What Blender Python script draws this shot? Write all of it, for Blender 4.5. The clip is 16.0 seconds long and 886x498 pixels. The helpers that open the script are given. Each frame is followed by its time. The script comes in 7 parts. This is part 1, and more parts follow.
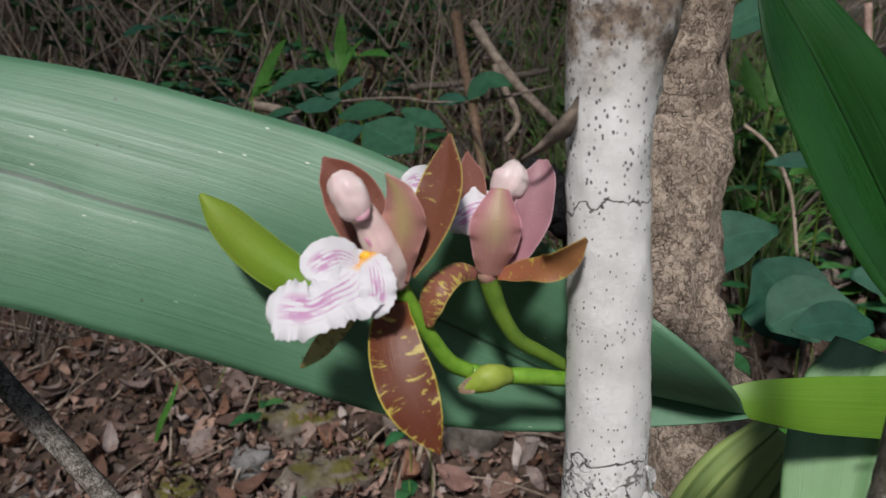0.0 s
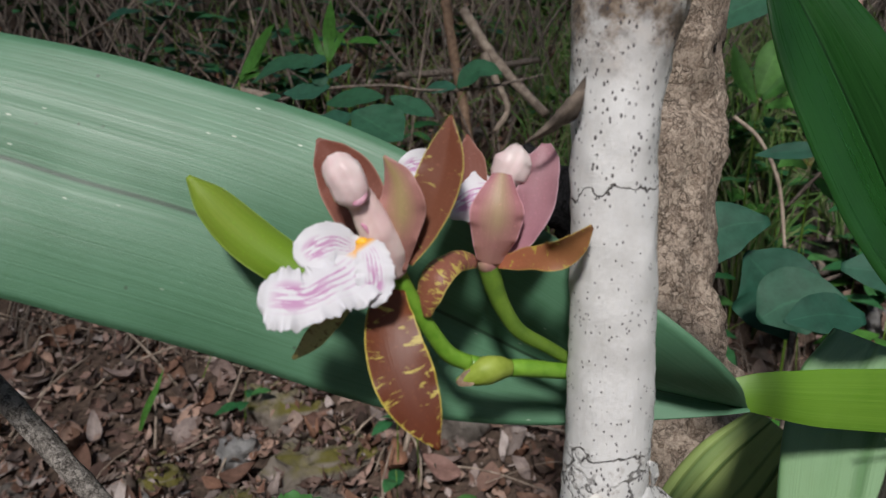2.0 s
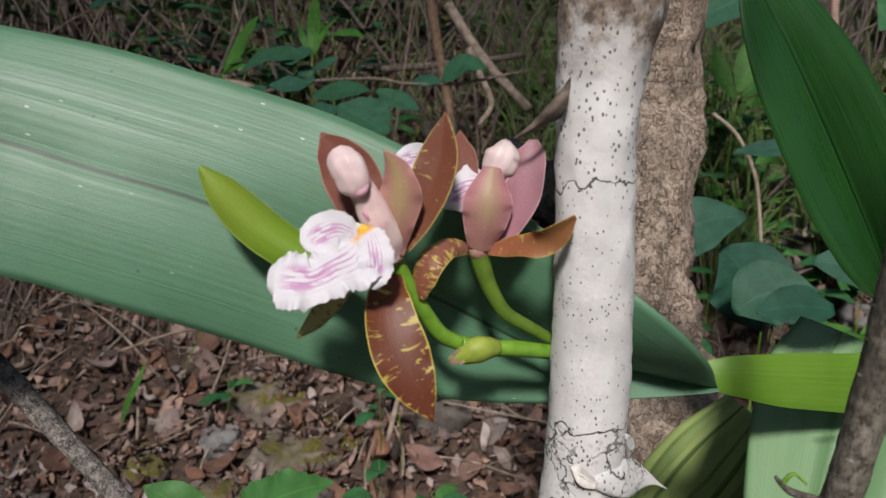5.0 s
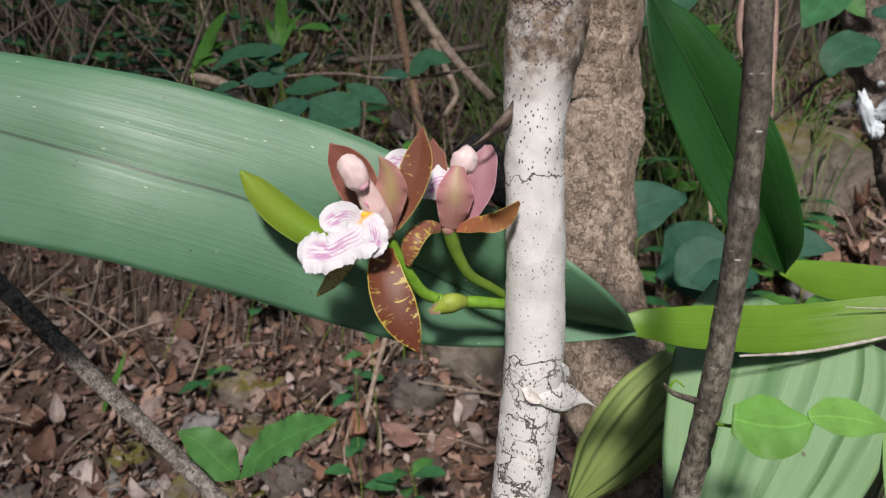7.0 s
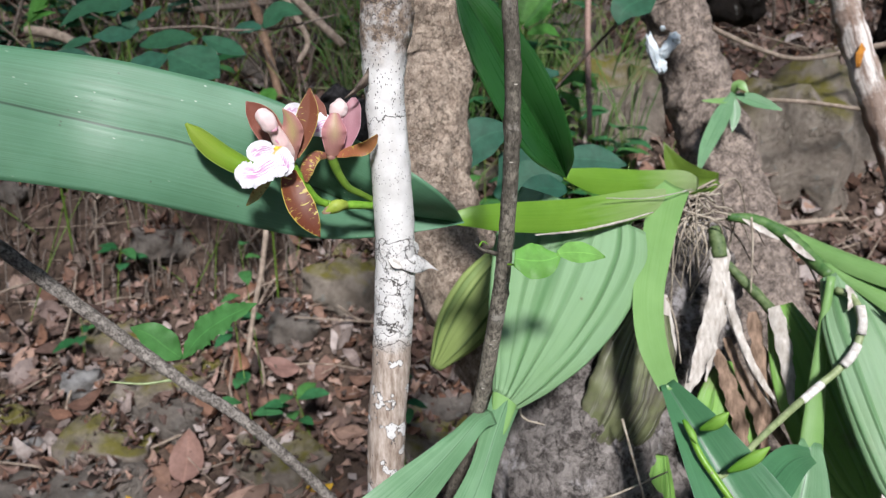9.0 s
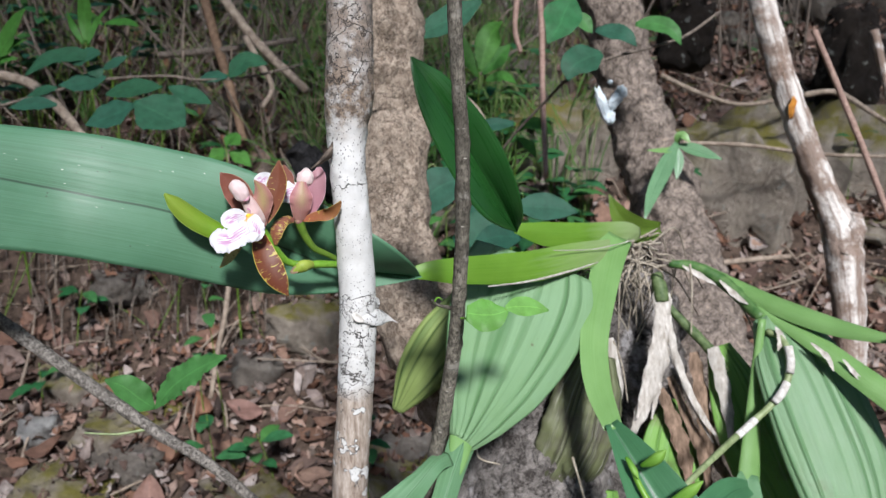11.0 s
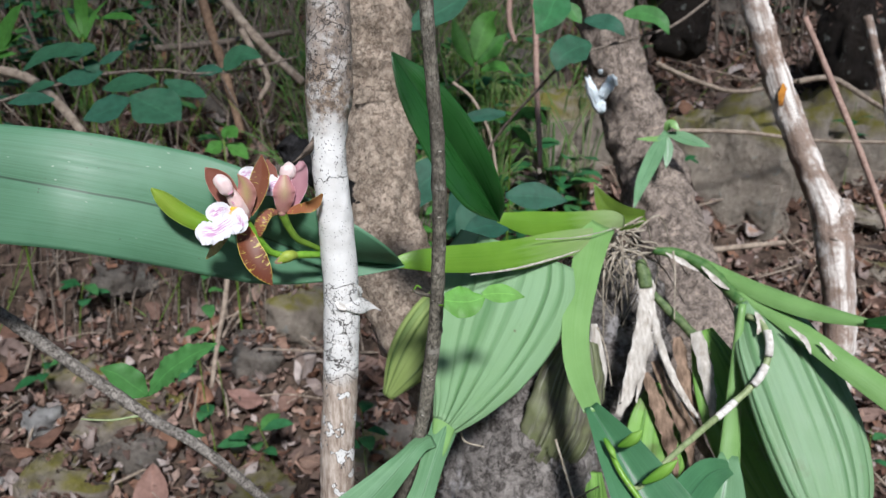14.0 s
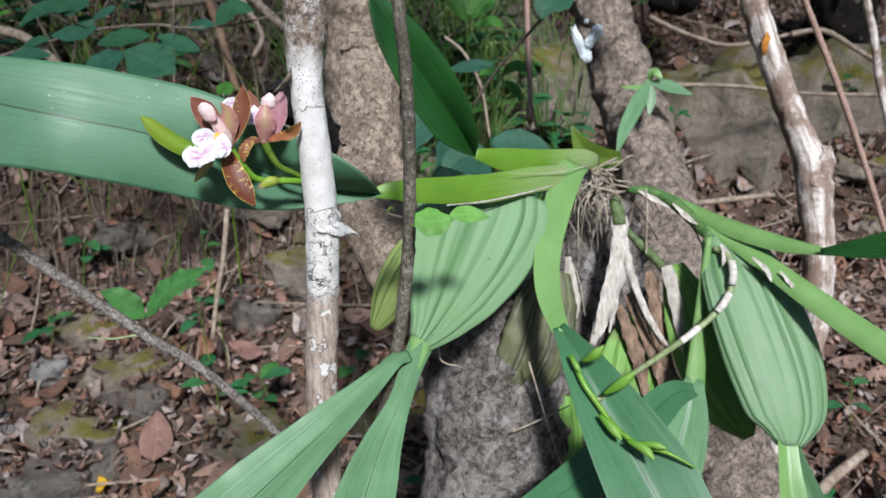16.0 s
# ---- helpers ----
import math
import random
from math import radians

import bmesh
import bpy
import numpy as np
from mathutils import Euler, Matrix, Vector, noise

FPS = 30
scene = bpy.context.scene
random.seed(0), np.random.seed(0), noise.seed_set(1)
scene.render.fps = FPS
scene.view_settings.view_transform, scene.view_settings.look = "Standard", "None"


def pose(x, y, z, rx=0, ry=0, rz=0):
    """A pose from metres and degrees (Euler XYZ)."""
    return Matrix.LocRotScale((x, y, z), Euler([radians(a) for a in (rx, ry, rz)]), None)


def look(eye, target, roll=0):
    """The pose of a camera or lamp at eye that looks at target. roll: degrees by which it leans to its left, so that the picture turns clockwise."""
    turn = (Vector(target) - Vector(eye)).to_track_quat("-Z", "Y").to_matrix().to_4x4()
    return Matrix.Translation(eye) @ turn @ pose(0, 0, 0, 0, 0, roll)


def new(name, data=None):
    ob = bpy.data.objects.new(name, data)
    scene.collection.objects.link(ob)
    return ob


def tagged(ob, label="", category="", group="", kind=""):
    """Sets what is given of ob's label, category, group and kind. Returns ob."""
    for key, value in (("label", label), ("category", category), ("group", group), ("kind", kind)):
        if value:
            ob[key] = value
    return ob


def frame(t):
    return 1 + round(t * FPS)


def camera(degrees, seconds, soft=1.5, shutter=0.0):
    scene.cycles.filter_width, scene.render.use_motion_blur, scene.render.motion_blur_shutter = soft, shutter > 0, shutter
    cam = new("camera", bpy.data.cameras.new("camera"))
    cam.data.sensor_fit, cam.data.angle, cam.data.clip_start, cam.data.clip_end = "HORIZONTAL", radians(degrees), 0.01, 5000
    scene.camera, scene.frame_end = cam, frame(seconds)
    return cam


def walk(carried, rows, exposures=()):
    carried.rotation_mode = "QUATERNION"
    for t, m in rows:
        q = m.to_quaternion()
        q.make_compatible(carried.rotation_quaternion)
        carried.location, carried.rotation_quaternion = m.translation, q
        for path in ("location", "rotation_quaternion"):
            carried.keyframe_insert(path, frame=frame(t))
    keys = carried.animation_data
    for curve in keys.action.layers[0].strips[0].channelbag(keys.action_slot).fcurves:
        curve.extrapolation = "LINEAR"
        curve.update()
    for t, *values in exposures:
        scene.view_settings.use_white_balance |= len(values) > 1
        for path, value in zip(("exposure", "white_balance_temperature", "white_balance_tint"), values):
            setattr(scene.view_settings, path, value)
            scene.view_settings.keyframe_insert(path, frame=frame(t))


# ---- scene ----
cam = camera(64.0, 16.0, 1.2)
PATH = [
    (0, (0.001, 0.0, 1.051), (-0.005, 1.968, 0.696), 0.1),
    (0.5, (-0.001, 0.001, 1.046), (-0.009, 1.966, 0.672), -0.1),
    (1, (0.001, 0.001, 1.049), (0.011, 1.964, 0.666), 0.1),
    (1.5, (0.0, 0.005, 1.049), (0.016, 1.966, 0.659), 0.5),
    (2, (-0.002, 0.007, 1.049), (0.029, 1.97, 0.666), 0.7),
    (2.5, (-0.004, 0.004, 1.05), (0.05, 1.965, 0.661), 0.8),
    (3, (-0.002, 0.002, 1.048), (0.053, 1.965, 0.666), 0.7),
    (5.5, (-0.008, -0.014, 1.051), (0.084, 1.943, 0.649), 1.6),
    (6, (-0.011, -0.029, 1.052), (0.095, 1.928, 0.656), 1.6),
    (6.5, (-0.012, -0.043, 1.054), (0.109, 1.912, 0.649), 1.5),
    (7, (-0.012, -0.07, 1.06), (0.158, 1.875, 0.626), 0.5),
    (7.5, (-0.019, -0.102, 1.063), (0.239, 1.819, 0.57), -0.9),
    (8, (-0.02, -0.137, 1.068), (0.324, 1.763, 0.546), -1.4),
    (8.5, (-0.026, -0.166, 1.07), (0.431, 1.694, 0.495), -1.4),
    (9, (-0.039, -0.2, 1.075), (0.503, 1.633, 0.486), -0.9),
    (9.5, (-0.044, -0.223, 1.084), (0.537, 1.614, 0.548), -0.8),
    (10, (-0.045, -0.228, 1.091), (0.592, 1.603, 0.603), -0.2),
    (12.5, (-0.043, -0.244, 1.099), (0.6, 1.58, 0.59), -0.9),
    (13, (-0.039, -0.248, 1.099), (0.6, 1.576, 0.584), -1.1),
    (13.5, (-0.036, -0.247, 1.099), (0.605, 1.574, 0.576), -1.1),
    (14, (-0.036, -0.251, 1.101), (0.602, 1.571, 0.578), -1.2),
    (14.5, (-0.036, -0.253, 1.1), (0.599, 1.569, 0.576), -1.4),
    (15, (-0.028, -0.263, 1.093), (0.606, 1.555, 0.549), -1.6),
    (15.5, (-0.032, -0.277, 1.085), (0.596, 1.53, 0.499), -1.5),
    (16, (-0.031, -0.296, 1.084), (0.59, 1.502, 0.466), -1.7),
]
EXPOSURES = [(0, -0.08, 6300, 13), (3, -0.08, 6300, 13), (5.5, 0.08, 6500, 16), (7, 0.22, 6550, 16), (8, 0.40, 6400, 15), (9, 0.60, 6100, 14), (10, 0.51, 6000, 12.5), (16, 0.48, 5950, 11.5)]
# a small aperture: the near stalk and the far bank are both slightly soft
cam.data.dof.use_dof, cam.data.dof.focus_distance, cam.data.dof.aperture_fstop = True, 0.295, 23.0
walk(cam, [(t, look(eye, target, roll)) for t, eye, target, roll in PATH], EXPOSURES)

# ---- light ----
SUN_DIR = Vector((-0.12, -0.74, 0.66)).normalized()
world = bpy.data.worlds.new("world")
scene.world = world
world.use_nodes = True
sky = world.node_tree.nodes.new("ShaderNodeTexSky")
sky.sky_type, sky.sun_disc = "NISHITA", False
sky.sun_elevation = math.asin(SUN_DIR.z)
sky.sun_rotation = math.atan2(SUN_DIR.x, SUN_DIR.y)
background = world.node_tree.nodes["Background"]
background.inputs["Strength"].default_value = 0.125
world.node_tree.links.new(sky.outputs[0], background.inputs["Color"])
sun = new("sun", bpy.data.lights.new("sun", "SUN"))
sun.data.energy, sun.data.angle, sun.data.color = 4.1, radians(7.0), (1.0, 0.96, 0.90)
sun.matrix_world = look(SUN_DIR * 20, (0, 0, 0))


# ---- material helpers ----
class Mat:
    """A principled node material under construction."""

    def __init__(self, name, rough=0.5, spec=0.5):
        self.m = bpy.data.materials.new(name)
        self.m.use_nodes = True
        self.t = self.m.node_tree
        self.b = self.t.nodes["Principled BSDF"]
        self.b.inputs["Roughness"].default_value = rough
        self.b.inputs["Specular IOR Level"].default_value = spec

    def node(self, kind, **put):
        n = self.t.nodes.new("ShaderNode" + kind)
        for key, v in put.items():
            self.put(n.inputs[int(key[1:]) if key[0] == "i" and key[1:].isdigit() else key.replace("_", " ")], v)
        return n

    def put(self, socket, v):
        if isinstance(v, bpy.types.NodeSocket):
            self.t.links.new(v, socket)
        else:
            socket.default_value = v

    def coord(self, which="Object", scale=(1, 1, 1)):
        c = self.node("TexCoord").outputs[which]
        return self.node("Mapping", Vector=c, Scale=scale).outputs[0]

    def noise(self, vec, scale, detail=4, rough=0.55, warp=0.0):
        return self.node("TexNoise", Vector=vec, Scale=scale, Detail=detail, Roughness=rough, Distortion=warp).outputs[0]

    def cells(self, vec, scale, feature="F1", out="Distance", rnd=1.0):
        n = self.node("TexVoronoi")
        n.feature = feature
        self.put(n.inputs["Vector"], vec)
        self.put(n.inputs["Scale"], scale)
        self.put(n.inputs["Randomness"], rnd)
        return n.outputs[out]

    def ramp(self, fac, *stops):
        n = self.node("ValToRGB", Fac=fac)
        e = n.color_ramp.elements
        while len(e) < len(stops):
            e.new(0.5)
        for s, (p, c) in zip(e, stops):
            s.position = p
            s.color = (c, c, c, 1) if isinstance(c, (int, float)) else (*c, 1)
        return n.outputs[0]

    def mix(self, fac, a, b, mode="MIX"):
        n = self.t.nodes.new("ShaderNodeMix")
        n.data_type, n.blend_type = "RGBA", mode
        self.put(n.inputs[0], fac)
        for k, v in ((6, a), (7, b)):
            self.put(n.inputs[k], (*v, 1) if isinstance(v, tuple) and len(v) == 3 else v)
        return n.outputs[2]

    def math(self, op, a, b=0.0, c=0.0):
        n = self.t.nodes.new("ShaderNodeMath")
        n.operation = op
        for k, v in enumerate((a, b, c)):
            self.put(n.inputs[k], v)
        return n.outputs[0]

    def split(self, vec):
        return self.node("SeparateXYZ", Vector=vec).outputs

    def color(self, c):
        self.put(self.b.inputs["Base Color"], (*c, 1) if isinstance(c, tuple) else c)
        return self

    def rough(self, r):
        self.put(self.b.inputs["Roughness"], r)
        return self

    def bump(self, h, strength=0.5, dist=0.001):
        n = self.node("Bump", Strength=strength, Distance=dist, Height=h)
        self.put(self.b.inputs["Normal"], n.outputs[0])
        return self

    def thin(self, c, part=0.25):
        """Lets some light through, as a leaf or petal does."""
        tr = self.node("BsdfTranslucent", Color=(*c, 1) if isinstance(c, tuple) else c)
        mx = self.node("MixShader", Fac=part)
        self.put(mx.inputs[1], self.b.outputs[0])
        self.put(mx.inputs[2], tr.outputs[0])
        self.t.links.new(mx.outputs[0], self.t.nodes["Material Output"].inputs[0])
        return self


def strap_leaf(name, dark, light, rough=0.38, ribs=70.0, through_part=0.12, scar=0.0, sheen=0.55, midrib=1.0, pale=None):
    """A smooth monocot leaf with fine parallel veins along it."""
    k = Mat(name, rough, sheen)
    uv = k.coord("UV", (ribs, 1.4, 1))
    veins = k.math("ADD", k.math("MULTIPLY", k.noise(uv, 1.0, 3, 0.6), 0.5), k.math("MULTIPLY", k.noise(k.coord("UV", (ribs * 2.6, 2.5, 1)), 1.0, 2, 0.6), 0.5))
    blot = k.noise(k.coord("Object"), 38.0, 4)
    c = k.mix(k.ramp(veins, (0.38, 0.0), (0.62, 1.0)), dark, light)
    c = k.mix(k.ramp(blot, (0.35, 0.0), (0.75, 0.45)), c, tuple(v * 1.25 for v in light))
    rib = k.math("ABSOLUTE", k.math("SUBTRACT", k.split(k.coord("UV"))[0], 0.5))
    c = k.mix(k.ramp(rib, (0.0, 0.9 * midrib), (0.006, 0.8 * midrib), (0.012, 0.0)), c, tuple(v * 0.3 for v in dark))
    if pale:
        edge = k.math("MULTIPLY", k.noise(k.coord("UV", (7, 3, 1)), 1.0, 3), 0.35)
        c = k.mix(k.ramp(k.math("ADD", k.split(k.coord("UV"))[1], edge), (0.62, 0.0), (1.1, 0.75)), c, pale)
    if scar:
        fleck = k.cells(k.coord("UV", (26, 60, 1)), 1.0)
        some = k.noise(k.coord("UV", (5, 9, 1)), 1.0, 2)
        f = k.math("MULTIPLY", k.ramp(fleck, (0.06, 1.0), (0.11, 0.0)), k.ramp(some, (0.55, 0.0), (0.62, 1.0)))
        c = k.mix(k.math("MULTIPLY", f, scar), c, (0.55, 0.62, 0.5))
        dots = k.cells(k.coord("Object"), 210.0)
        f = k.math("MULTIPLY", k.ramp(dots, (0.08, 1.0), (0.14, 0.0)), k.ramp(k.noise(k.coord("Object"), 30.0), (0.6, 0.0), (0.66, 0.8)))
        c = k.mix(f, c, (0.03, 0.03, 0.02))
    k.color(c).bump(veins, 0.33, 0.0004)
    k.rough(k.ramp(k.noise(k.coord("UV", (ribs * 0.5, 3, 1)), 1.0, 3), (0.3, rough - 0.08), (0.7, rough + 0.12)))
    return k.thin(k.mix(0.5, light, (0.25, 0.45, 0.03)), through_part).m


def bulb_skin(name, dark, light, ribs=7.0, stain=0.0, brown=(0.12, 0.09, 0.05), shift=0.0):
    """The skin of a flattened pseudobulb: smooth, with uneven lengthwise grooves."""
    k = Mat(name, 0.5, 0.42)
    u, v, _ = k.split(k.coord("UV"))
    bend = k.node("CombineXYZ", X=k.math("MULTIPLY_ADD", u, 3.3, shift), Y=k.math("MULTIPLY", v, 0.35)).outputs[0]
    wob = k.math("MULTIPLY", k.math("SUBTRACT", k.noise(bend, 1.0, 2), 0.5), 0.42)
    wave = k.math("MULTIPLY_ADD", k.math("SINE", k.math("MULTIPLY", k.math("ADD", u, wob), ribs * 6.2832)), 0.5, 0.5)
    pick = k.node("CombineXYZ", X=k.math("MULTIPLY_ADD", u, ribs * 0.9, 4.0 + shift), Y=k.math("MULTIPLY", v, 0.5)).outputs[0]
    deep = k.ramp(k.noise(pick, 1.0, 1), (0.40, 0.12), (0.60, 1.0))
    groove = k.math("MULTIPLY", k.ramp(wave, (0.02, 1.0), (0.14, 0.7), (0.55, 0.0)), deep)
    fine = k.noise(k.coord("UV", (120, 1.8, 1)), 1.0, 3)
    broad = k.noise(k.coord("Object"), 22.0, 3)
    c = k.mix(k.ramp(broad, (0.35, 0.0), (0.7, 0.45)), light, tuple(q * w for q, w in zip(light, (0.80, 0.88, 0.62))))
    c = k.mix(k.ramp(fine, (0.35, 0.0), (0.7, 0.40)), c, tuple(q * 1.22 for q in light))
    # relief shade of the grooves, put into the colour as soft dark bands
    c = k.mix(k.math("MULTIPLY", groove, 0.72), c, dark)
    if stain:
        n = k.noise(k.coord("Object"), 26.0, 6, 0.65)
        c = k.mix(k.ramp(n, (0.62 - 0.3 * stain, 0.0), (0.72 - 0.2 * stain, min(0.9, 0.3 + stain))), c, brown)
        n2 = k.noise(k.coord("UV", (34, 2.2, 1)), 1.0, 4)
        c = k.mix(k.ramp(n2, (0.55, 0.0), (0.68, 0.85 * stain)), c, (0.36, 0.36, 0.31))
    spots = k.math("MULTIPLY", k.ramp(k.cells(k.coord("Object"), 75.0), (0.06, 1.0), (0.12, 0.0)), k.ramp(k.noise(k.coord("Object"), 14.0), (0.58, 0.0), (0.66, 0.7)))
    c = k.mix(spots, c, (0.10, 0.07, 0.04))
    h = k.math("SUBTRACT", k.math("ADD", k.math("MULTIPLY", fine, 0.25), k.math("MULTIPLY", k.noise(k.coord("Object"), 300.0), 0.12)), groove)
    k.color(c).bump(h, 0.8, 0.0018)
    k.rough(k.ramp(k.noise(k.coord("Object"), 60.0, 3), (0.3, 0.50), (0.7, 0.64)))
    return k.thin(tuple(q * 1.1 for q in light), 0.08).m


def petal_skin(name, base, tip, fleck=None, rim=None, through_part=0.3, fleck_cut=0.62, heart=None):
    """Petal skin with lengthwise veins, a tint towards the tip, flecks and a pale rim."""
    k = Mat(name, 0.45, 0.35)
    u, v, _ = k.split(k.coord("UV"))
    c = k.mix(k.ramp(k.math("ADD", v, k.math("MULTIPLY", k.noise(k.coord("UV", (6, 2, 1)), 1.0), 0.5)), (0.3, 0.0), (1.15, 1.0)), base, tip)
    if heart:
        away = k.math("MULTIPLY", k.math("ABSOLUTE", k.math("SUBTRACT", u, 0.5)), 2.0)
        f = k.math("MULTIPLY", k.ramp(k.math("ADD", away, k.math("MULTIPLY", k.noise(k.coord("UV", (5, 3, 1)), 1.0), 0.3)), (0.25, 0.85), (0.85, 0.0)), k.ramp(v, (0.25, 0.0), (0.5, 1.0)))
        c = k.mix(f, c, heart)
    vein = k.noise(k.coord("UV", (34, 1.6, 1)), 1.0, 3)
    c = k.mix(k.ramp(vein, (0.3, 0.22), (0.6, 0.0)), c, tuple(q * 0.7 for q in base))
    if fleck:
        n = k.noise(k.coord("UV", (2.4, 22, 1)), 1.0, 3, 0.55, 0.8)
        edge = k.math("MULTIPLY", k.math("ABSOLUTE", k.math("SUBTRACT", u, 0.5)), 0.14)
        c = k.mix(k.ramp(k.math("ADD", n, edge), (fleck_cut, 0.0), (fleck_cut + 0.05, 0.85)), c, fleck)
    if rim:
        e = k.math("ABSOLUTE", k.math("SUBTRACT", u, 0.5))
        c = k.mix(k.ramp(k.math("ADD", e, k.math("MULTIPLY", k.noise(k.coord("UV", (2, 14, 1)), 1.0), 0.02)), (0.475, 0.0), (0.497, 0.9)), c, rim)
    dust = k.noise(k.coord("Object"), 1500.0, 2)
    c = k.mix(k.ramp(dust, (0.6, 0.0), (0.75, 0.25)), c, tuple(min(1.0, q * 2.0) for q in base))
    k.color(c).bump(k.math("ADD", vein, k.math("MULTIPLY", dust, 0.3)), 0.3, 0.0003)
    return k.thin(c, through_part).m


def lip_skin():
    """White lip with magenta veins that fan out from the throat."""
    k = Mat("lip_white_pink", 0.5, 0.3)
    u, v, _ = k.split(k.coord("UV"))
    wob = k.math("MULTIPLY", k.math("SUBTRACT", k.noise(k.coord("UV", (2, 3, 1)), 1.0, 3), 0.5), 0.10)
    fan = k.math("SINE", k.math("MULTIPLY", k.math("ADD", u, wob), 62.0))
    patch = k.noise(k.coord("UV", (4.0, 3.2, 1)), 1.0, 3, 0.6, 0.6)
    mid = k.math("MULTIPLY", k.ramp(k.math("ABSOLUTE", k.math("SUBTRACT", u, 0.5)), (0.14, 1.0), (0.30, 0.0)), k.ramp(v, (0.12, 0.0), (0.2, 1.0), (0.78, 1.0), (0.90, 0.0)))
    a = k.math("MULTIPLY", k.ramp(fan, (0.45, 0.0), (0.8, 1.0)), k.ramp(patch, (0.36, 0.0), (0.48, 1.0)))
    b = k.math("MULTIPLY", k.ramp(patch, (0.50, 0.0), (0.56, 0.9)), k.ramp(v, (0.35, 0.0), (0.55, 1.0)))
    f = k.math("MULTIPLY", k.math("MAXIMUM", a, b), mid)
    c = k.mix(k.math("MULTIPLY", f, 0.85), (0.76, 0.75, 0.775), (0.52, 0.18, 0.43))
    c = k.mix(k.ramp(v, (0.05, 0.9), (0.13, 0.0)), c, (0.85, 0.42, 0.02))
    k.color(c).bump(k.noise(k.coord("UV", (20, 6, 1)), 1.0, 3), 0.25, 0.0004)
    return k.thin(c, 0.3).m


def white_bark():
    """Pale lichen-white bark: dark dashes, cracked flakes, bare brown stretches."""
    k = Mat("white_bark", 0.8, 0.25)
    p = k.coord("Object")
    zz = k.math("SUBTRACT", k.split(p)[2], 0.02)
    z = k.math("DIVIDE", k.math("ADD", zz, k.math("MULTIPLY", k.math("SUBTRACT", k.noise(p, 60.0, 5, 0.6), 0.5), 0.016)), 1.3)
    mott = k.noise(p, 55.0, 6, 0.65)
    white = k.mix(k.ramp(mott, (0.3, 0.0), (0.7, 1.0)), (0.54, 0.53, 0.51), (0.72, 0.715, 0.70))
    white = k.mix(k.ramp(k.noise(p, 420.0, 4, 0.7), (0.55, 0.0), (0.75, 0.35)), white, (0.50, 0.48, 0.45))
    tan = k.mix(k.ramp(k.noise(k.coord("Object", (1, 1, 0.22)), 320.0, 5, 0.65), (0.35, 0.0), (0.65, 1.0)), (0.22, 0.165, 0.125), (0.50, 0.43, 0.37))
    # bare brown stretch below, knobby brown collar above the spotted stretch
    low = k.ramp(z, (0.60, 1.0), (0.6905, 1.0), (0.6925, 0.0))
    isle = k.noise(p, 95.0, 4, 0.5)
    low = k.math("MULTIPLY", low, k.ramp(isle, (0.575, 1.0), (0.588, 0.0)))
    outline = k.math("MULTIPLY", k.ramp(k.math("ABSOLUTE", k.math("SUBTRACT", isle, 0.581)), (0.004, 1.0), (0.014, 0.0)), k.ramp(z, (0.688, 1.0), (0.690, 0.0)))
    collar = k.ramp(z, (0.812, 0.0), (0.820, 0.95), (0.836, 1.0), (0.848, 0.9), (0.90, 0.85))
    collar = k.math("MULTIPLY", collar, k.ramp(k.noise(p, 85.0, 6, 0.7), (0.46, 1.0), (0.60, 0.36)))
    c = k.mix(low, white, tan)
    collar_tone = k.mix(k.ramp(k.noise(p, 260.0, 5, 0.7), (0.40, 0.0), (0.62, 1.0)), (0.070, 0.048, 0.034), (0.26, 0.195, 0.14))
    c = k.mix(collar, c, collar_tone)
    # cracked, flaking stretches
    flaky = k.ramp(z, (0.689, 0.0), (0.692, 1.0), (0.728, 1.0), (0.738, 0.9), (0.7395, 0.0), (0.828, 0.0), (0.836, 1.0))
    warp = k.node("VectorMath")
    warp.operation = "MULTIPLY_ADD"
    k.put(warp.inputs[0], k.node("TexNoise", Vector=p, Scale=130.0, Detail=4.0).outputs[1])
    k.put(warp.inputs[1], (0.024, 0.024, 0.016))
    k.put(warp.inputs[2], p)
    crackd = k.cells(warp.outputs[0], 62.0, "DISTANCE_TO_EDGE")
    crack = k.math("MULTIPLY", k.math("MULTIPLY", k.ramp(crackd, (0.016, 1.0), (0.036, 0.0)), k.ramp(k.noise(p, 90.0, 2), (0.36, 0.05), (0.48, 1.0))), flaky)
    zr = k.math("ADD", zz, k.math("MULTIPLY", k.math("SUBTRACT", k.noise(p, 62.0, 4, 0.5), 0.5), 0.030))
    for at, wide in ((1.0310, 0.034), (0.9620, 0.04), (0.9000, 0.05)):
        ring = k.ramp(k.math("MULTIPLY", k.math("ABSOLUTE", k.math("SUBTRACT", zr, at)), 100.0), (wide * 0.5, 1.0), (wide, 0.0))
        crack = k.math("MAXIMUM", crack, ring)
    dirt = k.math("MULTIPLY", k.ramp(k.noise(p, 110.0, 7, 0.75), (0.54, 0.0), (0.62, 0.7)), flaky)
    top = k.math("MULTIPLY", k.ramp(z, (0.828, 0.0), (0.838, 1.0)), k.ramp(k.noise(k.coord("Object", (1, 1, 0.6)), 75.0, 6, 0.7), (0.40, 0.55), (0.56, 0.0)))
    c = k.mix(top, c, (0.27, 0.215, 0.18))
    c = k.mix(dirt, c, (0.29, 0.25, 0.215))
    c = k.mix(k.math("MULTIPLY", k.math("MAXIMUM", crack, outline), 0.9), c, (0.05, 0.043, 0.038))
    # dark dashes, crowded on the spotted stretch, sparse specks on the clean one
    dash = k.cells(k.coord("Object", (1, 1, 0.62)), 730.0)
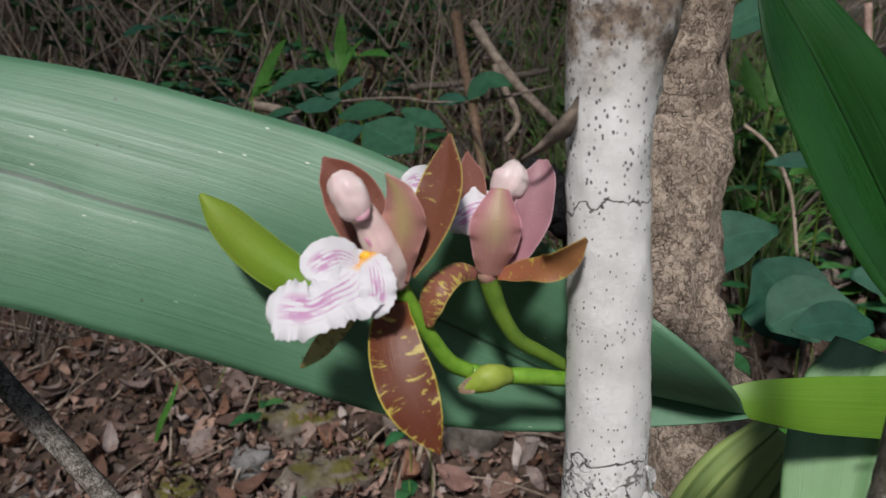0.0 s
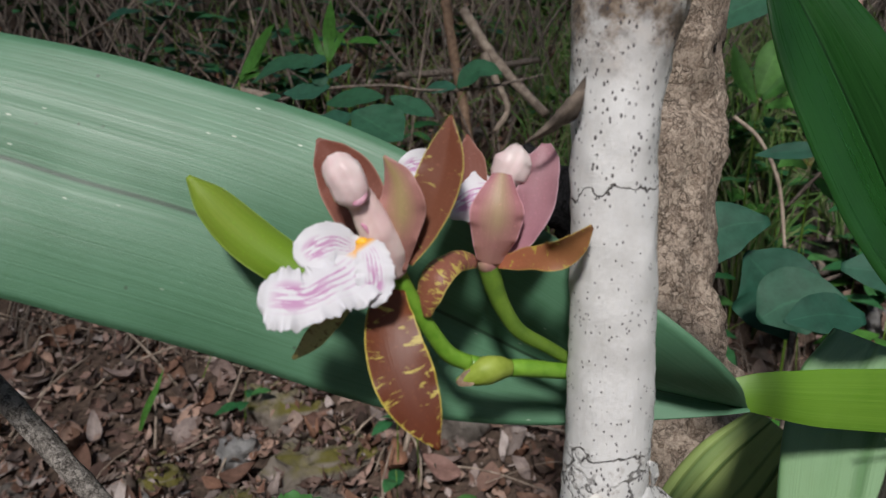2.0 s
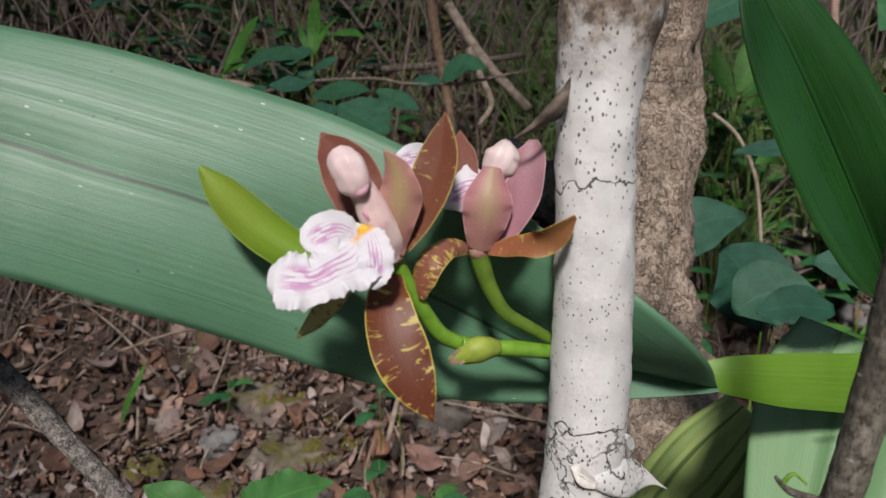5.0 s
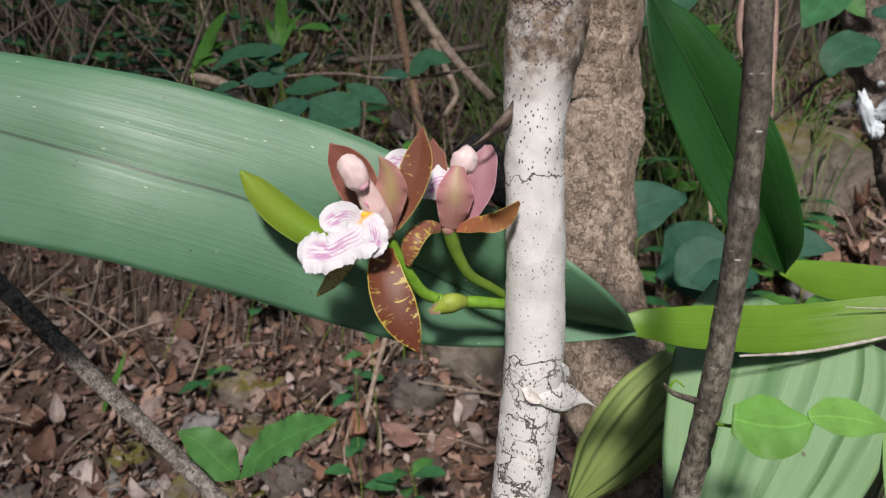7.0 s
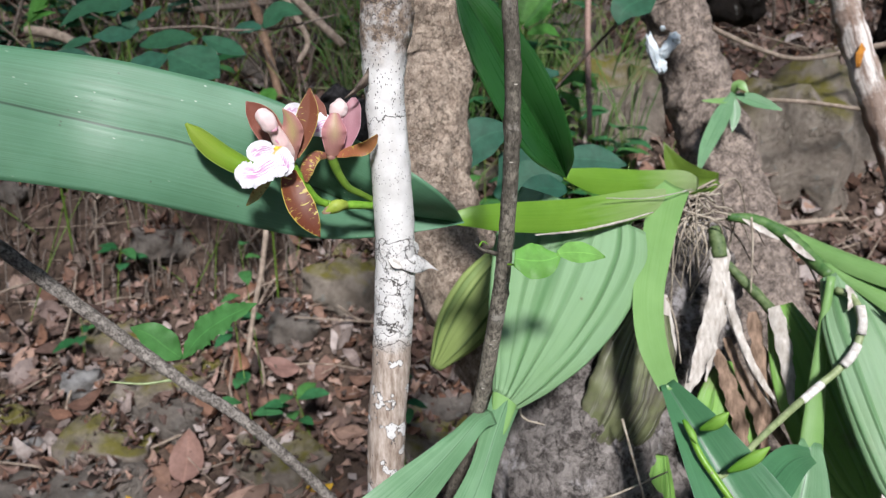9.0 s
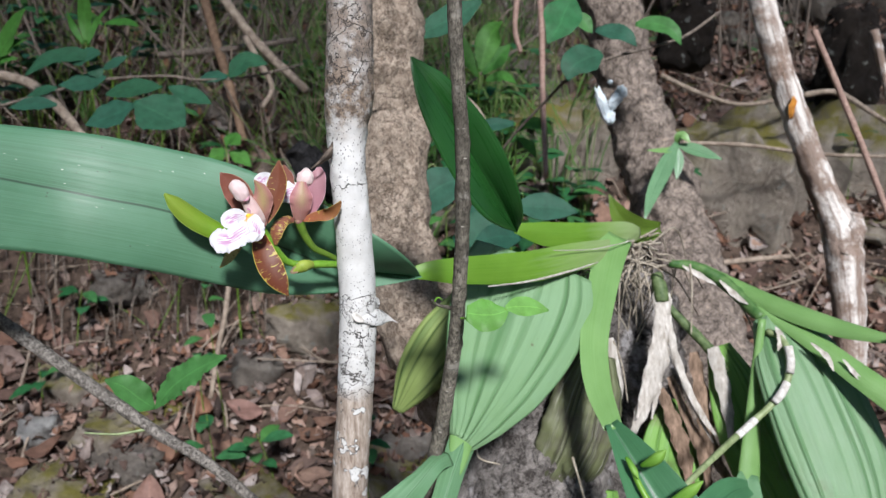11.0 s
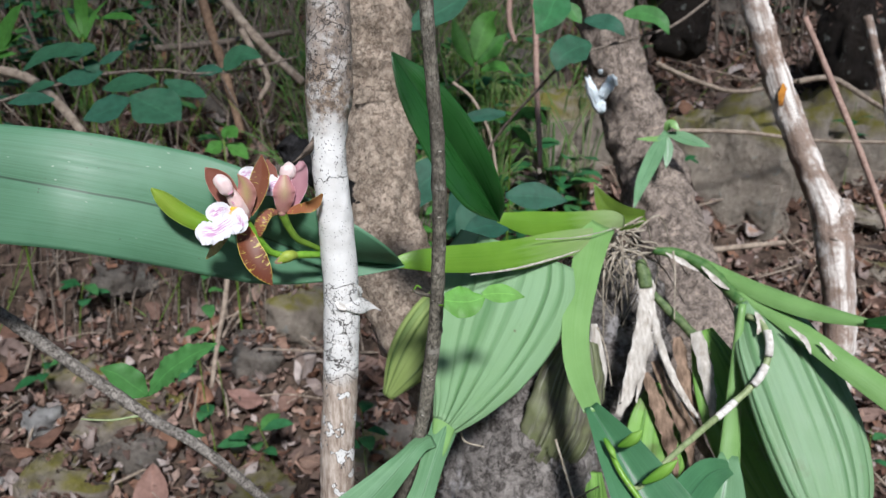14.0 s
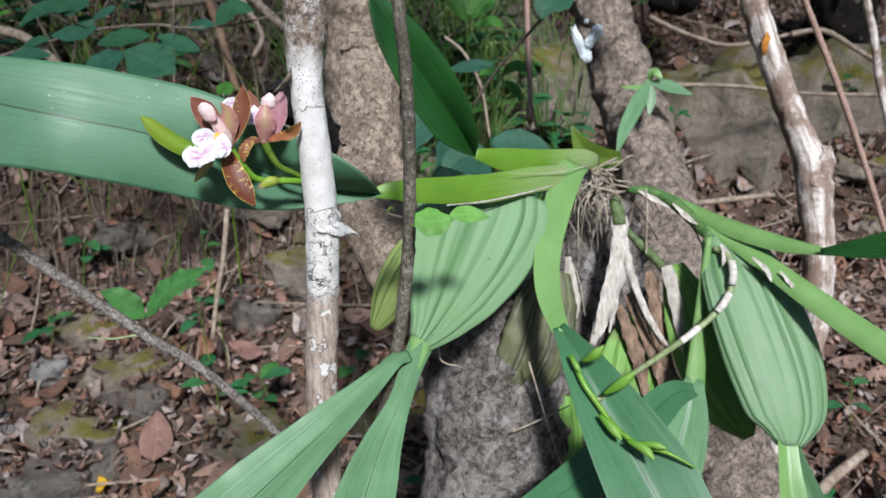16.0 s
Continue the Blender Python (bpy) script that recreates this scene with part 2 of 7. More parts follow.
    spotty = k.ramp(z, (0.69, 0.55), (0.738, 0.75), (0.741, 0.0), (0.791, 0.0), (0.795, 1.0), (0.835, 0.8))
    near = k.math("ADD", 0.165, k.math("MULTIPLY", 0.105, spotty))
    some = k.ramp(k.noise(p, 210.0, 2), (0.39, 0.0), (0.44, 1.0))
    on = k.math("MULTIPLY", k.math("LESS_THAN", dash, near), some)
    c = k.mix(k.math("MULTIPLY", on, k.math("SUBTRACT", 0.88, k.math("MULTIPLY", low, 0.7))), c, (0.07, 0.062, 0.065))
    k.color(c)
    h = k.math("SUBTRACT", k.math("ADD", k.math("MULTIPLY", k.noise(p, 420.0, 8, 0.8), 1.0), k.math("MULTIPLY", collar, 0.3)), k.math("ADD", k.math("MULTIPLY", crack, 1.2), k.math("MULTIPLY", on, 0.5)))
    return k.bump(h, 0.75, 0.0006).m


def dead_wood():
    """Bleached wood with streaks along the grain and brown bark remains."""
    k = Mat("weathered_white_wood", 0.88, 0.2)
    q = k.coord("Object")
    streak = k.noise(k.coord("UV", (13, 9, 1)), 1.0, 8, 0.68, 0.4)
    c = k.mix(k.ramp(streak, (0.38, 0.0), (0.54, 1.0)), (0.22, 0.165, 0.135), (0.64, 0.60, 0.56))
    c = k.mix(k.ramp(k.noise(q, 18.0, 6, 0.62), (0.46, 0.0), (0.55, 0.85)), c, (0.20, 0.135, 0.10))
    c = k.mix(k.ramp(k.noise(k.coord("UV", (30, 26, 1)), 1.0, 4, 0.7), (0.56, 0.0), (0.66, 0.7)), c, (0.13, 0.105, 0.09))
    k.color(c)
    return k.bump(k.math("ADD", streak, k.noise(q, 160.0, 4)), 0.8, 0.003).m


def rough_bark(name, dark, light, scale=1.0, moss=None, fissure=1.0, rough=0.9, patch=None):
    """Brown trunk bark of small flaking plates, with short fissures."""
    k = Mat(name, rough, 0.2)
    p = k.coord("Object", (1, 1, 0.75))
    q = k.coord("Object")
    warp = k.node("VectorMath")
    warp.operation = "MULTIPLY_ADD"
    k.put(warp.inputs[0], k.node("TexNoise", Vector=q, Scale=60.0 * scale, Detail=5.0).outputs[1])
    k.put(warp.inputs[1], (0.03 / scale, 0.03 / scale, 0.02 / scale))
    k.put(warp.inputs[2], p)
    plate = k.split(k.cells(warp.outputs[0], 105.0 * scale, "F1", "Color"))[0]
    edge = k.cells(warp.outputs[0], 105.0 * scale, "DISTANCE_TO_EDGE")
    n = k.noise(p, 85.0 * scale, 10, 0.75, 0.5)
    n2 = k.noise(q, 290.0 * scale, 6, 0.75)
    big = k.noise(q, 16.0 * scale, 4)
    c = k.mix(k.ramp(k.math("ADD", n, k.math("MULTIPLY", k.math("SUBTRACT", plate, 0.5), 0.22)), (0.38, 0.0), (0.62, 1.0)), dark, light)
    c = k.mix(k.ramp(n2, (0.45, 0.0), (0.7, 0.6)), c, tuple(min(1.0, v * 1.5) for v in light))
    c = k.mix(k.ramp(n2, (0.3, 0.6), (0.45, 0.0)), c, tuple(v * 0.5 for v in dark))
    c = k.mix(k.ramp(big, (0.45, 0.0), (0.7, 0.22)), c, tuple(v * 0.6 for v in dark))
    fis = k.math("ABSOLUTE", k.math("SUBTRACT", k.noise(k.coord("Object", (1, 1, 0.45)), 42.0 * scale, 7, 0.65, 0.4), 0.5))
    crev = k.math("MULTIPLY", k.ramp(fis, (0.0, 0.7), (0.014, 0.0)), k.ramp(k.noise(q, 40.0 * scale, 3), (0.46, 0.0), (0.62, 0.9)))
    # shadow at the plate edges, painted as dark lines in the gaps
    gap = k.math("MULTIPLY", k.ramp(edge, (0.01, 0.85), (0.13, 0.0)), k.ramp(k.noise(q, 55.0 * scale, 3), (0.42, 0.0), (0.56, 1.0)))
    crev = k.math("MAXIMUM", crev, gap)
    c = k.mix(k.math("MULTIPLY", crev, fissure), c, tuple(v * 0.35 for v in dark))
    if patch:
        c = k.mix(k.ramp(k.noise(q, 30.0 * scale, 6, 0.65), (0.58, 0.0), (0.66, 0.8)), c, patch)
    if moss:
        c = k.mix(k.ramp(k.noise(q, 22.0 * scale, 5), (0.48, 0.0), (0.64, 0.8)), c, moss)
    k.color(c)
    h = k.math("SUBTRACT", k.math("ADD", k.math("ADD", n, k.math("MULTIPLY", plate, 0.25)), k.math("MULTIPLY", n2, 0.4)), k.math("MULTIPLY", crev, 0.6 * fissure))
    return k.bump(h, 1.0, 0.005 / scale).m


def plain_skin(name, a, b, scale=120.0, rough=0.6, spec=0.3, stretch=(1, 1, 1), through_part=0.0, bumpy=0.3, dist=0.0005):
    """Two tones broken up by noise at two scales."""
    k = Mat(name, rough, spec)
    p = k.coord("Object", stretch)
    n = k.noise(p, scale, 6, 0.6)
    c = k.mix(k.ramp(n, (0.33, 0.0), (0.67, 1.0)), a, b)
    c = k.mix(k.ramp(k.noise(k.coord("Object"), scale * 0.18, 3), (0.4, 0.0), (0.75, 0.5)), c, tuple(v * 0.6 for v in a))
    k.color(c).bump(n, bumpy, dist)
    return k.thin(b, through_part).m if through_part else k.m


def smooth_bark(name, dark, light, pale):
    """Thin young bark: fine lengthwise grain, darker bands, small pale scars and a few cross cracks."""
    k = Mat(name, 0.68, 0.3)
    q = k.coord("Object")
    grain = k.noise(k.coord("Object", (1, 1, 0.3)), 1100.0, 5, 0.7)
    mott = k.noise(k.coord("Object", (1, 1, 0.7)), 420.0, 6, 0.75)
    band = k.noise(k.coord("Object", (0.5, 0.5, 1)), 42.0, 3)
    c = k.mix(k.ramp(k.math("MULTIPLY_ADD", mott, 0.6, k.math("MULTIPLY", grain, 0.4)), (0.42, 0.0), (0.58, 1.0)), dark, light)
    c = k.mix(k.ramp(band, (0.44, 0.0), (0.58, 0.55)), c, tuple(v * 0.75 for v in dark))
    c = k.mix(k.ramp(k.noise(q, 95.0, 4, 0.6), (0.60, 0.0), (0.68, 0.5)), c, pale)
    scar = k.math("MULTIPLY", k.ramp(k.cells(k.coord("Object", (150, 150, 480)), 1.0), (0.10, 1.0), (0.2, 0.0)), k.ramp(k.noise(q, 80.0, 2), (0.48, 0.0), (0.54, 0.9)))
    c = k.mix(scar, c, tuple(v * 1.5 for v in pale))
    line = k.math("ABSOLUTE", k.math("SUBTRACT", k.noise(k.coord("Object", (0.5, 0.5, 1)), 330.0, 4, 0.6), 0.5))
    crack = k.math("MULTIPLY", k.ramp(line, (0.0, 0.85), (0.02, 0.0)), k.ramp(k.noise(q, 90.0, 2), (0.56, 0.0), (0.64, 1.0)))
    c = k.mix(crack, c, tuple(v * 0.35 for v in dark))
    k.color(c)
    return k.bump(k.math("SUBTRACT", k.math("ADD", mott, k.math("MULTIPLY", grain, 0.5)), crack), 0.6, 0.0007).m


def litter_skin(name, tones, rough=0.75, through_part=0.12, per="island", vein=True):
    """Leaves of several tones, one tone for each leaf."""
    k = Mat(name, rough, 0.18)
    r = k.node("NewGeometry").outputs["Random Per Island"] if per == "island" else k.node("ObjectInfo").outputs["Random"]
    c = k.ramp(r, *[(i / max(1, len(tones) - 1), t) for i, t in enumerate(tones)])
    n = k.noise(k.coord("Object"), 70.0, 5, 0.65)
    c = k.mix(k.ramp(n, (0.35, 0.5), (0.6, 0.0)), c, k.mix(1.0, c, (0.45, 0.42, 0.4), "MULTIPLY"))
    if vein:
        u, v, _ = k.split(k.coord("UV"))
        rib = k.math("ABSOLUTE", k.math("SUBTRACT", u, 0.5))
        c = k.mix(k.ramp(rib, (0.0, 0.45), (0.035, 0.0)), c, k.mix(1.0, c, (1.7, 1.7, 1.6), "MULTIPLY"))
        side = k.math("SINE", k.math("MULTIPLY", k.math("SUBTRACT", k.math("MULTIPLY", v, 1.0), k.math("MULTIPLY", rib, 0.6)), 60.0))
        k.bump(k.math("ADD", k.math("MULTIPLY", side, 0.1), n), 0.2, 0.0005)
    k.color(c)
    return k.thin(c, through_part).m


def stone_skin(name, a, b, moss=None):
    k = Mat(name, 0.9, 0.2)
    p = k.coord("Object")
    n = k.noise(p, 9.0, 9, 0.7)
    c = k.mix(k.ramp(n, (0.3, 0.0), (0.7, 1.0)), a, b)
    c = k.mix(k.ramp(k.noise(p, 45.0, 6, 0.7), (0.5, 0.0), (0.75, 0.6)), c, tuple(v * 0.45 for v in a))
    c = k.mix(k.ramp(k.noise(p, 26.0, 5), (0.62, 0.0), (0.68, 0.7)), c, (0.36, 0.37, 0.34))
    if moss:
        up = k.split(k.node("NewGeometry").outputs["Normal"])[2]
        f = k.math("MULTIPLY", k.ramp(up, (0.2, 0.0), (0.6, 1.0)), k.ramp(k.noise(p, 12.0, 5), (0.36, 0.0), (0.55, 1.0)))
        c = k.mix(f, c, moss)
    c = k.mix(k.ramp(k.noise(p, 6.0, 8, 0.7, 0.6), (0.48, 0.0), (0.62, 0.7)), c, tuple(v * 0.55 for v in a))
    k.color(c)
    return k.bump(k.math("ADD", k.noise(p, 26.0, 10, 0.75), k.noise(p, 7.0, 6, 0.6)), 1.0, 0.04).m


M = {
    "leaf": strap_leaf("orchid_leaf_green", (0.046, 0.140, 0.064), (0.092, 0.215, 0.124), 0.52, 150.0, 0.10, 0.8, 0.75),
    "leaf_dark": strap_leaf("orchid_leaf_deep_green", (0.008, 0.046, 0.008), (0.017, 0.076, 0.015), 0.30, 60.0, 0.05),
    "leaf_mid": strap_leaf("orchid_leaf_fresh_green", (0.030, 0.108, 0.044), (0.065, 0.178, 0.080), 0.36, 40.0, 0.12),
    "leaf_low": strap_leaf("orchid_leaf_mid_green", (0.062, 0.160, 0.066), (0.155, 0.285, 0.150), 0.36, 26.0, 0.12),
    "sheath": strap_leaf("leaf_base_yellow_green", (0.088, 0.222, 0.012), (0.175, 0.325, 0.038), 0.36, 46.0, 0.28, 0.0, 0.5, 0.0, (0.36, 0.46, 0.22)),
    "sheath_dark": strap_leaf("young_leaf_olive_green", (0.055, 0.105, 0.012), (0.12, 0.19, 0.025), 0.35, 30.0, 0.2, 0.0, 0.5, 0.0),
    "strip": strap_leaf("leaf_strip_light_green", (0.130, 0.275, 0.066), (0.205, 0.355, 0.125), 0.38, 50.0, 0.22, 0.0, 0.5, 0.0),
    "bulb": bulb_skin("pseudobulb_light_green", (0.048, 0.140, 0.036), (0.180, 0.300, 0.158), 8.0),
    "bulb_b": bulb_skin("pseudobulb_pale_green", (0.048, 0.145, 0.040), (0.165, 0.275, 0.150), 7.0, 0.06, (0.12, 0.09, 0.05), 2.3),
    "bulb_shade": bulb_skin("pseudobulb_shaded_green", (0.08, 0.20, 0.03), (0.16, 0.32, 0.06), 6.0, 0.25),
    "bulb_old": bulb_skin("pseudobulb_withered", (0.022, 0.022, 0.015), (0.125, 0.138, 0.066), 10.0, 0.5, (0.085, 0.073, 0.060), 1.1),
    "bulb_olive": bulb_skin("pseudobulb_olive_stained", (0.026, 0.088, 0.014), (0.255, 0.335, 0.105), 6.5, 0.10, (0.12, 0.10, 0.045), 3.1),
    "sepal": petal_skin("sepal_brown_flecked", (0.165, 0.050, 0.018), (0.125, 0.032, 0.013), (0.52, 0.42, 0.08), (0.55, 0.45, 0.07), 0.2),
    "petal_brown": petal_skin("petal_light_brown_flecked", (0.24, 0.095, 0.055), (0.19, 0.062, 0.032), (0.55, 0.45, 0.12), (0.58, 0.48, 0.12), 0.3, 0.655),
    "sepal_plain": petal_skin("sepal_brown", (0.29, 0.135, 0.105), (0.22, 0.075, 0.05), None, (0.42, 0.22, 0.17), 0.25),
    "sepal_rust": petal_skin("sepal_rust_brown", (0.35, 0.12, 0.062), (0.29, 0.13, 0.05), (0.45, 0.38, 0.06), (0.5, 0.36, 0.08), 0.25, 0.64),
    "sepal_olive": petal_skin("sepal_olive_tan", (0.42, 0.34, 0.12), (0.46, 0.38, 0.14), (0.16, 0.08, 0.03), (0.40, 0.34, 0.10), 0.3, 0.60),
    "sepal_arch": petal_skin("sepal_pinkish_flecked", (0.27, 0.11, 0.08), (0.25, 0.09, 0.05), (0.55, 0.45, 0.10), (0.55, 0.45, 0.12), 0.25, 0.57),
    "petal": petal_skin("petal_dusky_pink", (0.46, 0.225, 0.185), (0.46, 0.23, 0.20), None, (0.60, 0.34, 0.30), 0.3, 0.66, (0.46, 0.37, 0.16)),
    "petal_pink": petal_skin("petal_mauve_pink", (0.49, 0.225, 0.275), (0.46, 0.25, 0.28), None, (0.72, 0.5, 0.56), 0.35),
    "petal_b": petal_skin("petal_rosy_green", (0.46, 0.24, 0.20), (0.50, 0.225, 0.245), None, (0.74, 0.42, 0.48), 0.3, 0.66, (0.50, 0.38, 0.22)),
    "bud_green": petal_skin("sepal_lime_green", (0.13, 0.30, 0.010), (0.24, 0.34, 0.04), None, (0.36, 0.52, 0.10), 0.25),
    "bud": petal_skin("bud_mid_green", (0.10, 0.26, 0.02), (0.20, 0.38, 0.06), None, None, 0.2),
    "lip": lip_skin(),
    "column": plain_skin("column_blush", (0.74, 0.50, 0.49), (0.82, 0.68, 0.62), 130.0, 0.45, 0.4, (1, 1, 1), 0.15, 0.15, 0.0002),
    "cap": plain_skin("anther_cap_white", (0.78, 0.56, 0.56), (0.86, 0.78, 0.74), 120.0, 0.4, 0.4, (1, 1, 1), 0.2, 0.15, 0.0002),
    "cap_pink": plain_skin("stigma_pink", (0.68, 0.30, 0.44), (0.80, 0.52, 0.58), 400.0, 0.4, 0.4, (1, 1, 1), 0.2),
    "callus": plain_skin("callus_yellow", (0.80, 0.36, 0.01), (0.85, 0.50, 0.03), 500.0, 0.4),
    "stalk": plain_skin("stalk_green", (0.11, 0.26, 0.018), (0.20, 0.38, 0.04), 240.0, 0.4, 0.45, (1, 1, 1), 0.1),
    "stalk_grey": plain_skin("stalk_grey_green", (0.17, 0.22, 0.09), (0.32, 0.38, 0.20), 200.0, 0.5),
    "stalk_olive": plain_skin("stalk_olive", (0.085, 0.16, 0.02), (0.15, 0.25, 0.03), 240.0, 0.4, 0.45, (1, 1, 1), 0.1),
    "bract": plain_skin("bract_green", (0.22, 0.30, 0.03), (0.36, 0.44, 0.08), 150.0, 0.5, 0.3, (1, 1, 1), 0.15),
    "flake": plain_skin("white_bark_flake", (0.40, 0.37, 0.33), (0.74, 0.72, 0.68), 220.0, 0.8, 0.2),
    "dry": plain_skin("dry_tissue", (0.16, 0.10, 0.06), (0.40, 0.31, 0.22), 180.0, 0.8, 0.2),
    "husk": plain_skin("dry_sheath_pale", (0.34, 0.30, 0.255), (0.66, 0.63, 0.58), 260.0, 0.85, 0.2, (1, 1, 0.08), 0.1, 0.8, 0.001),
    "husk_brown": plain_skin("dry_sheath_brown", (0.11, 0.075, 0.05), (0.36, 0.25, 0.18), 260.0, 0.85, 0.2, (1, 1, 0.12), 0.1, 0.6, 0.001),
    "rhizome": plain_skin("rhizome_green_brown", (0.04, 0.075, 0.022), (0.15, 0.20, 0.085), 170.0, 0.6, 0.3, (1, 1, 1), 0.0, 0.6, 0.0008),
    "rhizome_green": plain_skin("rhizome_sheath_green", (0.035, 0.105, 0.024), (0.13, 0.225, 0.07), 130.0, 0.5, 0.35, (1, 1, 1), 0.0, 0.5, 0.0006),
    "root": plain_skin("orchid_root", (0.19, 0.155, 0.115), (0.47, 0.42, 0.34), 150.0, 0.85, 0.2),
    "white_bark": white_bark(),
    "young_bark": smooth_bark("thin_sapling_bark", (0.046, 0.040, 0.031), (0.250, 0.225, 0.182), (0.36, 0.34, 0.30)),
    "twig_grey": rough_bark("grey_twig_bark", (0.075, 0.065, 0.056), (0.34, 0.31, 0.275), 4.5, None, 0.7),
    "twig_dark": rough_bark("dark_twig_bark", (0.075, 0.06, 0.05), (0.24, 0.20, 0.165), 3.0, None, 0.4),
    "bark": rough_bark("brown_trunk_bark", (0.20, 0.150, 0.112), (0.47, 0.385, 0.305), 2.1, None, 0.75),
    "bark_grey": rough_bark("grey_trunk_bark", (0.085, 0.068, 0.057), (0.34, 0.28, 0.235), 1.4, None, 0.55, 0.9, (0.46, 0.37, 0.30)),
    "stump": rough_bark("weathered_stump_bark", (0.055, 0.047, 0.042), (0.28, 0.255, 0.235), 0.9, None, 0.4, 0.9, (0.47, 0.45, 0.45)),
    "deadwood": dead_wood(),
    "charcoal": rough_bark("charred_black_wood", (0.006, 0.006, 0.007), (0.028, 0.027, 0.028), 2.2, None, 0.8),
    "curl": plain_skin("dark_curled_bark", (0.045, 0.035, 0.028), (0.22, 0.175, 0.14), 220.0, 0.85, 0.2),
    "pink_stem": plain_skin("pinkish_stem", (0.24, 0.15, 0.12), (0.40, 0.28, 0.23), 160.0, 0.7),
    "orange_stem": plain_skin("orange_brown_stem", (0.12, 0.075, 0.048), (0.26, 0.17, 0.11), 90.0, 0.8),
    "rust": plain_skin("orange_rust_stain", (0.30, 0.12, 0.02), (0.50, 0.22, 0.03), 160.0, 0.85),
    "lichen": plain_skin("white_lichen", (0.55, 0.66, 0.72), (0.80, 0.84, 0.85), 160.0, 0.8),
    "vine_leaf": litter_skin("vine_leaf_green", [(0.13, 0.33, 0.06), (0.20, 0.42, 0.10)], 0.45, 0.25, "object"),
    "shrub_leaf": litter_skin("shrub_leaf_blue_green", [(0.017, 0.072, 0.045), (0.031, 0.100, 0.062), (0.024, 0.086, 0.042)], 0.58, 0.12, "object"),
    "herb_leaf": litter_skin("herb_leaf_green", [(0.026, 0.120, 0.040), (0.045, 0.165, 0.064), (0.068, 0.195, 0.048)], 0.5, 0.2, "object"),
    "bank_leaf": litter_skin("bank_leaf_green", [(0.06, 0.20, 0.035), (0.10, 0.27, 0.05)], 0.5, 0.3, "object"),
    "wood_leaf": litter_skin("forest_leaf_green", [(0.015, 0.05, 0.015), (0.03, 0.09, 0.025), (0.05, 0.13, 0.03), (0.025, 0.07, 0.03)], 0.55, 0.2),
    "grass": litter_skin("grass_green", [(0.05, 0.14, 0.03), (0.12, 0.24, 0.06), (0.26, 0.25, 0.14), (0.10, 0.26, 0.05)], 0.6, 0.15, "island", False),
    "litter": litter_skin("fallen_leaf_browns", [(0.065, 0.043, 0.036), (0.20, 0.125, 0.098), (0.040, 0.030, 0.026), (0.33, 0.225, 0.185), (0.115, 0.062, 0.046), (0.26, 0.140, 0.090), (0.075, 0.052, 0.042), (0.46, 0.40, 0.37), (0.15, 0.090, 0.072), (0.055, 0.042, 0.035), (0.42, 0.28, 0.215), (0.27, 0.21, 0.18), (0.095, 0.075, 0.06)]),
    "litter_one": litter_skin("fallen_leaf_tan", [(0.14, 0.080, 0.058), (0.24, 0.145, 0.105), (0.19, 0.105, 0.072), (0.34, 0.25, 0.20)], 0.7, 0.12, "object"),
    "litter_big": litter_skin("fallen_leaf_pinkish", [(0.23, 0.135, 0.112), (0.27, 0.165, 0.13)], 0.6, 0.12, "object"),
    "yellow_leaf": litter_skin("fallen_leaf_yellow", [(0.60, 0.36, 0.02), (0.66, 0.42, 0.04)], 0.6, 0.2, "object"),
    "stone": stone_skin("grey_brown_stone", (0.15, 0.13, 0.11), (0.34, 0.30, 0.26)),
    "stone_pale": stone_skin("pale_grey_stone", (0.30, 0.29, 0.28), (0.56, 0.55, 0.53)),
    "stone_dark": stone_skin("near_black_stone", (0.018, 0.014, 0.012), (0.05, 0.04, 0.033)),
    "stone_moss": stone_skin("mossy_stone", (0.29, 0.245, 0.20), (0.54, 0.47, 0.39), (0.25, 0.225, 0.055)),
    "soil": plain_skin("forest_soil", (0.040, 0.029, 0.022), (0.13, 0.092, 0.07), 45.0, 0.95, 0.15, (1, 1, 1), 0.0, 0.9, 0.02),
    "dry_twig": plain_skin("dry_twigs", (0.16, 0.12, 0.09), (0.40, 0.33, 0.26), 60.0, 0.85),
}

# ---- mesh helpers ----
OFF = {}


def thing(name, base, label, category, group="", kind=""):
    """An empty at the thing's base, to carry its parts."""
    ob = new(name)
    ob.empty_display_size = 0.02
    ob.location = base
    OFF[ob] = Vector(base)
    return tagged(ob, label, category, group, kind)


def mesh_of(name, verts, faces, uvs=None, origin=(0, 0, 0), flat=False):
    me = bpy.data.meshes.new(name)
    v = np.asarray(verts, float) - np.asarray(origin, float)
    me.from_pydata(v.tolist(), [], faces)
    if uvs is not None:
        layer = me.uv_layers.new(name="UVMap")
        idx = np.empty(len(me.loops), np.int32)
        me.loops.foreach_get("vertex_index", idx)
        layer.data.foreach_set("uv", np.asarray(uvs, np.float32)[idx].ravel())
    if not flat:
        me.polygons.foreach_set("use_smooth", [True] * len(me.polygons))
    return me


def part(name, geo, material, parent, label=""):
    """Links geometry (verts, faces, uvs) as one mesh under a thing or a part."""
    top = parent
    while top.parent:
        top = top.parent
    ob = new(name, mesh_of(name, *geo, origin=OFF[top]))
    ob.data.materials.append(M[material])
    ob.parent = parent
    return tagged(ob, label)


def lone(name, geo, material, label, category, base=None, group="", kind=""):
    """One mesh that is a thing by itself."""
    base = Vector(base if base is not None else np.asarray(geo[0]).mean(0))
    ob = new(name, mesh_of(name, *geo, origin=base))
    ob.location = base
    OFF[ob] = base
    ob.data.materials.append(M[material])
    return tagged(ob, label, category, group, kind)


